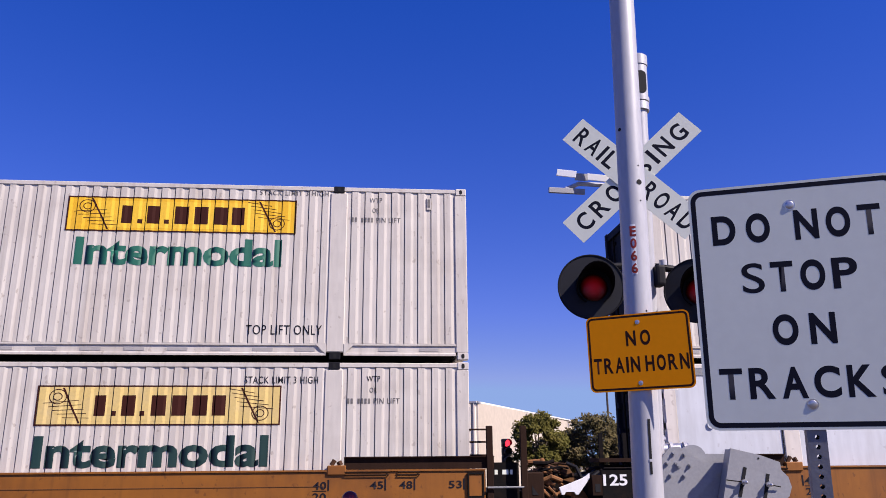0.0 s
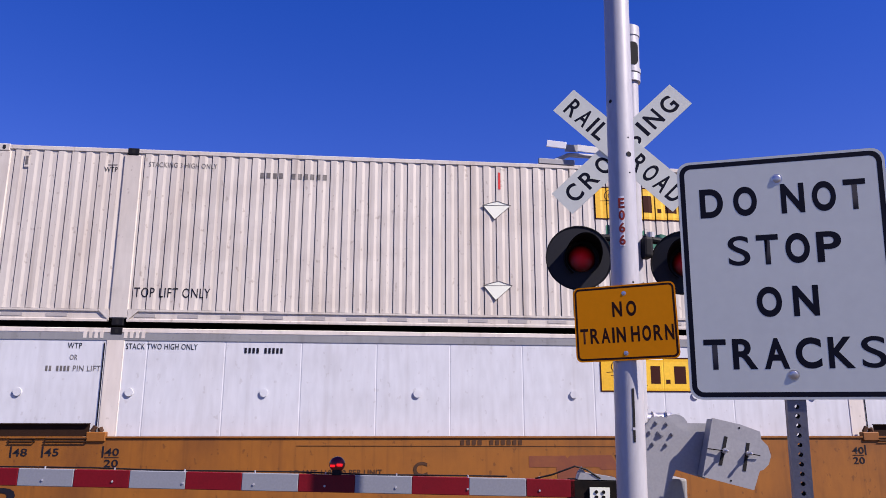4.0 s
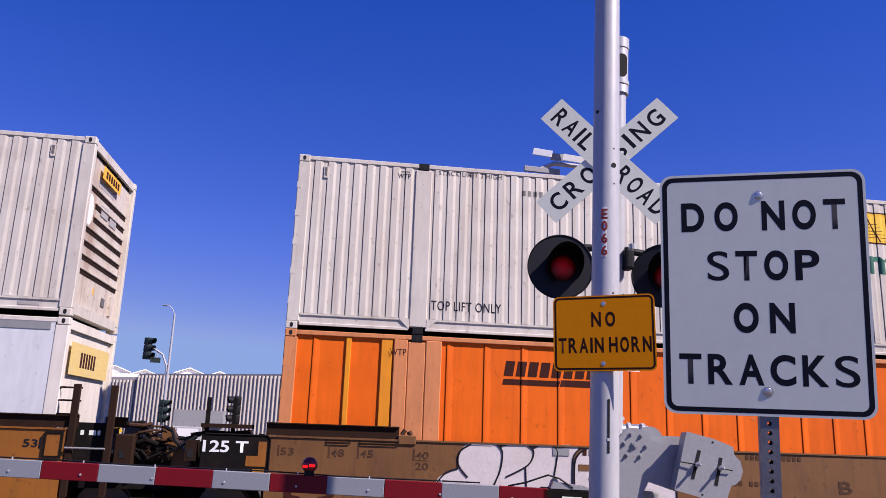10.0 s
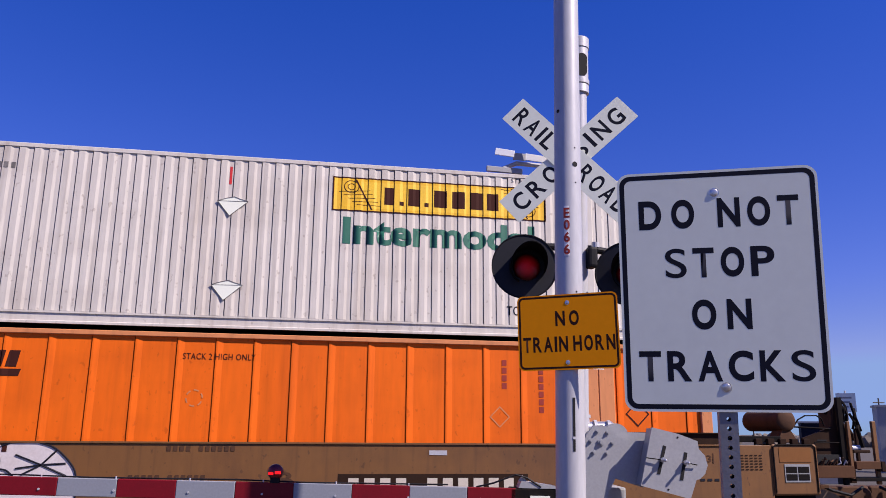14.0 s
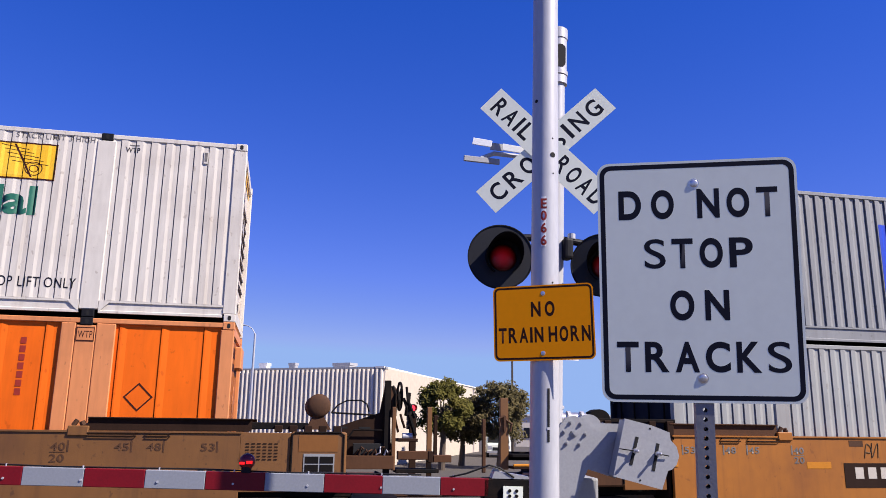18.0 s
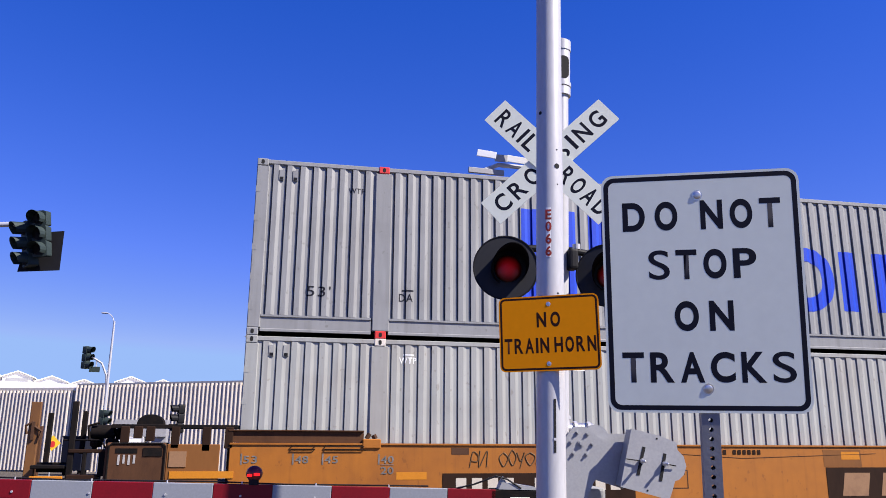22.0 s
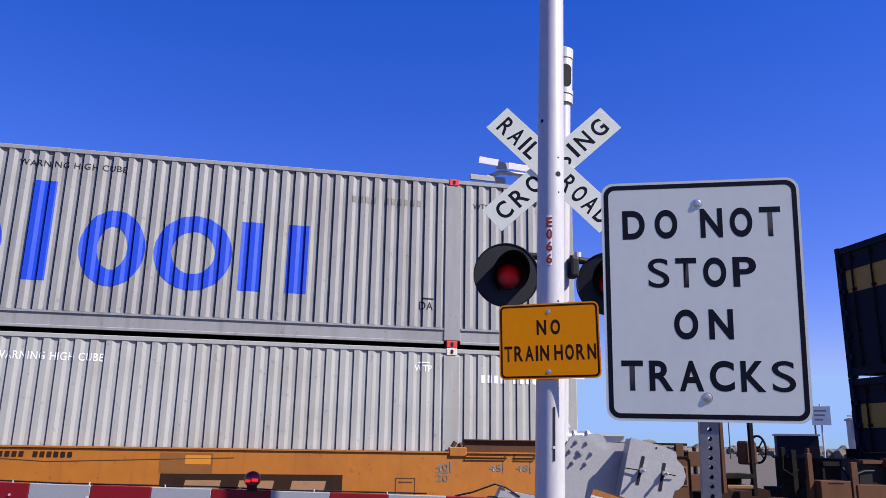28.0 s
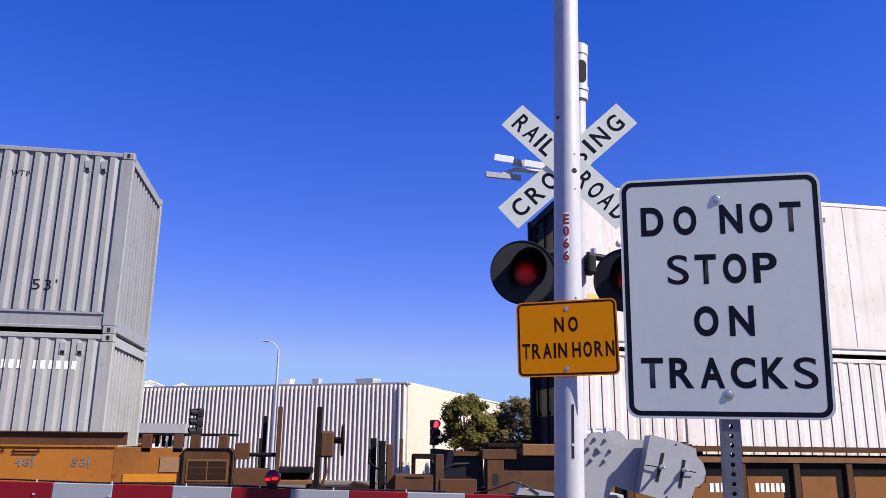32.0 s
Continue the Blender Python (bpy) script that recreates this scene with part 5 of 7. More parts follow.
                part("locking_bar", bm, ZINC if right else STEEL_DARK, t)
            for k in range(5):
                for y in (0.1, WIDE - 0.1):
                    part("hinge", one(box, min(xe - 0.03, xe + s * 0.1), max(xe - 0.03, xe + s * 0.1), y - 0.1, y + 0.05, 0.4 + k * 0.48, 0.5 + k * 0.48), trim if y < 1 else doors, t)
    if banner:
        xe = BOX - 0.05
        bn = part("end_banner", one(box, xe + 0.032, xe + 0.036, 0.63 if level else 0.3, 1.66 if level else WIDE - 0.3, 2.4 if level else 2.06, 2.62 if level else 2.56), banner, t, "yellow vinyl banner")
        for k in range(6):
            zb, zh = (2.45, 0.12) if level else (2.19, 0.24)
            part("logo_block", one(box, xe + 0.036, xe + 0.038, 0.78 + k * 0.135, 0.87 + k * 0.135, zb, zb + zh), LOGO_DARK, bn)
    return t, lines


def paint_text(t, line, body, x0, x1, z, h, mat, bold=0.012, spacing=1.1, flat=None):
    bm = moved(text_bm(body, x1 - x0, h, bold, spacing), (x0 + x1) / 2, 0, z)
    if flat is None:
        draped(bm, line)
    else:
        moved(bm, 0, flat, 0)
    return part("marking", bm, mat, t)


def paint_bars(t, line, x0, x1, z, h, mat, n=8, gap=4, name="marking"):
    """Writing that stays unread: a row of plain bars."""
    w = (x1 - x0) / n
    for i in range(n):
        if i != gap:
            part(name, draped(panel_outline(rect(x0 + i * w, x0 + i * w + w * 0.6, z, z + h)), line), mat, t)


def scroll_logo(t, line, x0, x1, z0, z1, vinyl):
    """A yellow scroll banner with plain dark blocks in place of its name."""
    bg = part("logo_panel", draped(panel_outline(rect(x0, x1, z0, z1)), line), vinyl, t, "yellow vinyl banner with a dark edge")
    e = 0.022
    bm = B()
    for r in (rect(x0, x1, z1 - e, z1), rect(x0, x1, z0, z0 + e), rect(x0, x0 + e, z0 + e, z1 - e), rect(x1 - e, x1, z0 + e, z1 - e)):
        bm.faces.new([bm.verts.new((x, 0, z)) for x, z in r])
    part("panel_edge", draped(bm, line, 0.006), LOGO_DARK, bg)
    w, h = x1 - x0, z1 - z0
    part("name_field", draped(panel_outline([(x0 + 0.165 * w, z0 + 0.1 * h), (x0 + 0.875 * w, z0 + 0.1 * h), (x0 + 0.835 * w, z0 + 0.88 * h), (x0 + 0.125 * w, z0 + 0.88 * h)]), line, 0.005), LOGO_LIGHT if vinyl is LOGO_YELLOW else vinyl, bg)
    for ua, ub in ((0.1, 0.175), (0.83, 0.905)):
        part("scroll_edge", draped(panel_outline([(x0 + ub * w, z0 + 0.06 * h), (x0 + (ub + 0.008) * w, z0 + 0.06 * h), (x0 + (ua + 0.008) * w, z0 + 0.94 * h), (x0 + ua * w, z0 + 0.94 * h)]), line, 0.0058), LOGO_DARK, bg)
    for u, du in ((0.235, 0.045), (0.305, 0.02), (0.345, 0.055), (0.42, 0.02), (0.465, 0.06), (0.55, 0.06), (0.635, 0.06), (0.715, 0.055)):
        top = 0.75 if du > 0.03 else 0.36
        part("logo_block", draped(panel_outline(rect(x0 + u * w, x0 + (u + du) * w, z0 + 0.24 * h, z0 + top * h)), line, 0.0065), LOGO_DARK, bg)
    for cx, cz in ((x0 + 0.085 * w, z0 + 0.72 * h), (x1 - 0.085 * w, z0 + 0.3 * h)):
        for r in (0.19 * h, 0.1 * h):
            bm = B()
            ring = [[bm.verts.new((cx + k * math.cos(a * math.pi / 10) * 1.15, 0, cz + k * math.sin(a * math.pi / 10))) for a in range(20)] for k in (r, r - 0.012)]
            for i in range(20):
                j = (i + 1) % 20
                bm.faces.new((ring[0][i], ring[0][j], ring[1][j], ring[1][i]))
            part("scroll_curl", draped(bm, line, 0.006), LOGO_DARK, bg)
    for k in range(5):
        for xa, xb, za, zb in ((0.03 + 0.02 * k, 0.17 + 0.012 * k, 0.55 - 0.09 * k, 0.62 - 0.11 * k), (0.83 - 0.012 * k, 0.97 - 0.02 * k, 0.47 + 0.11 * k, 0.4 + 0.1 * k)):
            a = Vector((x0 + xa * w, 0, z0 + za * h))
            b = Vector((x0 + xb * w, 0, z0 + zb * h))
            part("scroll_line", draped(panel_outline([(a.x, a.z), (b.x, b.z), (b.x, b.z + 0.009), (a.x, a.z + 0.009)]), line, 0.006), LOGO_DARK, bg)


def holder(t, cx, z):
    """A white folded placard holder with a dark outline."""
    pts = [(cx - 0.24, z + 0.12), (cx - 0.04, z - 0.12), (cx + 0.24, z + 0.13), (cx + 0.1, z + 0.17), (cx + 0.02, z + 0.2), (cx - 0.1, z + 0.17)]
    h = part("placard_holder", one(prism, pts, 0.004, 0.011), SIGN_WHITE, t, "white diamond placard holder")
    rim = B()
    tube(rim, [(x, 0.003, zz) for x, zz in pts + pts[:1]], 0.006, 5)
    part("holder_edge", rim, FADED_INK, h)
    part("holder_fold", one(tube, [(pts[0][0], 0.003, pts[0][1]), (pts[2][0], 0.003, pts[2][1])], 0.004, 5), FADED_INK, h)


def pin_lift(t, line, x, w, z, ink):
    """Lifting notes: three short lines, the maker's name as bars."""
    paint_text(t, line, "WTP", x + 0.36 * w, x + 0.62 * w, z, 0.09, ink, 0.006)
    paint_text(t, line, "OR", x + 0.42 * w, x + 0.56 * w, z - 0.17, 0.08, FADED_INK, 0.004)
    paint_bars(t, line, x, x + 0.46 * w, z - 0.34, 0.08, FADED_INK, 7, 2)
    paint_text(t, line, "PIN LIFT", x + 0.5 * w, x + w, z - 0.34, 0.085, FADED_INK, 0.004)


def lower_rail_details(t, strips):
    """Gussets beside the lifting posts, and on some boxes a row of worn reflective strips."""
    for x, d in ((1.945, -1), (2.225, 1), (13.944, -1), (14.224, 1)):
        bm = one(prism, [(x, 0.245), (x + d * 0.17, 0.245), (x, 0.08)][::d], -0.002, 0.02)
        part("rail_gusset", bm, WHITE, t)
    if strips:
        for k in range(24):
            x = 0.36 + k * 0.655
            if all(abs(x + 0.15 - q) > 0.36 for q in (2.085, 14.084)) and x < BOX - 0.5:
                part("reflective_strip", one(box, x, x + 0.31, 0.016, 0.023, 0.135, 0.185), STRIP_GREY, t)


def white_stack_top(unit, level=1, number=0.0, dz=0.0, lift_text=0.42, label="", flutes=55, words="STACK LIMIT 3 HIGH", top=2.72, strips=True):
    t, ln = container(unit, level, "fluted", WHITE, label, "intermodal containers", rail=0.26, ends=END_WHITE, banner=LOGO_YELLOW, flutes=flutes)
    scroll_logo(t, ln, 9.74, 13.39, 1.96 + dz, 2.545 + dz, LOGO_YELLOW)
    paint_text(t, ln, "Intermodal", 9.93, 13.18, 1.40 + dz, 0.46, GREEN_INK, 0.035, 1.0)
    for x0, x1 in ((12.78, 13.91), (2.34, 3.42)):
        paint_text(t, ln, words, x0, x1, top, 0.085, FADED_INK, 0.004)
    for x0, x1 in ((12.68, 13.87), (2.29, 3.45)):
        paint_text(t, ln, "TOP LIFT ONLY", x0, x1, lift_text, 0.155, BLACK_INK, 0.004)
    for x in (14.37, 1.65):
        if unit == "a" and x > 9:
            pin_lift(t, ln, 14.3, 0.81, top - 0.1, FADED_INK)
        else:
            paint_text(t, ln, "WTP", x, x + 0.21, top - 0.11, 0.085, BLACK_INK, 0.004)
            part("marking", draped(panel_outline(rect(x + 0.05, x + 0.2, top + 0.005, top + 0.02)), ln), FADED_INK, t)
    if number:
        paint_bars(t, ln, number, number + 1.12, 2.46, 0.095, FADED_INK, 11, 4)
    for z in (1.99, 0.62):
        holder(t, 8.05 if unit != "c" else 8.16, z)
    part("red_stripe", draped(panel_outline(rect(8.08, 8.12, 2.4, 2.7)), ln), RED_TAG, t)
    for x in (15.55, 0.42):
        lp = part("lashing_plate", one(box, x, x + 0.07, 0.004, 0.02, 2.52, 2.72), WHITE, t)
        part("lashing_slot", one(box, x + 0.016, x + 0.054, 0.0, 0.0035, 2.56, 2.7), FADED_INK, lp)
    lower_rail_details(t, strips)
    return t, ln


white_stack_top("a", 1, dz=0.09, lift_text=0.39, label="white ribbed container with yellow banner, stacked on its twin")
white_stack_top("b", 1, 4.12, dz=-0.03, lift_text=0.45, flutes=56, words="STACKING 3 HIGH ONLY", top=2.59, label="white ribbed container with yellow banner, on a smooth one")
white_stack_top("c", 1, 3.78, dz=0.1, lift_text=0.415, strips=False, label="white ribbed container with yellow banner, on an orange one")
t, ln = container("a", 0, "fluted", WHITE, "white ribbed container with faded yellow banner, low in the car", "intermodal containers", rail=0.26, ends=END_WHITE, banner=LOGO_PALE)
scroll_logo(t, ln, 9.64, 13.28, 1.93, 2.53, LOGO_PALE)
paint_text(t, ln, "Intermodal", 9.68, 13.12, 1.31, 0.47, GREEN_DEEP, 0.035, 1.0)
paint_text(t, ln, "STACK LIMIT 3 HIGH", 12.71, 13.84, 2.56, 0.11, BLACK_INK, 0.004)
pin_lift(t, ln, 14.3, 0.82, 2.59, BLACK_INK)
lower_rail_details(t, False)

t, ln = container("b", 0, "flat", WHITE_SMOOTH, "smooth white panelled container with yellow banner, low in the car", "intermodal containers", end_right="smooth", trim=CREAM, ends=CREAM, rail=0.2, banner=LOGO_PALE)
scroll_logo(t, ln, 9.71, 13.34, 1.955, 2.515, LOGO_YELLOW)
paint_text(t, ln, "STACK TWO HIGH ONLY", 12.78, 13.83, 2.595, 0.09, BLACK_INK, 0.004)
paint_text(t, ln, "STACK TWO HIGH ONLY", 2.245, 3.315, 2.56, 0.09, BLACK_INK, 0.004)
pin_lift(t, ln, 1.1, 0.8, 2.56, BLACK_INK)
pin_lift(t, ln, 14.2, 0.78, 2.6, BLACK_INK)
paint_bars(t, ln, 4.03, 4.64, 2.515, 0.085, BLACK_INK, 10, 4)
for x in (0.741, 2.352, 4.361, 6.735, 9.26, 11.3, 13.338):
    part("round_vent_cap", one(rod, (x, 0.012, 1.91), (x, -0.012, 1.91), 0.062, 20), WHITE_SMOOTH, t, smooth=True)
for x in (1.92, 14.228):
    part("panel_gap", one(box, x, x + 0.016, -0.001, 0.004, 0.2, HIGH - 0.24), BLACK_SHADE, t, "dark shadow gap beside the lifting post")
for x0, x1 in ((1.6, 1.93), (2.2, 2.55), (13.6, 13.94), (14.22, 14.6)):
    bm = B()
    for k in range(4):
        box(bm, x0 + k * (x1 - x0) / 4, x0 + (k + 0.6) * (x1 - x0) / 4, -0.002, 0.012, HIGH - 0.17, HIGH - 0.06)
    part("lift_pad", bm, CREAM, t)
part("upper_band", one(box, 0.2, LEN - 0.2, 0.002, 0.011, HIGH - 0.2, HIGH - 0.09), GREY, t)

t, ln = container("c", 0, "wide", ORANGE, "orange panelled container with dark blocks, low in the car", "intermodal containers", end_right="flutes", trim=ORANGE_PALE, ends=ORANGE_BROWN, rail=0.2)
XE = BOX - 0.1       # skin of the end wall
for k in range(7):
    part("logo_block", one(box, XE + 0.052, XE + 0.055, 0.3 + k * 0.17, 0.43 + k * 0.17, 2.43, 2.6), LOGO_DARK, t)
part("logo_bar", one(box, XE + 0.052, XE + 0.055, 0.25, 1.45, 2.22, 2.34), LOGO_DARK, t)
bm = one(box, XE + 0.02, XE + 0.16, 1.55, 2.2, 2.28, 2.66)
soften(bm, 0.02)
part("document_box", bm, ORANGE_PALE, t)
for s in (0.24, 0.19):
    bm = one(prism, [(1.65 - s, 1.69), (1.65, 1.69 - s * 1.25), (1.65 + s, 1.69), (1.65, 1.69 + s * 1.25)], 0, 0.004)
    bmesh.ops.rotate(bm, verts=bm.verts, cent=(0, 0, 0), matrix=Matrix.Rotation(radians(90), 3, "Z"))
    part("placard_holder", moved(bm, XE + (0.058 if s > 0.2 else 0.061), 0, 0), ORANGE_PALE if s > 0.2 else ORANGE_BROWN, t)
bm = B()
for i in range(9):
    x = 3.52 + i * 0.197
    bm.faces.new([bm.verts.new(p) for p in ((x, 0, 2.315), (x + 0.15, 0, 2.315), (x + 0.19, 0, 2.555), (x + 0.04, 0, 2.555))])
part("logo_block", draped(bm, ln), LOGO_DARK, t, "dark blocks of a painted name")
part("logo_bar", draped(panel_outline([(3.5, 2.175), (4.43, 2.175), (4.46, 2.265), (3.52, 2.265)]), ln), LOGO_DARK, t)
part("logo_bar", draped(panel_outline([(4.45, 2.18), (5.29, 2.18), (5.32, 2.285), (4.48, 2.285)]), ln), LOGO_DARK, t)
paint_text(t, ln, "STACK 2 HIGH ONLY", 7.59, 8.67, 2.48, 0.095, LOGO_DARK, 0.004)
paint_text(t, ln, "WTP", 1.66, 1.92, 2.555, 0.105, LOGO_DARK, 0.006, flat=-0.003)
# Lit edges of the ribs, coloured in as yellow-orange strips.
for a, b in ((0.96, 1.045), (1.52, 1.7)):
    bm = one(box, a, b, 0.02, 0.055, 0.2, HIGH - 0.086)
    soften(bm, 0.01)
    part("stiffener_edge", bm, ORANGE_LIT_EDGE, t, "pressed rib with its lit edge painted yellow-orange")
for a, b in ((1.72, 1.94), (2.23, 2.49), (13.74, 13.94), (14.228, 14.5)):
    bm = one(box, a, b, 0.0, 0.05, 0.2, HIGH - 0.086)
    soften(bm, 0.012)
    part("stiffener_panel", bm, ORANGE_PALE, t, "faded orange stiffener panel")
bm = one(box, 13.96, 14.21, -0.004, 0.003, 2.54, 2.745)
part("label_plate", bm, LOGO_DARK, t)
part("label_face", one(box, 13.972, 14.198, -0.0055, -0.0042, 2.555, 2.73), ORANGE_PALE, t)
paint_text(t, ln, "WTP", 13.985, 14.185, 2.59, 0.1, LOGO_DARK, 0.008, flat=-0.006)
for x, n, z1 in ((12.63, 4, 2.58), (13.25, 7, 2.575)):
    bm = B()
    for k in range(n):
        bm.faces.new([bm.verts.new((a, 0, b)) for a, b in rect(x - 0.04, x + 0.04, z1 - 0.123 * k - 0.095, z1 - 0.123 * k)])
    part("marking", draped(bm, ln), DARK_RED_INK, t)
for x, z, s in ((14.9, 1.743, 0.21), (12.55, 1.67, 0.17)):
    bm = B()
    o = [(x, z + s), (x + s, z), (x, z - s), (x - s, z)]
    i = [(x, z + s * 0.85), (x + s * 0.85, z), (x, z - s * 0.85), (x - s * 0.85, z)]
    for k in range(4):
        j = (k + 1) % 4
        bm.faces.new([bm.verts.new((p[0], 0, p[1])) for p in (o[k], o[j], i[j], i[k])])
    part("faded_diamond", draped(bm, ln), ORANGE_PALE if s < 0.18 else LOGO_DARK, t)
for a in range(6):
    bm = B()
    c, r = (7.8, 1.9), 0.13
    for k in range(2):
        u = radians(a * 60 + k * 18)
        v = radians(a * 60 + k * 18 + 18)
        bm.faces.new([bm.verts.new((c[0] + q * math.cos(w), 0, c[1] + q * math.sin(w))) for q, w in ((r, u), (r, v), (r - 0.02, v), (r - 0.02, u))])
    part("faded_ring_mark", draped(bm, ln), ORANGE_PALE, t)

# grey pair with blue shapes
t, ln = container("m", 1, "deep", GREY, "grey ribbed container with large blue painted shapes", "grey containers", end_right="flutes", rail=0.33, tags=RED_TAG)


def ring_shape(cx, cz, rx, rz, tk, n=26, a0=0, a1=360):
    bm = B()
    rows = [[bm.verts.new((cx + (rx - k) * math.cos(radians(a0 + (a1 - a0) * i / n)), 0, cz + (rz - k) * math.sin(radians(a0 + (a1 - a0) * i / n)))) for i in range(n + 1)] for k in (0, tk)]
    for i in range(n):
        bm.faces.new((rows[0][i], rows[0][i + 1], rows[1][i + 1], rows[1][i]))
    return bm


LB = 0.77        # foot of the blue shapes above this container's floor
for x0, x1, h in ((4.47, 4.82, 1.56), (5.06, 5.46, 1.56), (5.7, 6.05, 1.56), (7.48, 7.82, 1.56), (10.63, 10.97, 1.12), (11.36, 11.69, 1.12)):
    part("blue_bar", draped(panel_outline(rect(x0, x1, LB, LB + h)), ln, 0.0025), BLUE_INK, t, "blue painted bar")
for cx, rx in ((6.66, 0.5), (8.72, 0.48), (9.92, 0.59)):
    part("blue_ring", draped(ring_shape(cx, LB + 0.56, rx, 0.6, 0.26), ln), BLUE_INK, t, "blue painted ring")
paint_text(t, ln, "53'", 0.89, 1.27, 0.645, 0.17, BLACK_INK, 0.0)
paint_text(t, ln, "53'", 14.96, 15.31, 0.63, 0.17, BLACK_INK, 0.0)
for x in (2.375, 13.53):
    paint_text(t, ln, "DA", x, x + 0.23, 0.615, 0.13, BLACK_INK, 0.006)
    part("marking", draped(panel_outline(rect(x + 0.05, x + 0.24, 0.785, 0.81)), ln), BLACK_INK, t)
for x in (1.5, 14.43):
    paint_text(t, ln, "WTP", x, x + 0.27, 2.4, 0.09, BLACK_INK, 0.004)
paint_text(t, ln, "WARNING HIGH CUBE", 7.23, 8.8, 2.56, 0.1, BLACK_INK, 0.004)
paint_bars(t, ln, 12.36, 13.56, 2.36, 0.11, FADED_INK, 11, 4)
for x in (0.36, 0.58, 15.49, 15.73):
    vb = part("vent_box", one(box, x, x + 0.08, 0.002, 0.03, 2.55, 2.72), GREY, t)
    part("vent_shadow", one(box, x + 0.012, x + 0.068, -0.001, 0.0015, 2.555, 2.6), BLACK_SHADE, vb)

t, ln = container("m", 0, "shallow", GREY_LIGHT, "faded pale grey ribbed container, low in the well car", "grey containers", end_right="flutes", rail=0.3, tags=CREAM)
paint_text(t, ln, "WARNING HIGH CUBE", 7.3, 8.79, 2.49, 0.12, WHITE_INK, 0.012)
for x in (2.4, 13.48):
    paint_text(t, ln, "WTP", x, x + 0.28, 2.51, 0.1, WHITE_INK, 0.012)
    part("marking", draped(panel_outline(rect(x + 0.06, x + 0.24, 2.64, 2.66)), ln), WHITE_INK, t)
paint_bars(t, ln, 14.58, 15.77, 2.355, 0.125, WHITE_INK, 11, 4)
for x in (0.36, 0.58, 15.47, 15.71):
    vb = part("vent_box", one(box, x, x + 0.08, 0.002, 0.03, 2.58, 2.75), GREY_LIGHT, t)
    part("vent_shadow", one(box, x + 0.012, x + 0.068, -0.001, 0.0015, 2.585, 2.63), BLACK_SHADE, vb)

t, ln = container("n", 1, "panelled", CREAM, "smooth cream container with shade-darkened left end, on a ribbed one", "intermodal containers", rail=0.2, tags=CREAM)
for x, z in ((0.9, 1.88), (0.88, 0.87), (1.42, 1.86), (3.41, 1.84), (3.41, 1.09)):
    part("round_vent_cap", one(ball, (x, 0.008, z), 0.062, 18, (1, 0.4, 1)), CREAM, t, smooth=True)
bm = one(box, 0.2, 0.52, 0.004, 0.012, 0.21, HIGH - 0.09)
soften(bm, 0.003)
part("end_stiffener", bm, CREAM, t)
bm = one(box, 0.05, 0.16, -0.006, 0.01, 1.3, 1.5)
soften(bm, 0.004)
part("latch_plate", bm, CREAM, t)
part("stain", one(box, 0.24, 0.5, 0.002, 0.0035, 0.25, 0.95), LOGO_PALE, t, "pale ochre stained patch")
paint_text(t, ln, "STACK TWO HIGH ONLY", 2.36, 3.39, 2.585, 0.085, FADED_INK, 0.006)
paint_text(t, ln, "TOP LIFT ONLY", 2.79, 3.92, 0.3, 0.135, BLACK_INK, 0.006)
pin_lift(t, ln, 0.93, 0.75, 2.56, FADED_INK)
paint_bars(t, ln, 4.28, 5.0, 2.5, 0.085, FADED_INK, 9, 4)
for z0, z1 in ((0.13, 0.54), (2.54, 2.77)):
    part("rust_patch", one(box, 1.95, 2.19, 0.0, 0.0025, z0, z1), RUST_RED, t, "rust-red repair patch")
rnd = random.Random(31)
for k in range(12):
    x, z = 1.97 + rnd.uniform(0, 0.16), rnd.uniform(0.55, 1.5)
    part("rust_run", one(box, x, x + rnd.uniform(0.008, 0.025), 0.0005, 0.0026, z, z + rnd.uniform(0.04, 0.16)), RUST, t)
part("yellow_band", one(box, 0.075, 0.079, 0.2, WIDE - 0.2, 1.85, 2.35), OCHRE_BAND, t)
t, ln = container("n", 0, "fluted", CREAM, "cream ribbed container, low in the well car", "intermodal containers", rail=0.26)
paint_text(t, ln, "STACK LIMIT 3 HIGH", 2.2, 3.24, 2.55, 0.09, FADED_INK, 0.006)
pin_lift(t, ln, 0.98, 0.66, 2.6, FADED_INK)
part("lashing_plate", one(box, 0.29, 0.36, 0.0, 0.02, 2.62, 2.82), FADED_INK, t)
part("yellow_band", one(box, 0.075, 0.079, 0.2, WIDE - 0.2, 1.85, 2.35), OCHRE_BAND, t)

# ---- well cars ----
SKIN = -0.13         # outer face of the car side, in front of the container's side


def wheelset(car, x):
    ws = part("wheelset", one(rod, (0, -0.95, 0), (0, 0.95, 0), 0.075, 14), RUST, car)
    WHEELS.append((ws, x, WIDE / 2, RAIL_Z + 0.42 - Z0))
    ws.matrix_basis = pose(x, WIDE / 2, RAIL_Z + 0.42 - Z0)
    for y in (-0.755, 0.755):
        bm = B()
        rod(bm, (0, y - 0.06, 0), (0, y + 0.06, 0), 0.42, 36)
        rod(bm, (0, y + (0.06 if y < 0 else -0.06), 0), (0, y + (0.09 if y < 0 else -0.09), 0), 0.445, 36)
        rod(bm, (0, y * 1.09, 0), (0, y * 1.1, 0), 0.1, 6)
        part("wheel", bm, RAIL, ws)


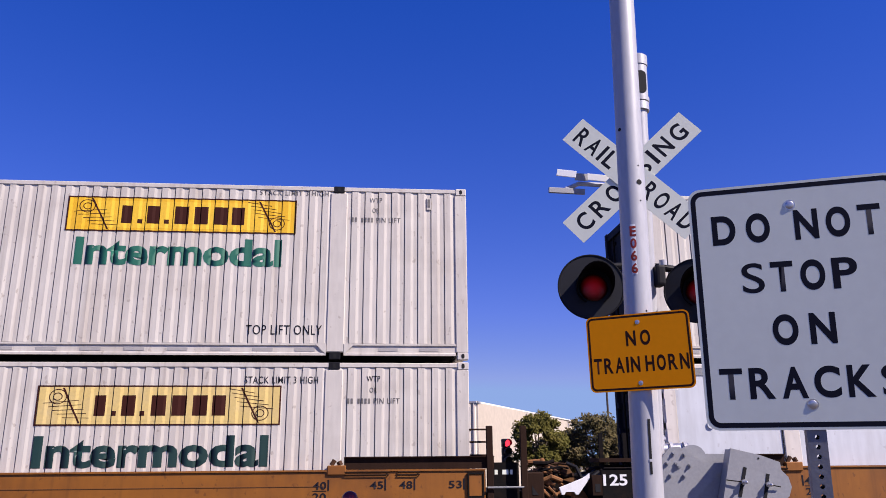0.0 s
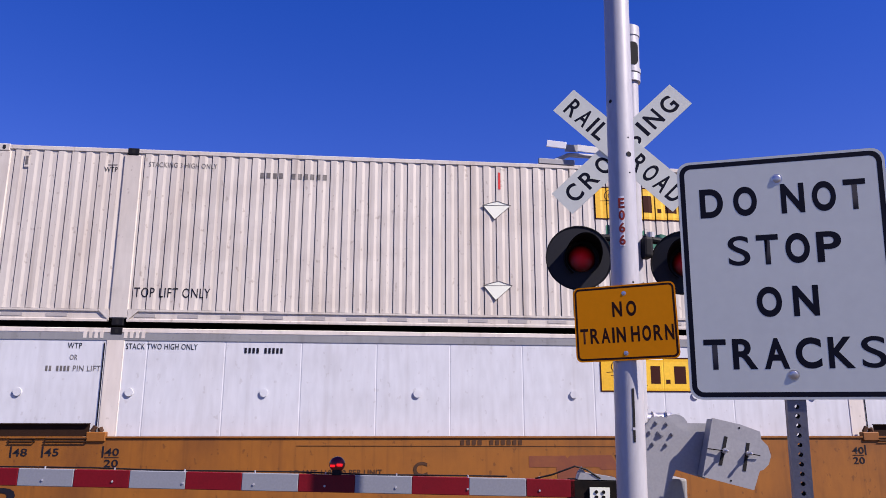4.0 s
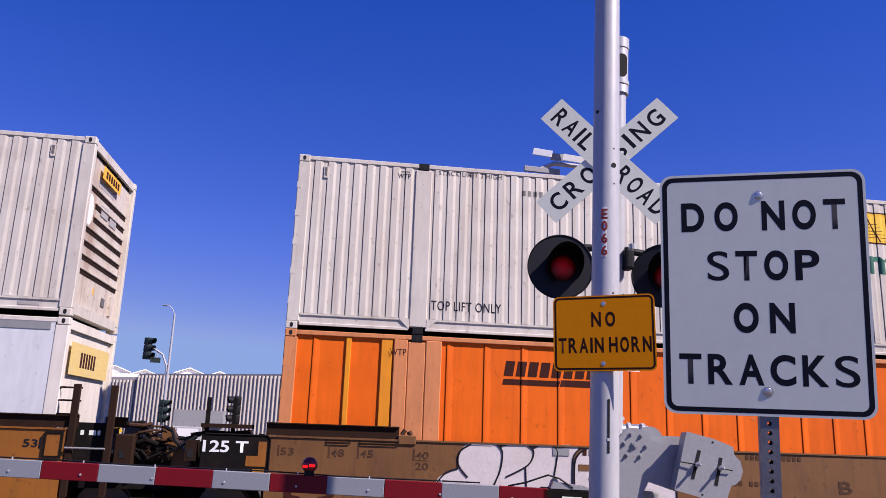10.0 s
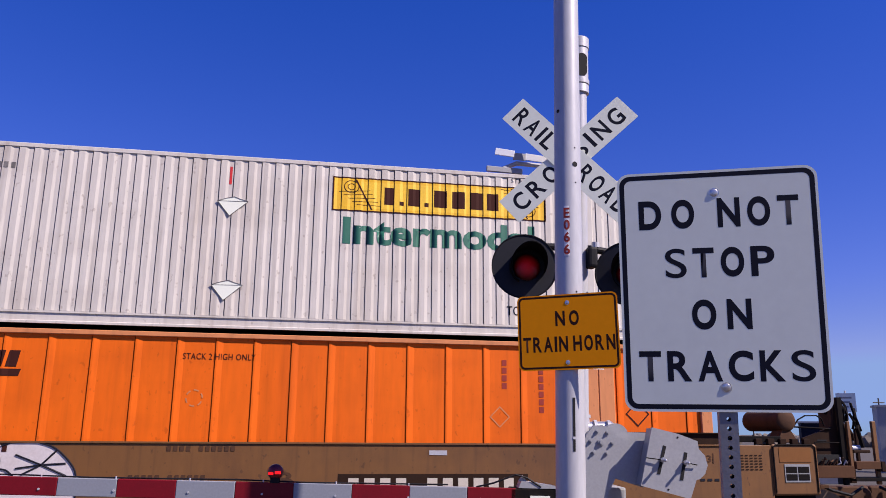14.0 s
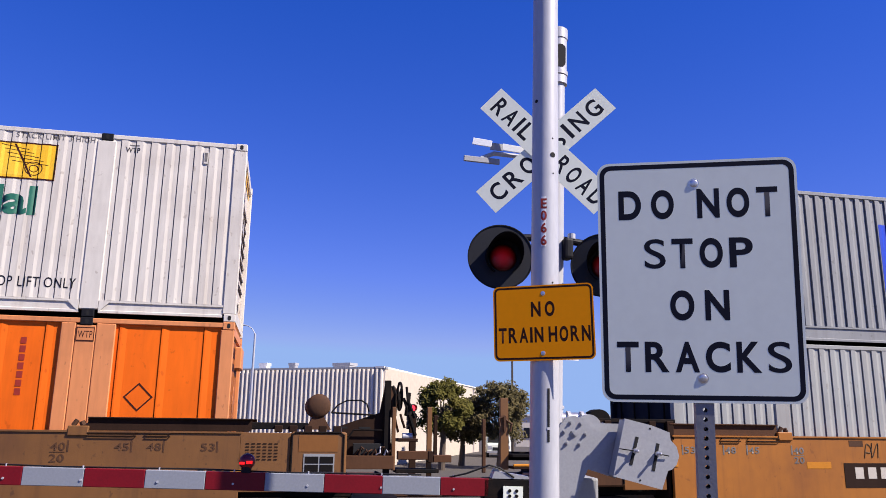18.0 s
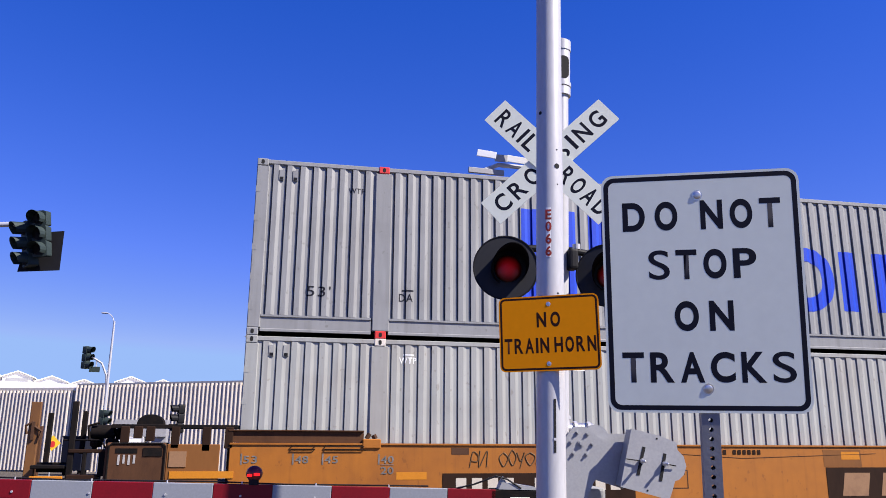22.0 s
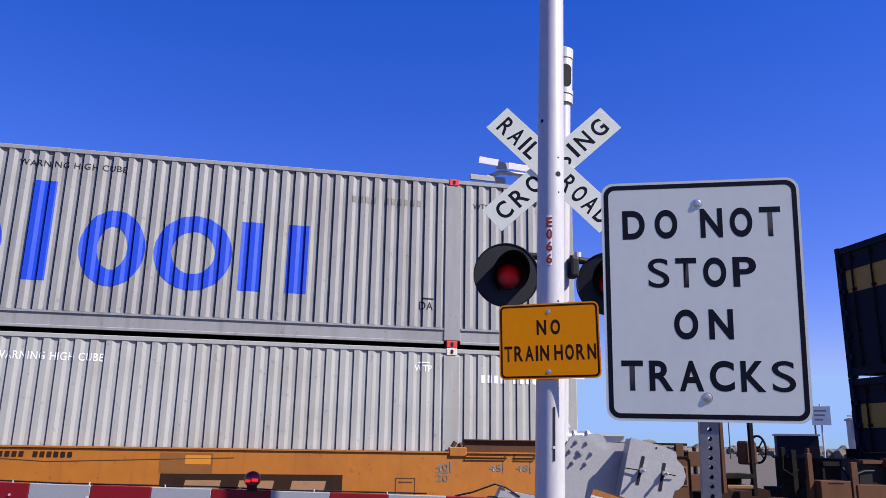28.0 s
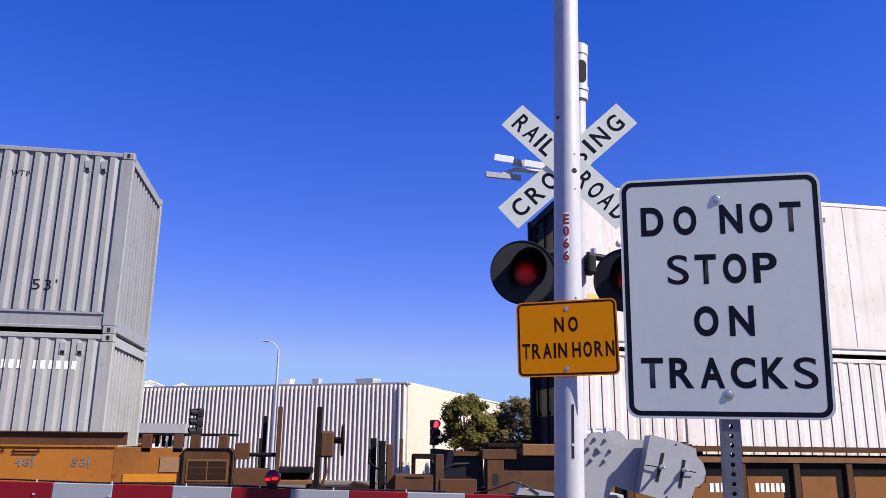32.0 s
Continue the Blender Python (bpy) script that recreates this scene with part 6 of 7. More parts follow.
def truck(car, x):
    for dx in (-0.89, 0.89):
        wheelset(car, x + dx)
    base = RAIL_Z - Z0
    for y in (0.12, WIDE - 0.12):
        bm = B()
        prism(bm, [(x - 1.15, base + 0.34), (x - 0.95, base + 0.58), (x - 0.4, base + 0.66), (x + 0.4, base + 0.66), (x + 0.95, base + 0.58), (x + 1.15, base + 0.34), (x + 0.6, base + 0.3), (x + 0.3, base + 0.16), (x - 0.3, base + 0.16), (x - 0.6, base + 0.3)], y - 0.08, y + 0.08)
        soften(bm, 0.015)
        part("truck_sideframe", bm, STEEL_DARK, car)
    part("truck_bolster", one(box, x - 0.22, x + 0.22, 0.2, WIDE - 0.2, base + 0.36, base + 0.62), STEEL_DARK, car)


CAR_A = len(MOVERS)


def well_body(car, paint, top=1.235, chord=BROWN):
    """The two sides, floor, top chords and end bulkheads of one well."""
    for k, (y0, y1) in enumerate(((SKIN, SKIN + 0.07), (WIDE - SKIN - 0.07, WIDE - SKIN))):
        bm = one(box, -0.12, LEN + 0.28, y0, y1, -0.22, top)
        soften(bm, 0.008)
        part("side_sill", bm, paint, car)
        part("top_chord", one(box, -0.12, LEN + 0.28, y0 - 0.02, y1 + 0.03, top, top + 0.025), paint, car)
        part("bottom_chord", one(box, -0.1, LEN + 0.25, y0 - 0.03, y1 + 0.05, -0.28, -0.2), BROWN, car)
        for a, b in ((-0.15, 1.86), (14.28, LEN + 0.42)):
            bm = B()
            prism(bm, rect(a, b, top + 0.028, top + 0.2), y0 + 0.035, y0 + 0.06)
            box(bm, a, b, y0 - 0.01, y0 + 0.08, top + 0.2, top + 0.215)
            part("end_chord", bm, chord, car, "grimy brown raised chord")
    part("well_floor", one(box, 0.2, LEN - 0.2, 0.0, WIDE, -0.2, -0.01), BROWN, car)
    for x in (-0.16, LEN + 0.24):
        part("bulkhead", one(box, x, x + 0.05, 0, WIDE, -0.2, top), BROWN, car)
    for x in (1.98, 14.17):
        bm = one(box, x - 0.14, x + 0.14, SKIN - 0.03, SKIN + 0.08, top - 0.05, top + 0.09)
        soften(bm, 0.012)
        g = part("guide_block", bm, paint, car)
        bm = B()
        rod(bm, (x - 0.08, SKIN + 0.03, top + 0.09), (x - 0.03, SKIN + 0.03, top + 0.17), 0.035, 8)
        rod(bm, (x + 0.06, SKIN + 0.03, top + 0.09), (x + 0.03, SKIN + 0.03, top + 0.15), 0.04, 8)
        part("guide_roller", bm, RUST, g)


def hold(car, x0, x1, z0, z1, mat=BROWN):
    """A flat grab iron on the car side."""
    y = SKIN - 0.028
    for z in (z0, z1):
        part("grab_iron", one(tube, [(x0, SKIN, z), (x0, y, z), (x1, y, z), (x1, SKIN, z)], 0.01, 6), mat, car)


def side_plate(car, pts, mat, name="reflector", lift=0.004, label=""):
    return part(name, one(prism, pts, SKIN - lift, SKIN - 0.0005), mat, car, label)


def lettered(car, body, x0, x1, z, h, mat, bold=0.012, spacing=1.05, lift=0.005):
    return part("marking", moved(text_bm(body, x1 - x0, h, bold, spacing), (x0 + x1) / 2, SKIN - lift, z), mat, car)


def bars(car, x0, x1, z, h, mat, n, gap=-1, lift=0.006):
    w = (x1 - x0) / n
    for i in range(n):
        if i != gap:
            part("marking", moved(panel_outline(rect(x0 + i * w, x0 + (i + 0.65) * w, z, z + h)), 0, SKIN - lift, 0), mat, car)


def length_marks(car, ink):
    """Load positions along the sill: 40 over 20, 45, 48 and 53 feet."""
    for s in (-1, 1):
        def at(d):
            return LEN / 2 + s * d
        for d, words in ((5.98, ("40", "20")), (6.83, ("45",)), (7.27, ("48",)), (8.02, ("53",))):
            x = at(d)
            w = 0.2
            xa, xb = (x - w - 0.03, x - 0.03) if s > 0 else (x + 0.03, x + w + 0.03)
            for k, word in enumerate(words):
                lettered(car, word, xa, xb, 0.98 - 0.16 * k, 0.11, ink, 0.015)
            side_plate(car, rect(x - 0.012, x + 0.012, 0.96, 1.12), ink, "marking")
            if len(words) == 2:
                side_plate(car, rect(xa, xb, 0.953, 0.963), ink, "marking")


def plate_with_frame(car, x0, x1, z0, z1, face, frame_mat, y=SKIN - 0.02, name="end_panel", label=""):
    bm = one(prism, rect(x0, x1, z0, z1), y, y + 0.03)
    soften(bm, 0.006)
    p = part(name, bm, face, car, label)
    bm = B()
    e = 0.022
    for r in (rect(x0 - e, x1 + e, z1, z1 + e), rect(x0 - e, x1 + e, z0 - e, z0), rect(x0 - e, x0, z0, z1), rect(x1, x1 + e, z0, z1)):
        prism(bm, r, y - 0.012, y + 0.03)
    part("panel_frame", bm, frame_mat, p)
    return p


def end_left(car, unit_mark):
    """The articulated end with the dark number panel."""
    y = SKIN - 0.01
    part("end_platform", one(box, -1.2, -0.12, 0.1, WIDE - 0.1, 0.62, 1.12), STEEL_DARK, car)
    dx = -0.06 if unit_mark == "b" else 0.02
    bm = one(box, -1.1 + dx, -0.1 + dx, y, y + 0.05, 0.72, 1.24)
    soften(bm, 0.012)
    p = part("number_panel", bm, STEEL_DARK, car, "black panel with a white unit number")
    part("unit_number", moved(text_bm("125 T", 0.66, 0.17, 0.024, 1.0), -0.74 + dx, y - 0.003, 0.99), WHITE_INK, p)
    bm = one(prism, [(-0.43 + dx, 0.8), (-0.14 + dx, 0.8), (-0.14 + dx, 1.16), (-0.26 + dx, 1.16), (-0.26 + dx, 0.95), (-0.43 + dx, 0.95)], y - 0.006, y - 0.0005)
    part("yellow_patch", bm, YELLOW_CAR, p)
    part("panel_frame", one(tube, [(-1.05 + dx, y, 1.25), (-0.14 + dx, y, 1.25), (-0.095 + dx, y, 1.21), (-0.095 + dx, y, 0.74)], 0.016, 6), STEEL_DARK, p)
    part("step_box", one(box, -0.95, -0.14, y + 0.02, y + 0.4, 0.45, 0.86), STEEL_DARK, car)
    side_plate(car, rect(-0.3, -0.13, 0.62, 0.76), REFLECT, "reflector", 0.012)
    bm = B()
    for x in (-0.85, -0.62, -0.42, -0.25):
        rod(bm, (x, 0.25, 1.2), (x, 0.25, 1.27), 0.04, 8)
    box(bm, -1.13, -0.4, 0.0, 0.6, 1.34, 1.4)
    tube(bm, [(-1.3, 0.2, 1.22), (-1.0, 0.25, 1.27), (-0.7, 0.3, 1.26), (-0.4, 0.2, 1.3)], 0.03, 8)
    part("valve_gear", bm, BROWN, car)
    for x, z in ((-1.06, 1.79), (-0.67, 1.79)):
        bm = one(box, x - 0.03, x + 0.03, 0.1, 0.16, 1.2, z)
        part("guide_post", bm, STEEL_DARK, car)
    part("side_step", one(box, -1.3, -1.14, y, y + 0.3, 0.85, 1.15), BROWN, car)
    part("step_opening", one(box, -1.26, -1.18, y - 0.004, y + 0.004, 0.9, 1.02), HOLE, car)
    bm = B()
    prism(bm, [(-2.2, 0.3), (-0.9, 0.3), (-0.7, 0.8), (-1.3, 1.0), (-1.7, 0.75)], 0.9, 1.7)
    part("drawbar_housing", bm, STEEL_DARK, car)
    tube_pts = [(-1.2, 0.1, 1.2), (-1.5, 0.15, 1.0), (-1.75, 0.2, 0.85), (-2.0, 0.25, 1.0)]
    part("air_hose", one(tube, tube_pts, 0.025, 8), BLACK_SHADE, car)
    part("air_hose", one(tube, [(-1.15, 0.2, 1.22), (-1.6, 0.3, 1.12), (-2.1, 0.3, 1.14)], 0.02, 8), BLACK_SHADE, car)


def end_right(car):
    """The articulated end with ladder, handrails and the joint over the shared truck."""
    y = SKIN - 0.02
    plate_with_frame(car, LEN + 0.02, LEN + 0.23, 0.86, 1.18, YELLOW_CAR, STEEL_DARK, y)
    part("end_platform", one(box, LEN + 0.2, LEN + 1.7, 0.3, WIDE - 0.3, 0.4, 0.9), STEEL_DARK, car)
    part("slot_plate", one(box, LEN + 0.36, LEN + 0.82, 0.0, 0.03, 0.6, 1.35), STEEL_DARK, car)
    for k, w in enumerate((0.06, 0.12, 0.05)):
        x = LEN + 0.44 + k * 0.12
        part("slot_glint", one(box, x, x + w * 0.8, -0.004, -0.0005, 1.17, 1.24), SIGN_WHITE, car)
    for dx, z1, mat in ((0.35, 1.9, BROWN), (0.88, 1.9, BROWN)):
        bm = one(box, LEN + dx - 0.05, LEN + dx + 0.05, y, y + 0.06, 0.3, z1)
        soften(bm, 0.008)
        part("ladder_stile", bm, mat, car)
    for z in (0.72, 0.985):
        part("rung", one(rod, (LEN + 0.3, y - 0.03, z), (LEN + 0.86, y - 0.03, z), 0.014, 8), GREY, car)
    for z in (1.46, 1.66, 1.85):
        part("rail_rung", one(rod, (LEN + 0.0, 0.02, z), (LEN + 0.38, 0.02, z), 0.014, 6), BROWN, car)
    part("rail_hoop", one(tube, [(LEN + 0.02, 0.02, 1.35), (LEN + 0.02, 0.02, 1.8), (LEN + 0.1, 0.02, 1.86)], 0.012, 6), BROWN, car)
    bm = one(box, LEN + 0.93, LEN + 1.21, 0.0, 0.4, 0.7, 1.2)
    soften(bm, 0.02)
    vb = part("valve_box", bm, BROWN, car)
    bm = one(prism, [(LEN + 1.02, 0.86), (LEN + 1.12, 0.86), (LEN + 1.02, 1.0)], -0.006, -0.001)
    part("box_recess", bm, HOLE, vb)
    bm = B()
    prism(bm, [(LEN + 1.2, 0.6), (LEN + 2.2, 0.55), (LEN + 1.95, 0.9), (LEN + 1.7, 1.15), (LEN + 1.2, 1.2)], 0.75, 1.9)
    soften(bm, 0.03)
    part("joint_casting", bm, STEEL_DARK, car)
    bm = B()
    prism(bm, [(LEN + 1.5, 1.3), (LEN + 1.68, 1.3), (LEN + 2.0, 0.78), (LEN + 1.7, 0.6)], 0.35, 0.5)
    part("inclined_brace", bm, YELLOW_DULL, car, "yellow sloping brace")
    if car is MOVERS[CAR_A][0]:
        # Sunlit brace: the sunlight is put in as white colour.
        bm = one(prism, [(LEN + 1.42, 0.97), (LEN + 1.46, 0.86), (LEN + 1.5, 0.86), (LEN + 1.52, 0.91), (LEN + 1.66, 0.91), (LEN + 1.68, 0.86), (LEN + 1.72, 0.86), (LEN + 1.91, 1.1), (LEN + 1.91, 1.18), (LEN + 1.8, 1.1)], -0.1, -0.06)
        soften(bm, 0.006)
        part("sunlit_white_bracket", bm, WHITE_INK, car, "sloping bracket coloured white for the sunlight on it")
    rnd = random.Random(5)
    for k in range(26):
        x, z = LEN + rnd.uniform(0.95, 1.4), rnd.uniform(0.85, 1.36)
        pts = [(x, 0.1 + 0.012 * k, z), (x + rnd.uniform(0.1, 0.3), 0.08 + 0.012 * k, z + rnd.uniform(-0.15, 0.06)), (x + rnd.uniform(0.3, 0.45), 0.15, z + rnd.uniform(-0.2, 0.04))]
        bm = one(tube, pts, rnd.uniform(0.014, 0.036), 7)
        if k % 2:
            ball(bm, pts[1], rnd.uniform(0.03, 0.06), 10)
        part("brake_rigging", bm, rnd.choice((RUST_BRIGHT, RUST_BRIGHT, BROWN, STEEL_DARK, RUST) if car is MOVERS[CAR_A][0] else (BROWN, STEEL_DARK, STEEL_DARK, RUST)), car)
    part("air_hose", one(tube, [(LEN + 1.6, 0.1, 1.33), (LEN + 1.74, 0.05, 1.27), (LEN + 1.8, 0.02, 1.12), (LEN + 1.88, 0.0, 1.06), (LEN + 1.98, 0.02, 1.12), (LEN + 2.1, 0.05, 1.2)], 0.03, 8), BLACK_SHADE, car)
    truck(car, LEN + 1.63)


def coupler(car, x, s):
    """A knuckle coupler with its draft gear; s is +1 at the right-hand end."""
    bm = B()
    box(bm, min(x, x + s * 1.3), max(x, x + s * 1.3), 1.12, 1.47, 0.2, 0.5)
    ball(bm, (x + s * 1.4, 1.3, 0.35), 0.22, 12, (1, 0.9, 0.8))
    soften(bm, 0.02)
    part("coupler", bm, RUST, car)


def loose_end(car, s, paint, drum):
    """A coupled end with platform, number box, rails, stanchions and brake gear. s = +1: right-hand end."""
    e = LEN if s > 0 else 0.0

    def X(d):
        return e + s * d

    def xbox(bm, d0, d1, y0, y1, z0, z1):
        box(bm, min(X(d0), X(d1)), max(X(d0), X(d1)), y0, y1, z0, z1)

    def piece(name, mat, *dims, soft=0.008, under=None, label=""):
        bm = B()
        xbox(bm, *dims)
        if soft:
            soften(bm, soft)
        return part(name, bm, mat, under or car, label)

    y = SKIN
    piece("end_platform", STEEL_DARK, 0.3, 1.95, y + 0.3, WIDE - y - 0.3, 0.3, 0.62)
    piece("end_side", paint, 0.26, 1.0, y, y + 0.06, 0.4, 1.25)
    pn = piece("number_box", paint if drum else BROWN_PALE, 1.0, 1.84, y - 0.02, y + 0.3, 0.45, 1.27, soft=0.03)
    bm = B()
    tube(bm, [(X(1.02), y - 0.025, 0.5), (X(1.02), y - 0.025, 1.22), (X(1.07), y - 0.025, 1.26), (X(1.74), y - 0.025, 1.26), (X(1.79), y - 0.025, 1.22), (X(1.79), y - 0.025, 0.5)], 0.014, 6)
    part("box_frame", bm, STEEL_DARK, pn)
    if drum:
        piece("data_board", GREY, 1.2, 1.66, y - 0.03, y - 0.02, 0.66, 0.95, soft=0.0, under=pn)
        for i in range(4):
            piece("board_field", STEEL_DARK, 1.22 + 0.22 * (i % 2), 1.42 + 0.22 * (i % 2), y - 0.034, y - 0.0305, 0.69 + 0.12 * (i // 2), 0.79 + 0.12 * (i // 2), soft=0.0, under=pn)
        piece("yellow_patch", BROWN_WARM, 1.12, 1.7, y - 0.026, y - 0.021, 0.98, 1.22, soft=0.0, under=pn)
    else:
        piece("label_plate", STEEL_DARK, 1.06, 1.32, y - 0.03, y - 0.02, 1.08, 1.2, soft=0.0, under=pn)
        piece("dark_smear", STEEL_DARK, 1.4, 1.7, y - 0.024, y - 0.0205, 1.12, 1.19, soft=0.0, under=pn)
        for i in range(4):
            piece("chalk_bar", STRIP_GREY, 1.42 + 0.07 * i, 1.45 + 0.07 * i, y - 0.026, y - 0.0205, 0.98 - 0.02 * (i % 2), 1.1, soft=0.0, under=pn)
    # deck over the truck
    if drum:
        piece("end_deck", STEEL_DARK, 0.1, 1.25, y + 0.08, y + 0.9, 1.3, 1.4)
        for k in range(5):
            piece("deck_bracket", BROWN, 0.75 + 0.22 * k, 0.87 + 0.22 * k, y + 0.02, y + 0.1, 1.26, 1.36)
        bm = B()
        rod(bm, (X(1.4), 0.0, 1.66), (X(1.4), 1.05, 1.66), 0.18, 28)
        ball(bm, (X(1.4), 0.0, 1.66), 0.18, 20, (1, 0.35, 1))
        ball(bm, (X(1.4), 1.05, 1.66), 0.18, 20, (1, 0.35, 1))
        dr = part("air_reservoir", bm, RUST, car, "rusty brown air reservoir", smooth=True)
        bm = B()
        prism(bm, [(X(1.22), 1.3), (X(1.32), 1.5), (X(1.48), 1.5), (X(1.6), 1.3)][:: s], 0.0, 0.3)
        part("reservoir_saddle", bm, RUST, dr)
        bm = B()
        tube(bm, [(X(1.6), 0.1, 1.56), (X(1.7), 0.1, 1.68), (X(1.84), 0.1, 1.75), (X(2.06), 0.1, 1.755), (X(2.15), 0.1, 1.7), (X(2.19), 0.1, 1.58)], 0.013, 6)
        part("hand_hoop", bm, STEEL_DARK, car)
        part("hand_rail", one(tube, [(X(1.6), 0.1, 1.56), (X(2.3), 0.1, 1.53)], 0.016, 6), STEEL_DARK, car)
        bm = B()
        prism(bm, [(X(1.77), 1.37), (X(2.36), 1.57), (X(2.44), 2.03), (X(2.5), 2.06), (X(2.56), 0.85), (X(1.84), 0.85)][:: s], 0.12, 0.17)
        part("end_bulkhead", bm, BROWN, car, "grimy sloping bulkhead plate")
        piece("lower_sill", BROWN_PALE, 1.8, 2.58, -0.05, 0.08, 0.72, 0.92)
        piece("gear_recess", HOLE, 1.95, 2.56, 0.05, 0.1, 0.92, 1.1)
        rnd = random.Random(12)
        for k in range(9):
            d = 1.98 + 0.065 * k
            z = rnd.uniform(0.95, 1.05)
            pts = [(X(d), 0.03, 0.93), (X(d + rnd.uniform(0, 0.06)), 0.0, z), (X(d + 0.07), 0.03, rnd.uniform(0.94, 1.06))]
            part("brake_pipe", one(tube, pts, rnd.uniform(0.01, 0.022), 6), rnd.choice((BROWN, RUST, BROWN_PALE, ZINC)), car)
        for d0, d1 in ((1.77, 1.86), (2.04, 2.22)):
            piece("plate_slot", HOLE, d0, d1, 0.114, 0.119, 1.32, 1.35, soft=0.0)
        piece("end_beam", BROWN_PALE, 2.64, 3.12, -0.02, 0.1, 0.86, 0.99)
        piece("beam_block", BROWN, 3.12, 3.2, -0.03, 0.12, 0.82, 0.99)
        piece("hose_box", BROWN_PALE, 3.21, 3.5, 0.0, 0.2, 0.82, 0.93)
        bm = B()
        rod(bm, (X(2.74), 0.2, 1.21), (X(2.9), 0.2, 1.21), 0.05, 14)
        part("retainer_cylinder", bm, ZINC, car, "pale grey cylinder", smooth=True)
        for k in range(8):
            d, z = 2.56 + 0.045 * k, 1.5 + 0.5 * rnd.random()
            pts = [(X(d), 0.15, z), (X(d + rnd.uniform(-0.05, 0.08)), 0.1, z - rnd.uniform(0.08, 0.2)), (X(d + rnd.uniform(0, 0.1)), 0.15, z - rnd.uniform(0.2, 0.4))]
            part("brake_rigging", one(tube, pts, rnd.uniform(0.015, 0.035), 6), rnd.choice((STEEL_DARK, BROWN, STEEL_DARK)), car)
        bm = B()
        for i in range(28):
            a, c2 = radians(i * 360 / 28), radians((i + 1) * 360 / 28)
            rod(bm, (X(2.72), 0.45 + 0.26 * math.cos(a), 1.84 + 0.22 * math.sin(a)), (X(2.72), 0.45 + 0.26 * math.cos(c2), 1.84 + 0.22 * math.sin(c2)), 0.02, 6)
        for i in range(4):
            a = radians(45 + i * 90)
            rod(bm, (X(2.72), 0.45, 1.84), (X(2.72), 0.45 + 0.25 * math.cos(a), 1.84 + 0.21 * math.sin(a)), 0.013, 6)
        rod(bm, (X(2.74), 0.45, 1.84), (X(2.5), 0.45, 1.84), 0.06, 10)
        part("brake_wheel", bm, STEEL_DARK, car)
        piece("brake_housing", RUST, 2.5, 2.66, 0.3, 0.7, 1.5, 1.98, soft=0.03)
        for d, w, z0, z1, yy, mat in ((2.47, 0.05, 0.6, 2.07, 0.02, STEEL_DARK), (2.57, 0.03, 0.7, 1.66, -0.02, YELLOW_DULL), (3.16, 0.04, 0.6, 1.67, 0.1, YELLOW_DULL), (3.42, 0.03, 0.8, 1.55, 0.9, BROWN), (2.96, 0.055, 0.6, 1.52, 0.5, BROWN)):
            piece("stanchion", mat, d - w, d + w, yy, yy + 0.06, z0, z1)
        piece("step_tread", BROWN, 2.64, 2.96, 0.0, 0.35, 1.13, 1.18)
        piece("step_tread", STEEL_DARK, 2.62, 3.3, 0.0, 0.35, 0.66, 0.72)
    else:
        piece("end_deck", STEEL_DARK, 0.02, 1.8, y + 0.05, y + 0.8, 1.47, 1.53)
        for d, dz in ((0.14, 0.3), (0.46, 0.34), (0.9, 0.3), (1.25, 0.2), (1.42, 0.16), (1.6, 0.22)):
            piece("deck_hanger", BROWN, d - 0.06, d + 0.06, y, y + 0.06, 1.49 - dz, 1.5)
        bm = B()
        prism(bm, [(X(1.3) + 0.19 * math.cos(radians(a)), 1.53 + 0.15 * math.sin(radians(a))) for a in range(0, 181, 15)], 0.1, 0.32)
        part("sheave_guard", bm, STEEL_DARK, car)
        rnd = random.Random(4)
        for k in range(7):
            d, z = rnd.uniform(1.75, 2.1), rnd.uniform(1.25, 1.5)
            bm = one(ball, (X(d), 0.1 + 0.05 * k, z), rnd.uniform(0.05, 0.09), 10)
            box(bm, X(d) - 0.03, X(d) + 0.03, 0.06 + 0.05 * k, 0.14 + 0.05 * k, z - 0.1, z + 0.05)
            part("valve", bm, rnd.choice((STEEL_DARK, BROWN)), car)
        part("valve_reservoir", one(rod, (X(1.8), 0.2, 1.42), (X(2.12), 0.2, 1.42), 0.1, 16), STEEL_DARK, car, smooth=True)
        part("valve_pipe", one(tube, [(X(2.0), 0.1, 1.55), (X(2.15), 0.1, 1.5), (X(2.12), 0.1, 1.3)], 0.02, 6), STEEL_DARK, car)
        for d, w, z0, z1, yy, mat in ((2.92, 0.07, 0.7, 1.84, 0.2, YELLOW_DULL), (2.79, 0.035, 0.95, 1.69, 0.5, STEEL_DARK), (2.34, 0.04, 0.6, 1.85, 0.02, STEEL_DARK), (2.26, 0.035, 1.1, 1.72, 0.3, STEEL_DARK), (3.05, 0.03, 0.6, 1.5, 1.0, RUST)):
            piece("stanchion", mat, d - w, d + w, yy, yy + 0.06, z0, z1)
        piece("foot_board", BROWN, 1.78, 2.37, 0.0, 0.3, 1.12, 1.17)
        piece("step_block", BROWN, 1.93, 2.35, -0.05, 0.2, 0.72, 0.82)
        piece("step_riser", STEEL_DARK, 2.4, 2.85, 0.3, 0.34, 0.84, 0.98)
        piece("step_tread", STEEL_DARK, 2.4, 2.85, 0.0, 0.34, 0.9, 0.95)
        piece("step_edge", REFLECT, 2.4, 2.84, -0.03, 0.0, 0.76, 0.8)
        piece("step_tread", BROWN, 2.4, 2.84, -0.02, 0.3, 0.72, 0.76)
        piece("hanger_strap", STEEL_DARK, 1.86, 1.95, 0.0, 0.05, 0.8, 1.14)
        piece("hanger_strap", STEEL_DARK, 2.12, 2.17, 0.0, 0.05, 0.8, 1.14)
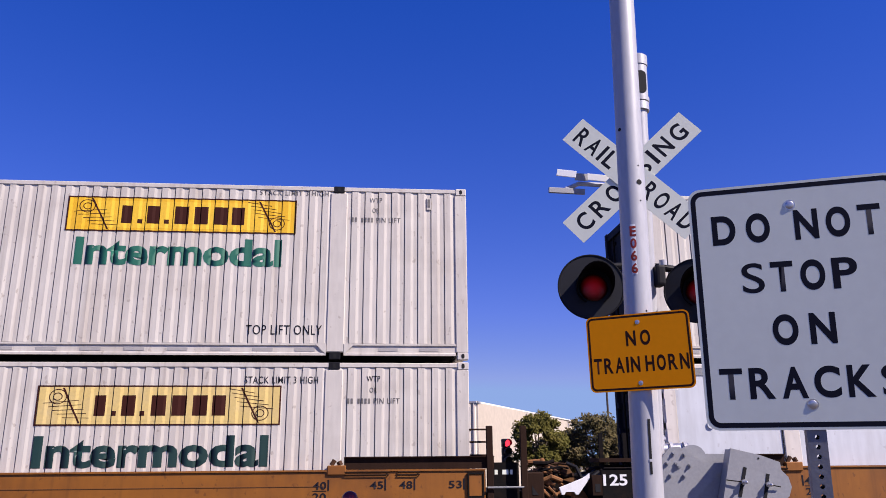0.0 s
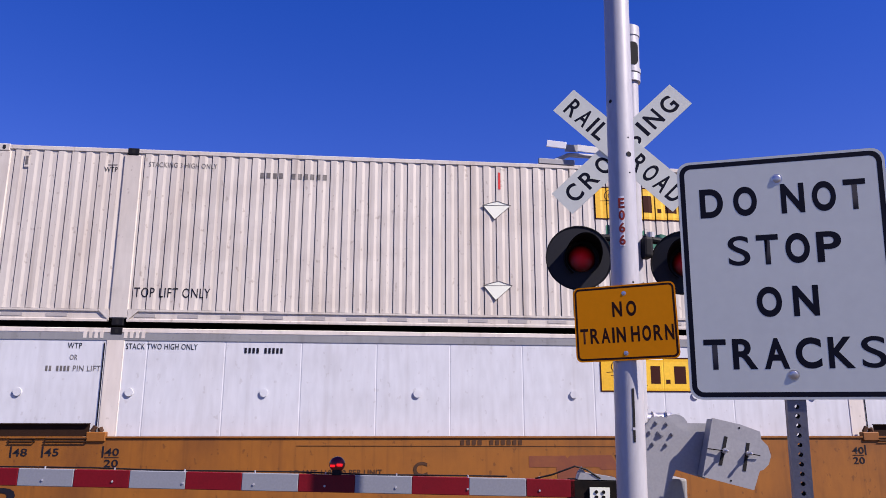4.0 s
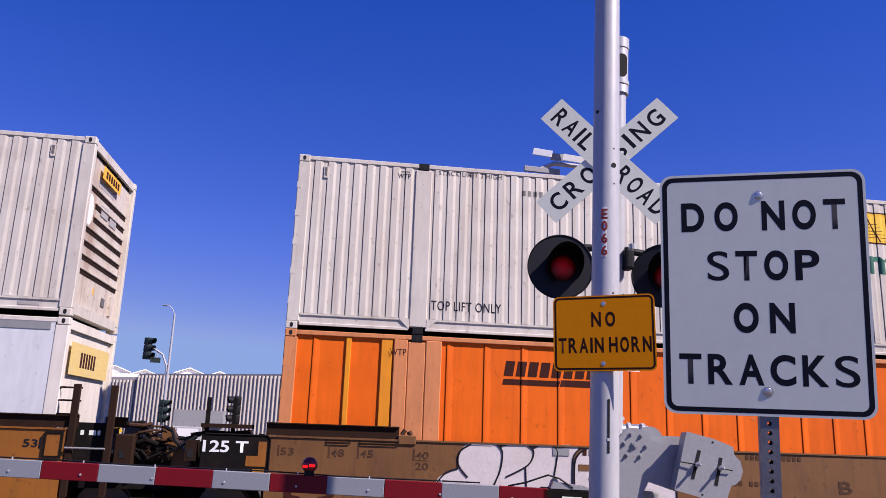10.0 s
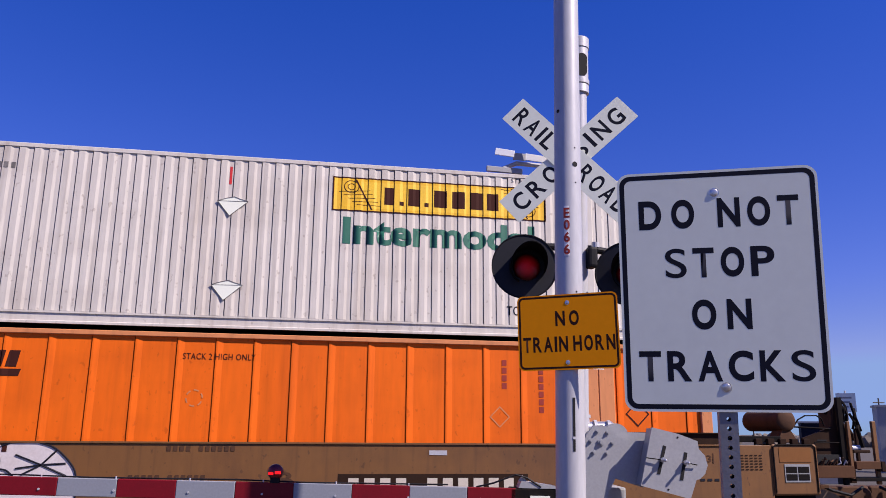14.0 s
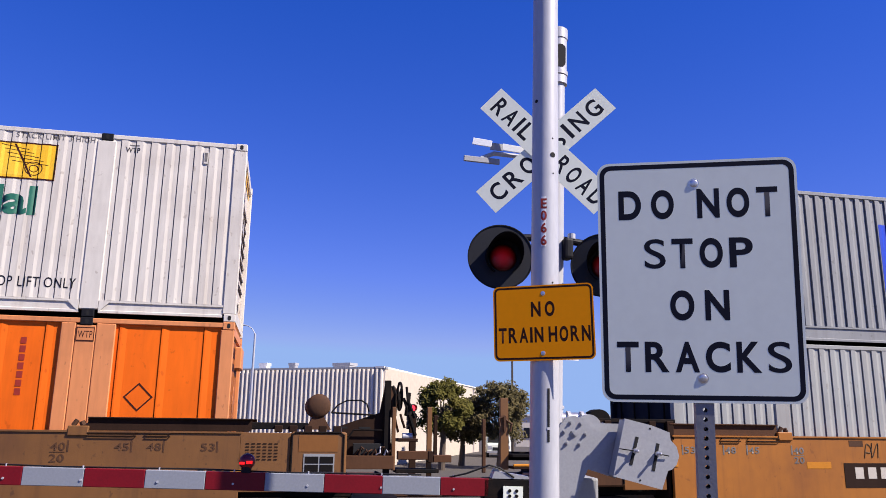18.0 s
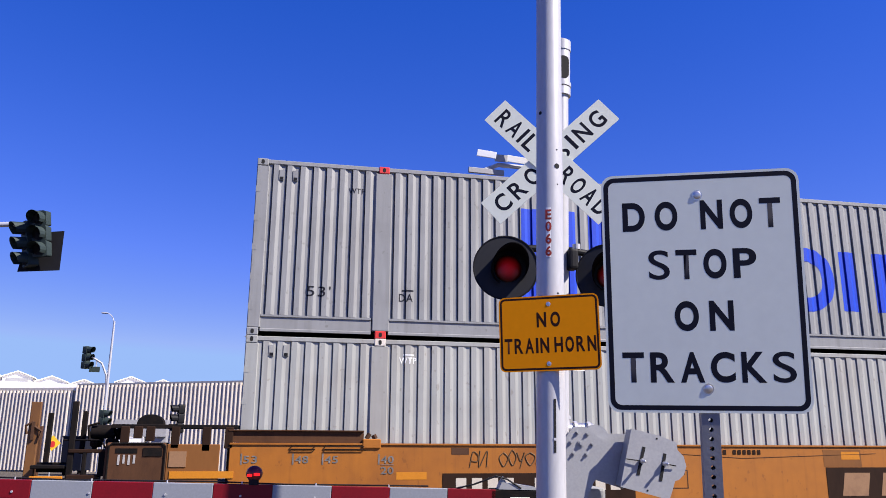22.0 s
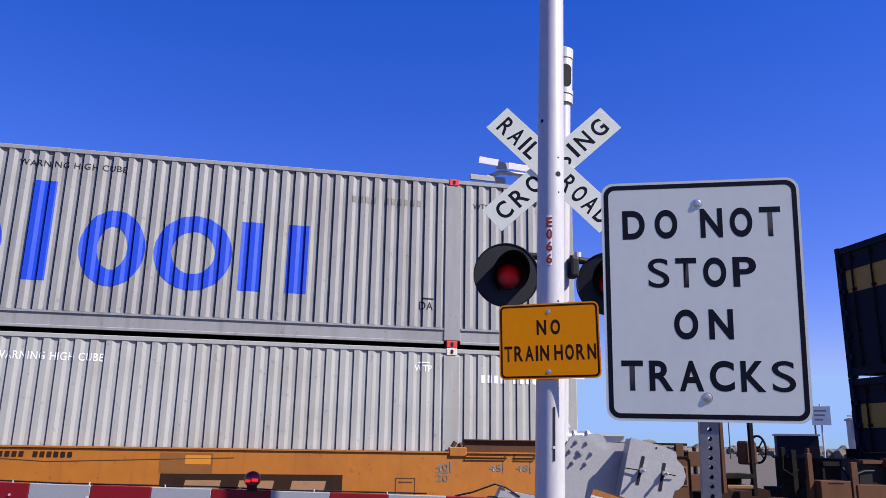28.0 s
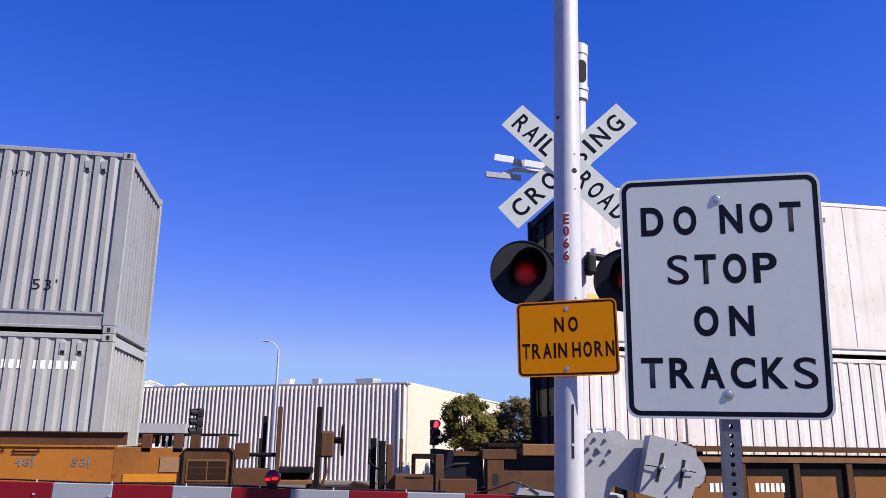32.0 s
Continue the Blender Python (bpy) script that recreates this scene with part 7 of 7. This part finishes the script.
        bm = B()
        box(bm, X(2.92) - 0.02, X(2.92) + 0.02, 0.16, 0.2, 1.3, 1.55)
        tube(bm, [(X(2.92), 0.18, 1.55), (X(3.02), 0.18, 1.5), (X(3.0), 0.18, 1.38)], 0.02, 6)
        tube(bm, [(X(2.92), 0.18, 1.5), (X(2.8), 0.18, 1.42), (X(2.83), 0.18, 1.3)], 0.02, 6)
        part("cut_lever", bm, RUST, car)
    piece("crossover_board", RUST, 1.9, 2.6, 0.7, 1.9, 0.5, 0.56)
    part("air_hose", one(tube, [(X(2.4), 0.9, 0.62), (X(2.8), 0.92, 0.45), (X(3.2), 0.95, 0.36), (X(3.5), 1.0, 0.5)], 0.028, 8), BLACK_SHADE, car)
    part("side_rail", one(tube, [(X(2.45), 0.05, 1.3), (X(1.95), 0.05, 1.3), (X(1.85), 0.05, 1.15)], 0.014, 6), STEEL_DARK, car)
    coupler(car, X(2.3), s)
    truck(car, X(1.45))


def bit(car, name, mat, x0, x1, y0, y1, z0, z1, soft=0.008, label=""):
    bm = one(box, x0, x1, y0, y1, z0, z1)
    if soft:
        soften(bm, soft)
    return part(name, bm, mat, car, label)


def end_wheel(car, x, y, z, rx, rz):
    bm = B()
    ring = [(x, y + rx * math.cos(i * math.tau / 24), z + rz * math.sin(i * math.tau / 24)) for i in range(25)]
    tube(bm, ring, 0.02, 6)
    for i in range(4):
        a = radians(45 + i * 90)
        rod(bm, (x, y, z), (x, y + rx * math.cos(a), z + rz * math.sin(a)), 0.013, 6)
    rod(bm, (x + 0.03, y, z), (x - 0.25, y, z), 0.05, 10)
    part("brake_wheel", bm, STEEL_DARK, car)


def plain_end(car):
    """The coupled right-hand end with a framed number box, hung deck and stanchions."""
    y, e = SKIN, LEN
    bit(car, "end_platform", STEEL_DARK, e + 0.3, e + 2.5, y + 0.3, WIDE - y - 0.3, 0.3, 0.66)
    bit(car, "end_side", YELLOW_CAR, e + 0.26, e + 1.21, y, y + 0.06, 0.4, 1.25)
    pn = bit(car, "number_box", BROWN_PALE, e + 1.21, e + 1.95, y - 0.02, y + 0.3, 0.45, 1.24, 0.03)
    part("box_frame", one(tube, [(e + 1.23, y - 0.025, 0.5), (e + 1.23, y - 0.025, 1.19), (e + 1.28, y - 0.025, 1.24), (e + 1.88, y - 0.025, 1.24), (e + 1.93, y - 0.025, 1.19), (e + 1.93, y - 0.025, 0.5)], 0.016, 6), STEEL_DARK, pn)
    bd = bit(pn, "data_board", YELLOW_DULL, e + 1.29, e + 1.88, y - 0.03, y - 0.02, 0.78, 1.09, 0)
    for i in range(6):
        bit(bd, "board_field", BROWN, e + 1.315 + 0.28 * (i % 2), e + 1.575 + 0.28 * (i % 2), y - 0.034, y - 0.0305, 0.805 + 0.09 * (i // 2), 0.885 + 0.09 * (i // 2), 0)
    bit(car, "end_deck", STEEL_DARK, e + 0.58, e + 1.94, y + 0.03, y + 0.8, 1.42, 1.46)
    for d in (0.7, 1.14, 1.38, 1.78):
        bit(car, "deck_hanger", BROWN_PALE, e + d - 0.07, e + d + 0.07, y, y + 0.06, 1.18, 1.44)
    for i in range(7):
        bit(car, "deck_strut", STEEL_DARK, e + 0.62 + 0.09 * i, e + 0.66 + 0.09 * i, y + 0.12, y + 0.2, 1.26, 1.42, 0)
    bit(car, "valve_box", BROWN_PALE, e + 1.95, e + 2.16, y + 0.05, y + 0.3, 1.09, 1.33)
    bit(car, "side_box", BROWN_PALE, e + 1.95, e + 2.48, y + 0.02, y + 0.4, 0.7, 0.96)
    part("side_rail", one(tube, [(e + 2.15, y + 0.1, 1.16), (e + 2.6, y + 0.1, 1.16)], 0.03, 8), STEEL_DARK, car)
    for d, w, z0, z1, yy, mat in ((2.36, 0.03, 0.8, 1.73, 0.1, STEEL_DARK), (2.58, 0.035, 0.66, 1.87, -0.1, BROWN_PALE), (3.17, 0.04, 0.62, 1.88, -0.05, STEEL_DARK), (2.3, 0.025, 0.9, 1.4, 0.3, BROWN)):
        bit(car, "stanchion", mat, e + d - w, e + d + w, yy, yy + 0.07, z0, z1)
    bit(car, "crossover_step", STEEL_DARK, e + 2.6, e + 3.12, -0.1, 0.35, 0.9, 0.98)
    bit(car, "step_edge", YELLOW_DULL, e + 2.62, e + 3.1, -0.1, 0.3, 0.74, 0.8)
    bit(car, "step_riser", STEEL_DARK, e + 2.64, e + 3.08, 0.2, 0.24, 0.78, 0.92)
    bit(car, "brake_housing", RUST, e + 3.2, e + 3.42, 0.2, 0.5, 1.12, 1.52, 0.03)
    end_wheel(car, e + 3.56, 0.4, 1.38, 0.24, 0.23)
    part("brake_chain", one(tube, [(e + 3.3, 0.25, 1.15), (e + 3.32, 0.25, 0.9), (e + 3.27, 0.25, 0.72)], 0.025, 6), BROWN_PALE, car)
    part("air_hose", one(tube, [(e + 2.4, 0.9, 0.62), (e + 2.8, 0.92, 0.45), (e + 3.2, 0.95, 0.36), (e + 3.5, 1.0, 0.5)], 0.028, 8), BLACK_SHADE, car)
    bm = one(prism, [(e + 3.0, 0.45), (e + 4.1, 0.45), (e + 4.05, 0.66), (e + 3.85, 0.7), (e + 3.75, 0.64), (e + 3.3, 0.64), (e + 3.2, 0.72), (e + 3.05, 0.7)], 0.9, 1.6)
    part("coupler_head", bm, BROWN, car)
    coupler(car, e + 2.3, 1)
    truck(car, e + 1.45)


def chord_end(car):
    """The coupled left-hand end of the brown car: corner posts, low boxes and uprights."""
    y = SKIN
    bit(car, "end_platform", STEEL_DARK, -2.4, -0.1, y + 0.35, WIDE - y - 0.35, 0.3, 0.66)
    bit(car, "chord_nose", YELLOW_DULL, -0.95, -0.1, y - 0.05, y + 0.1, 1.18, 1.36)
    bit(car, "deck_edge", STEEL_DARK, -1.5, -0.9, y + 0.02, y + 0.7, 1.3, 1.36)
    bit(car, "corner_block", BROWN_PALE, -1.6, -1.05, y - 0.04, y + 0.16, 1.12, 1.27)
    cp = bit(car, "corner_post", BROWN_PALE, -1.52, -1.25, y - 0.03, y + 0.12, 0.3, 1.12)
    part("post_hole", one(prism, rounded(0.1, 0.18, 0.04, 4, -1.39, 0.82), y - 0.034, y - 0.0305), HOLE, cp)
    bit(car, "end_side", RUST, -1.25, -0.1, y, y + 0.06, 0.1, 0.95)
    bit(car, "end_recess", BLACK_SHADE, -1.25, -0.1, y + 0.1, y + 0.16, 0.1, 1.2)
    part("end_slope", one(prism, [(-2.12, 0.7), (-1.55, 0.7), (-1.55, 1.2), (-1.72, 1.24), (-2.02, 1.22)], y + 0.12, y + 0.6), BLACK_SHADE, car, "sooty sloping end plate")
    part("slope_edge", one(box, -2.04, -1.58, y + 0.05, y + 0.2, 1.17, 1.23), BROWN_PALE, car)
    bit(car, "end_bulkhead", STEEL_DARK, -1.98, -1.86, 0.1, WIDE - 0.05, 0.3, 1.24)
    bit(car, "low_box", BROWN_PALE, -2.26, -1.68, y - 0.02, y + 0.3, 0.5, 0.82)
    bit(car, "low_box", BROWN_PALE, -2.95, -2.36, y, y + 0.4, 0.5, 0.88)
    part("box_line", one(box, -2.8, -2.5, y - 0.004, y - 0.0005, 0.83, 0.85), STEEL_DARK, car)
    for x, w, z0, z1, yy, mat in ((-2.265, 0.065, 0.5, 1.19, y, RUST), (-3.02, 0.05, 0.5, 1.33, 0.0, BROWN_PALE), (-3.11, 0.05, 0.5, 1.38, 0.3, STEEL_DARK), (-3.24, 0.045, 0.6, 1.42, 0.4, STEEL_DARK), (-2.81, 0.025, 0.9, 1.42, 0.3, RUST), (-2.62, 0.03, 0.85, 1.17, 0.2, STEEL_DARK)):
        bit(car, "upright", mat, x - w, x + w, yy, yy + 0.07, z0, z1)
    bit(car, "grab_frame", STEEL_DARK, -2.64, -2.3, 0.18, 0.26, 1.11, 1.19)
    part("air_hose", one(tube, [(-1.75, 0.0, 1.05), (-2.0, -0.02, 1.04), (-2.18, -0.02, 0.98), (-2.25, 0.0, 0.86), (-2.32, 0.0, 0.96), (-2.36, 0.05, 1.1)], 0.025, 8), BLACK_SHADE, car)
    part("cut_lever", one(tube, [(-3.3, 0.35, 1.25), (-3.32, 0.35, 1.05), (-3.18, 0.3, 0.95), (-3.05, 0.3, 1.05)], 0.02, 6), STEEL_DARK, car)
    coupler(car, -2.3, -1)
    truck(car, -1.45)


def weld_line(car, pts):
    bm = B()
    tube(bm, [(x, SKIN - 0.001, z) for x, z in pts], 0.005, 5)
    part("weld_seam", bm, BROWN_PALE, car)


def common_details(car, ink):
    length_marks(car, ink)
    for x0, x1 in ((0.78, 1.12), (1.28, 1.86), (14.3, 14.95), (15.1, 15.42)):
        hold(car, x0, x1, 1.185, 1.225)


def articulated(unit, paint, label, left=True, right=True):
    car = rolling("well_car", UNITS[unit], DY, Z0, label, "railway wagon", "double-stack well cars")
    well_body(car, paint)
    common_details(car, BLACK_INK if unit != "c" else RUST)
    if left:
        end_left(car, unit)
    if right:
        end_right(car)
    return car


car = articulated("a", YELLOW_CAR, "ochre-yellow articulated well car platform carrying two white containers")
part("round_emblem", one(rod, (14.5, SKIN, 0.63), (14.5, SKIN - 0.004, 0.63), 0.15, 24), RED_TAG, car, "round red emblem")
part("emblem_bar", one(box, 14.42, 14.6, SKIN - 0.006, SKIN - 0.0045, 0.6, 0.66), WHITE_INK, car)
weld_line(car, [(8.5, 1.02), (14.0, 1.02)])
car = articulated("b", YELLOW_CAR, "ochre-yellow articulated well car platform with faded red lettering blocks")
lettered(car, "LD LMT 118 100 PER UNIT", 4.83, 6.2, 0.69, 0.08, RUST, 0.012)
lettered(car, "53", 0.2, 0.95, 0.14, 0.4, BLACK_INK, 0.02)
lettered(car, "C", 6.67, 6.89, 0.66, 0.22, RUST, 0.03)
bars(car, 7.4, 8.4, 1.13, 0.07, RUST, 11, 4)
for pts in ([(8.47, 0.96), (9.05, 0.965), (9.08, 0.92), (9.12, 0.965), (9.79, 0.97), (9.92, 0.75), (9.62, 0.75), (9.58, 0.79), (9.3, 0.79), (9.26, 0.75), (9.2, 0.35), (8.95, 0.35), (8.9, 0.79), (8.47, 0.79)], [(10.22, 0.97), (10.42, 0.97), (10.24, 0.72), (10.0, 0.35), (9.8, 0.35)]):
    side_plate(car, pts, FADED_RED, "faded_block", 0.003, "faded red painted shape")
side_plate(car, [(9.84, 0.97), (9.95, 0.97), (10.32, 0.35), (10.18, 0.35)], BROWN, "faded_block", 0.004)
side_plate(car, rect(11.11, 11.36, 1.08, 1.16), ZINC)
weld_line(car, [(4.9, 1.12), (10.1, 1.1)])
car = articulated("c", YELLOW_DULL, "faded ochre well car platform with white sprayed shapes", right=False)
loose_end(car, 1, YELLOW_DULL, True)
lettered(car, "53", 0.14, 0.94, 0.14, 0.42, LOGO_DARK, 0.02)
# white bubble letters with black outlines
def flowing(pts, n=6):
    """A smooth line through a few points."""
    if len(pts) < 3:
        return list(pts)
    p = [pts[0]] + list(pts) + [pts[-1]]
    out = []
    for i in range(1, len(p) - 2):
        for k in range(n):
            u = k / n
            out.append(tuple(0.5 * (2 * p[i][j] + (p[i + 1][j] - p[i - 1][j]) * u + (2 * p[i - 1][j] - 5 * p[i][j] + 4 * p[i + 1][j] - p[i + 2][j]) * u * u + (3 * p[i][j] - p[i - 1][j] - 3 * p[i + 1][j] + p[i + 2][j]) * u ** 3) for j in (0, 1)))
    return out + [tuple(pts[-1])]


def stroke(car, pts, mat, r=0.013, lift=0.004, name="spray_stroke"):
    part(name, one(tube, [(x, SKIN - lift, z) for x, z in flowing(pts)], r, 5), mat, car)


def bubble(car, lobe, lift):
    part("spray_fill", one(prism, flowing(lobe, 4), SKIN - lift, SKIN - 0.0006), SPRAY_WHITE, car, "chalky white spray paint")


bubble(car, [(2.4, 0.2), (2.45, 0.64), (2.6, 0.79), (2.79, 0.86), (2.79, 1.08), (2.98, 1.25), (3.38, 1.23), (3.48, 1.1), (3.44, 0.7), (3.36, 0.2)], 0.0030)
bubble(car, [(3.36, 0.2), (3.44, 0.7), (3.47, 1.2), (3.6, 1.25), (3.86, 1.24), (3.98, 1.12), (3.9, 0.7), (3.9, 0.2)], 0.0034)
bubble(car, [(3.9, 0.2), (3.9, 0.9), (3.96, 1.18), (4.1, 1.25), (4.24, 1.24), (4.36, 1.17), (4.3, 0.7), (4.28, 0.2)], 0.0038)
bubble(car, [(4.28, 0.2), (4.3, 0.7), (4.36, 1.22), (4.7, 1.23), (4.62, 1.05), (4.6, 0.7), (4.6, 0.2)], 0.0042)
bubble(car, [(4.6, 0.2), (4.62, 0.95), (4.74, 1.16), (4.94, 1.24), (5.2, 1.2), (5.4, 1.22), (5.75, 1.23), (5.99, 1.15), (6.22, 0.92), (6.3, 0.72), (6.3, 0.2)], 0.0046)
for pts in ([(2.94, 0.73), (2.79, 0.92), (2.82, 1.12), (3.0, 1.24)],
            [(2.44, 0.6), (2.59, 0.78), (2.79, 0.86)],
            [(3.39, 1.24), (3.48, 1.12), (3.45, 0.85), (3.35, 0.6), (3.3, 0.3)],
            [(3.48, 1.22), (3.6, 1.25)],
            [(3.88, 1.24), (3.98, 1.14), (3.89, 0.94), (3.54, 0.75)],
            [(3.85, 0.9), (3.88, 0.4)],
            [(3.97, 1.2), (4.09, 1.25)]):
    stroke(car, pts, BLACK_INK, 0.014, 0.006)
for pts in ([(4.25, 1.25), (4.36, 1.15), (4.31, 0.78), (4.28, 0.5)],
            [(4.35, 1.22), (4.72, 1.24), (4.62, 1.08), (4.6, 0.7), (4.6, 0.4)],
            [(4.64, 0.5), (4.64, 0.98), (4.75, 1.17), (4.94, 1.24), (5.19, 1.2)],
            [(5.23, 1.08), (5.26, 0.96), (5.19, 0.85), (4.96, 0.82), (4.87, 0.76)],
            [(5.23, 0.88), (5.37, 0.85), (5.5, 0.73)],
            [(5.26, 1.19), (5.37, 1.23)],
            [(5.75, 1.24), (5.99, 1.15), (6.22, 0.93), (6.3, 0.73), (6.31, 0.4)],
            [(3.2, 0.38), (3.3, 0.5), (3.52, 0.5)]):
    stroke(car, pts, BLACK_INK, 0.014, 0.006)
for x, z in ((5.46, 1.07), (5.48, 0.88), (5.57, 0.8), (6.01, 1.14), (6.14, 0.95), (6.16, 0.78)):
    stroke(car, [(x, z), (5.815, 0.93)], BLACK_INK, 0.014, 0.006)
side_plate(car, rect(4.29, 4.55, 1.1, 1.205), GREY, "metal_tag", 0.016, "small grey metal tag")
side_plate(car, rect(2.96, 3.32, 1.215, 1.25), SPRAY_WHITE, "painted_strip", 0.012)
side_plate(car, rect(4.7, 5.1, 0.875, 0.975), YELLOW_DULL, "masked_patch", 0.009, "bare ochre patch in the sprayed letters")
bars(car, 4.77, 5.37, 1.11, 0.09, LOGO_DARK, 6, 3, 0.009)
side_plate(car, rect(10.0, 12.95, 0.5, 0.8), BROWN, "number_board", 0.006, "dark board with cream number bars")
bars(car, 10.15, 12.8, 0.55, 0.19, BOARD_CREAM, 11, 4, 0.009)
side_plate(car, rect(11.38, 11.66, 1.08, 1.15), ZINC)
lettered(car, "B", 9.1, 9.34, 0.63, 0.2, RUST, 0.02)
bars(car, 7.5, 8.5, 1.13, 0.07, RUST, 11, 4)
bars(car, 7.0, 8.1, 0.72, 0.07, RUST, 12, 5)
side_plate(car, rect(16.3, 16.55, 0.62, 0.72), REFLECT)
bars(car, 15.85, 16.35, 0.68, 0.04, BLACK_INK, 4)
for k in range(6):
    bars(car, 16.5, 17.0, 1.08 - 0.045 * k, 0.018, BROWN, 6)

car = rolling("well_car", UNITS["m"], DY, Z0, "bright ochre-yellow well car carrying two grey containers", "railway wagon", "double-stack well cars")
well_body(car, YELLOW_FRESH, top=1.25, chord=BROWN_PALE)
common_details(car, FADED_INK)
loose_end(car, -1, BROWN_WARM, False)
plain_end(car)
side_plate(car, rect(3.09, 6.27, 0.42, 0.83), BROWN, "number_board", 0.006, "dark board with cream number bars")
bars(car, 3.3, 6.1, 0.57, 0.19, BOARD_CREAM, 11, 4, 0.009)
side_plate(car, rect(9.79, 12.4, 0.36, 0.91), BROWN, "logo_board", 0.006, "dark board with pale brown blocks")
for x in (10.06, 10.82, 11.58):
    side_plate(car, [(x, 0.44), (x + 0.5, 0.44), (x + 0.58, 0.82), (x + 0.08, 0.82)], LOGO_TAN, "logo_block", 0.009)
side_plate(car, rect(9.76, 10.5, 0.92, 1.2), BROWN_WARM, "primer_patch", 0.002, "brown primer patch")
side_plate(car, rect(2.37, 2.84, 0.74, 0.85), REFLECT)
side_plate(car, rect(10.11, 10.47, 1.04, 1.17), REFLECT)
side_plate(car, rect(16.58, 17.31, 0.77, 0.88), REFLECT, "reflector", 0.012)
side_plate(car, rect(17.07, 17.34, 0.91, 1.12), LOGO_TAN, "paper_label", 0.012)
side_plate(car, rect(-0.94, -0.04, 0.77, 0.87), REFLECT, "reflector", 0.012)
side_plate(car, rect(-0.96, -0.72, 0.93, 1.15), LOGO_TAN, "paper_label", 0.012)
bars(car, 7.6, 8.6, 1.12, 0.075, BROWN, 11, 4)
rnd = random.Random(9)
for x0, x1 in ((3.52, 3.72), (4.0, 5.15), (5.28, 6.28)):
    x = x0
    while x < x1:
        w = rnd.uniform(0.11, 0.17)
        lo, hi = 0.9 + rnd.uniform(0, 0.05), 1.14 + rnd.uniform(0, 0.05)
        shape = rnd.choice(([(0, lo), (0.4, hi), (1, hi - 0.05), (0.9, hi - 0.14), (0.2, hi - 0.13)], [(0, lo + 0.03), (0.5, hi), (1, lo), (0.8, lo + 0.12), (0.1, lo + 0.11)], [(0.1, hi), (0, lo), (1, hi), (0.9, lo)], [(0.5, hi), (0, lo + 0.13), (0.5, lo), (1, lo + 0.13), (0.5, hi)], [(0, hi), (0.5, lo + 0.1), (1, hi), (0.4, lo)]))
        stroke(car, [(x + u * w, z) for u, z in shape], SPRAY_OLIVE, 0.009, 0.002, "sprayed_scribble")
        x += w + 0.015
side_plate(car, rect(3.23, 3.51, 1.11, 1.21), RUST, "stencil_patch", 0.003)
weld_line(car, [(6.24, 1.22), (6.3, 1.17), (8.24, 1.06), (10.8, 1.14)])
for x in (6.9, 13.2):
    for r in (rect(x, x + 0.31, 0.86, 0.875), rect(x, x + 0.31, 0.58, 0.595), rect(x, x + 0.015, 0.595, 0.86), rect(x + 0.295, x + 0.31, 0.595, 0.86), rect(x + 0.05, x + 0.26, 0.8, 0.82)):
        side_plate(car, r, RUST, "stencil_line", 0.003)

car = rolling("well_car", UNITS["n"], DY, Z0, "dark brown well car with upright side ribs carrying cream containers", "railway wagon", "double-stack well cars")
# Dark sill colour draws the shade above and between the side panels.
well_body(car, STEEL_DARK, top=1.2)
part("chord_face", one(box, -0.1, LEN + 0.2, SKIN - 0.06, SKIN - 0.002, 1.1, 1.19), YELLOW_DULL, car, "ochre top chord")
part("chord_ledge", one(box, -0.1, LEN + 0.2, SKIN - 0.07, SKIN + 0.04, 1.27, 1.36), BROWN_PALE, car)
chord_end(car)
for k in range(17):
    x = -0.17 + k * 0.985
    bm = one(box, x - 0.06, x + 0.06, SKIN - 0.05, SKIN - 0.002, -0.2, 1.1)
    soften(bm, 0.008)
    part("side_rib", bm, BROWN_PALE if k != 2 else YELLOW_DULL, car)
    # Only the lit part of each panel is laid on in orange-brown.
    side_plate(car, rect(x + 0.1, x + 0.74, -0.1, 0.88), BROWN_WARM, "lit_panel", 0.003)
lettered(car, "20", 2.0, 2.13, 0.93, 0.1, STEEL_DARK, 0.015, lift=0.055)
lettered(car, "40", 2.0, 2.13, 0.78, 0.1, STEEL_DARK, 0.015, lift=0.055)
lettered(car, "45", 1.2, 1.4, 0.86, 0.1, STEEL_DARK, 0.015)
bars(car, 2.21, 2.6, 0.63, 0.14, WHITE_INK, 4)
bars(car, 3.02, 3.58, 0.63, 0.14, WHITE_INK, 6)


# ---- movement ----
def place(t):
    """How far the train has come at t seconds."""
    for (ta, a), (tb, b) in zip(TRAIN, TRAIN[1:]):
        if ta <= t <= tb:
            return a + (b - a) * (t - ta) / (tb - ta)
    return TRAIN[-1][1]


def motions():
    for t, x, y, z in MOVERS:
        walk(t, [(s, pose(x + d, y, z)) for s, d in TRAIN])
    turns = [(k * 0.2, math.degrees((place(k * 0.2) - TRAIN[0][1]) / 0.42)) for k in range(161)]
    for ws, x, y, z in WHEELS:
        walk(ws, [(s, pose(x, y, z, 0, a)) for s, a in turns])


motions()
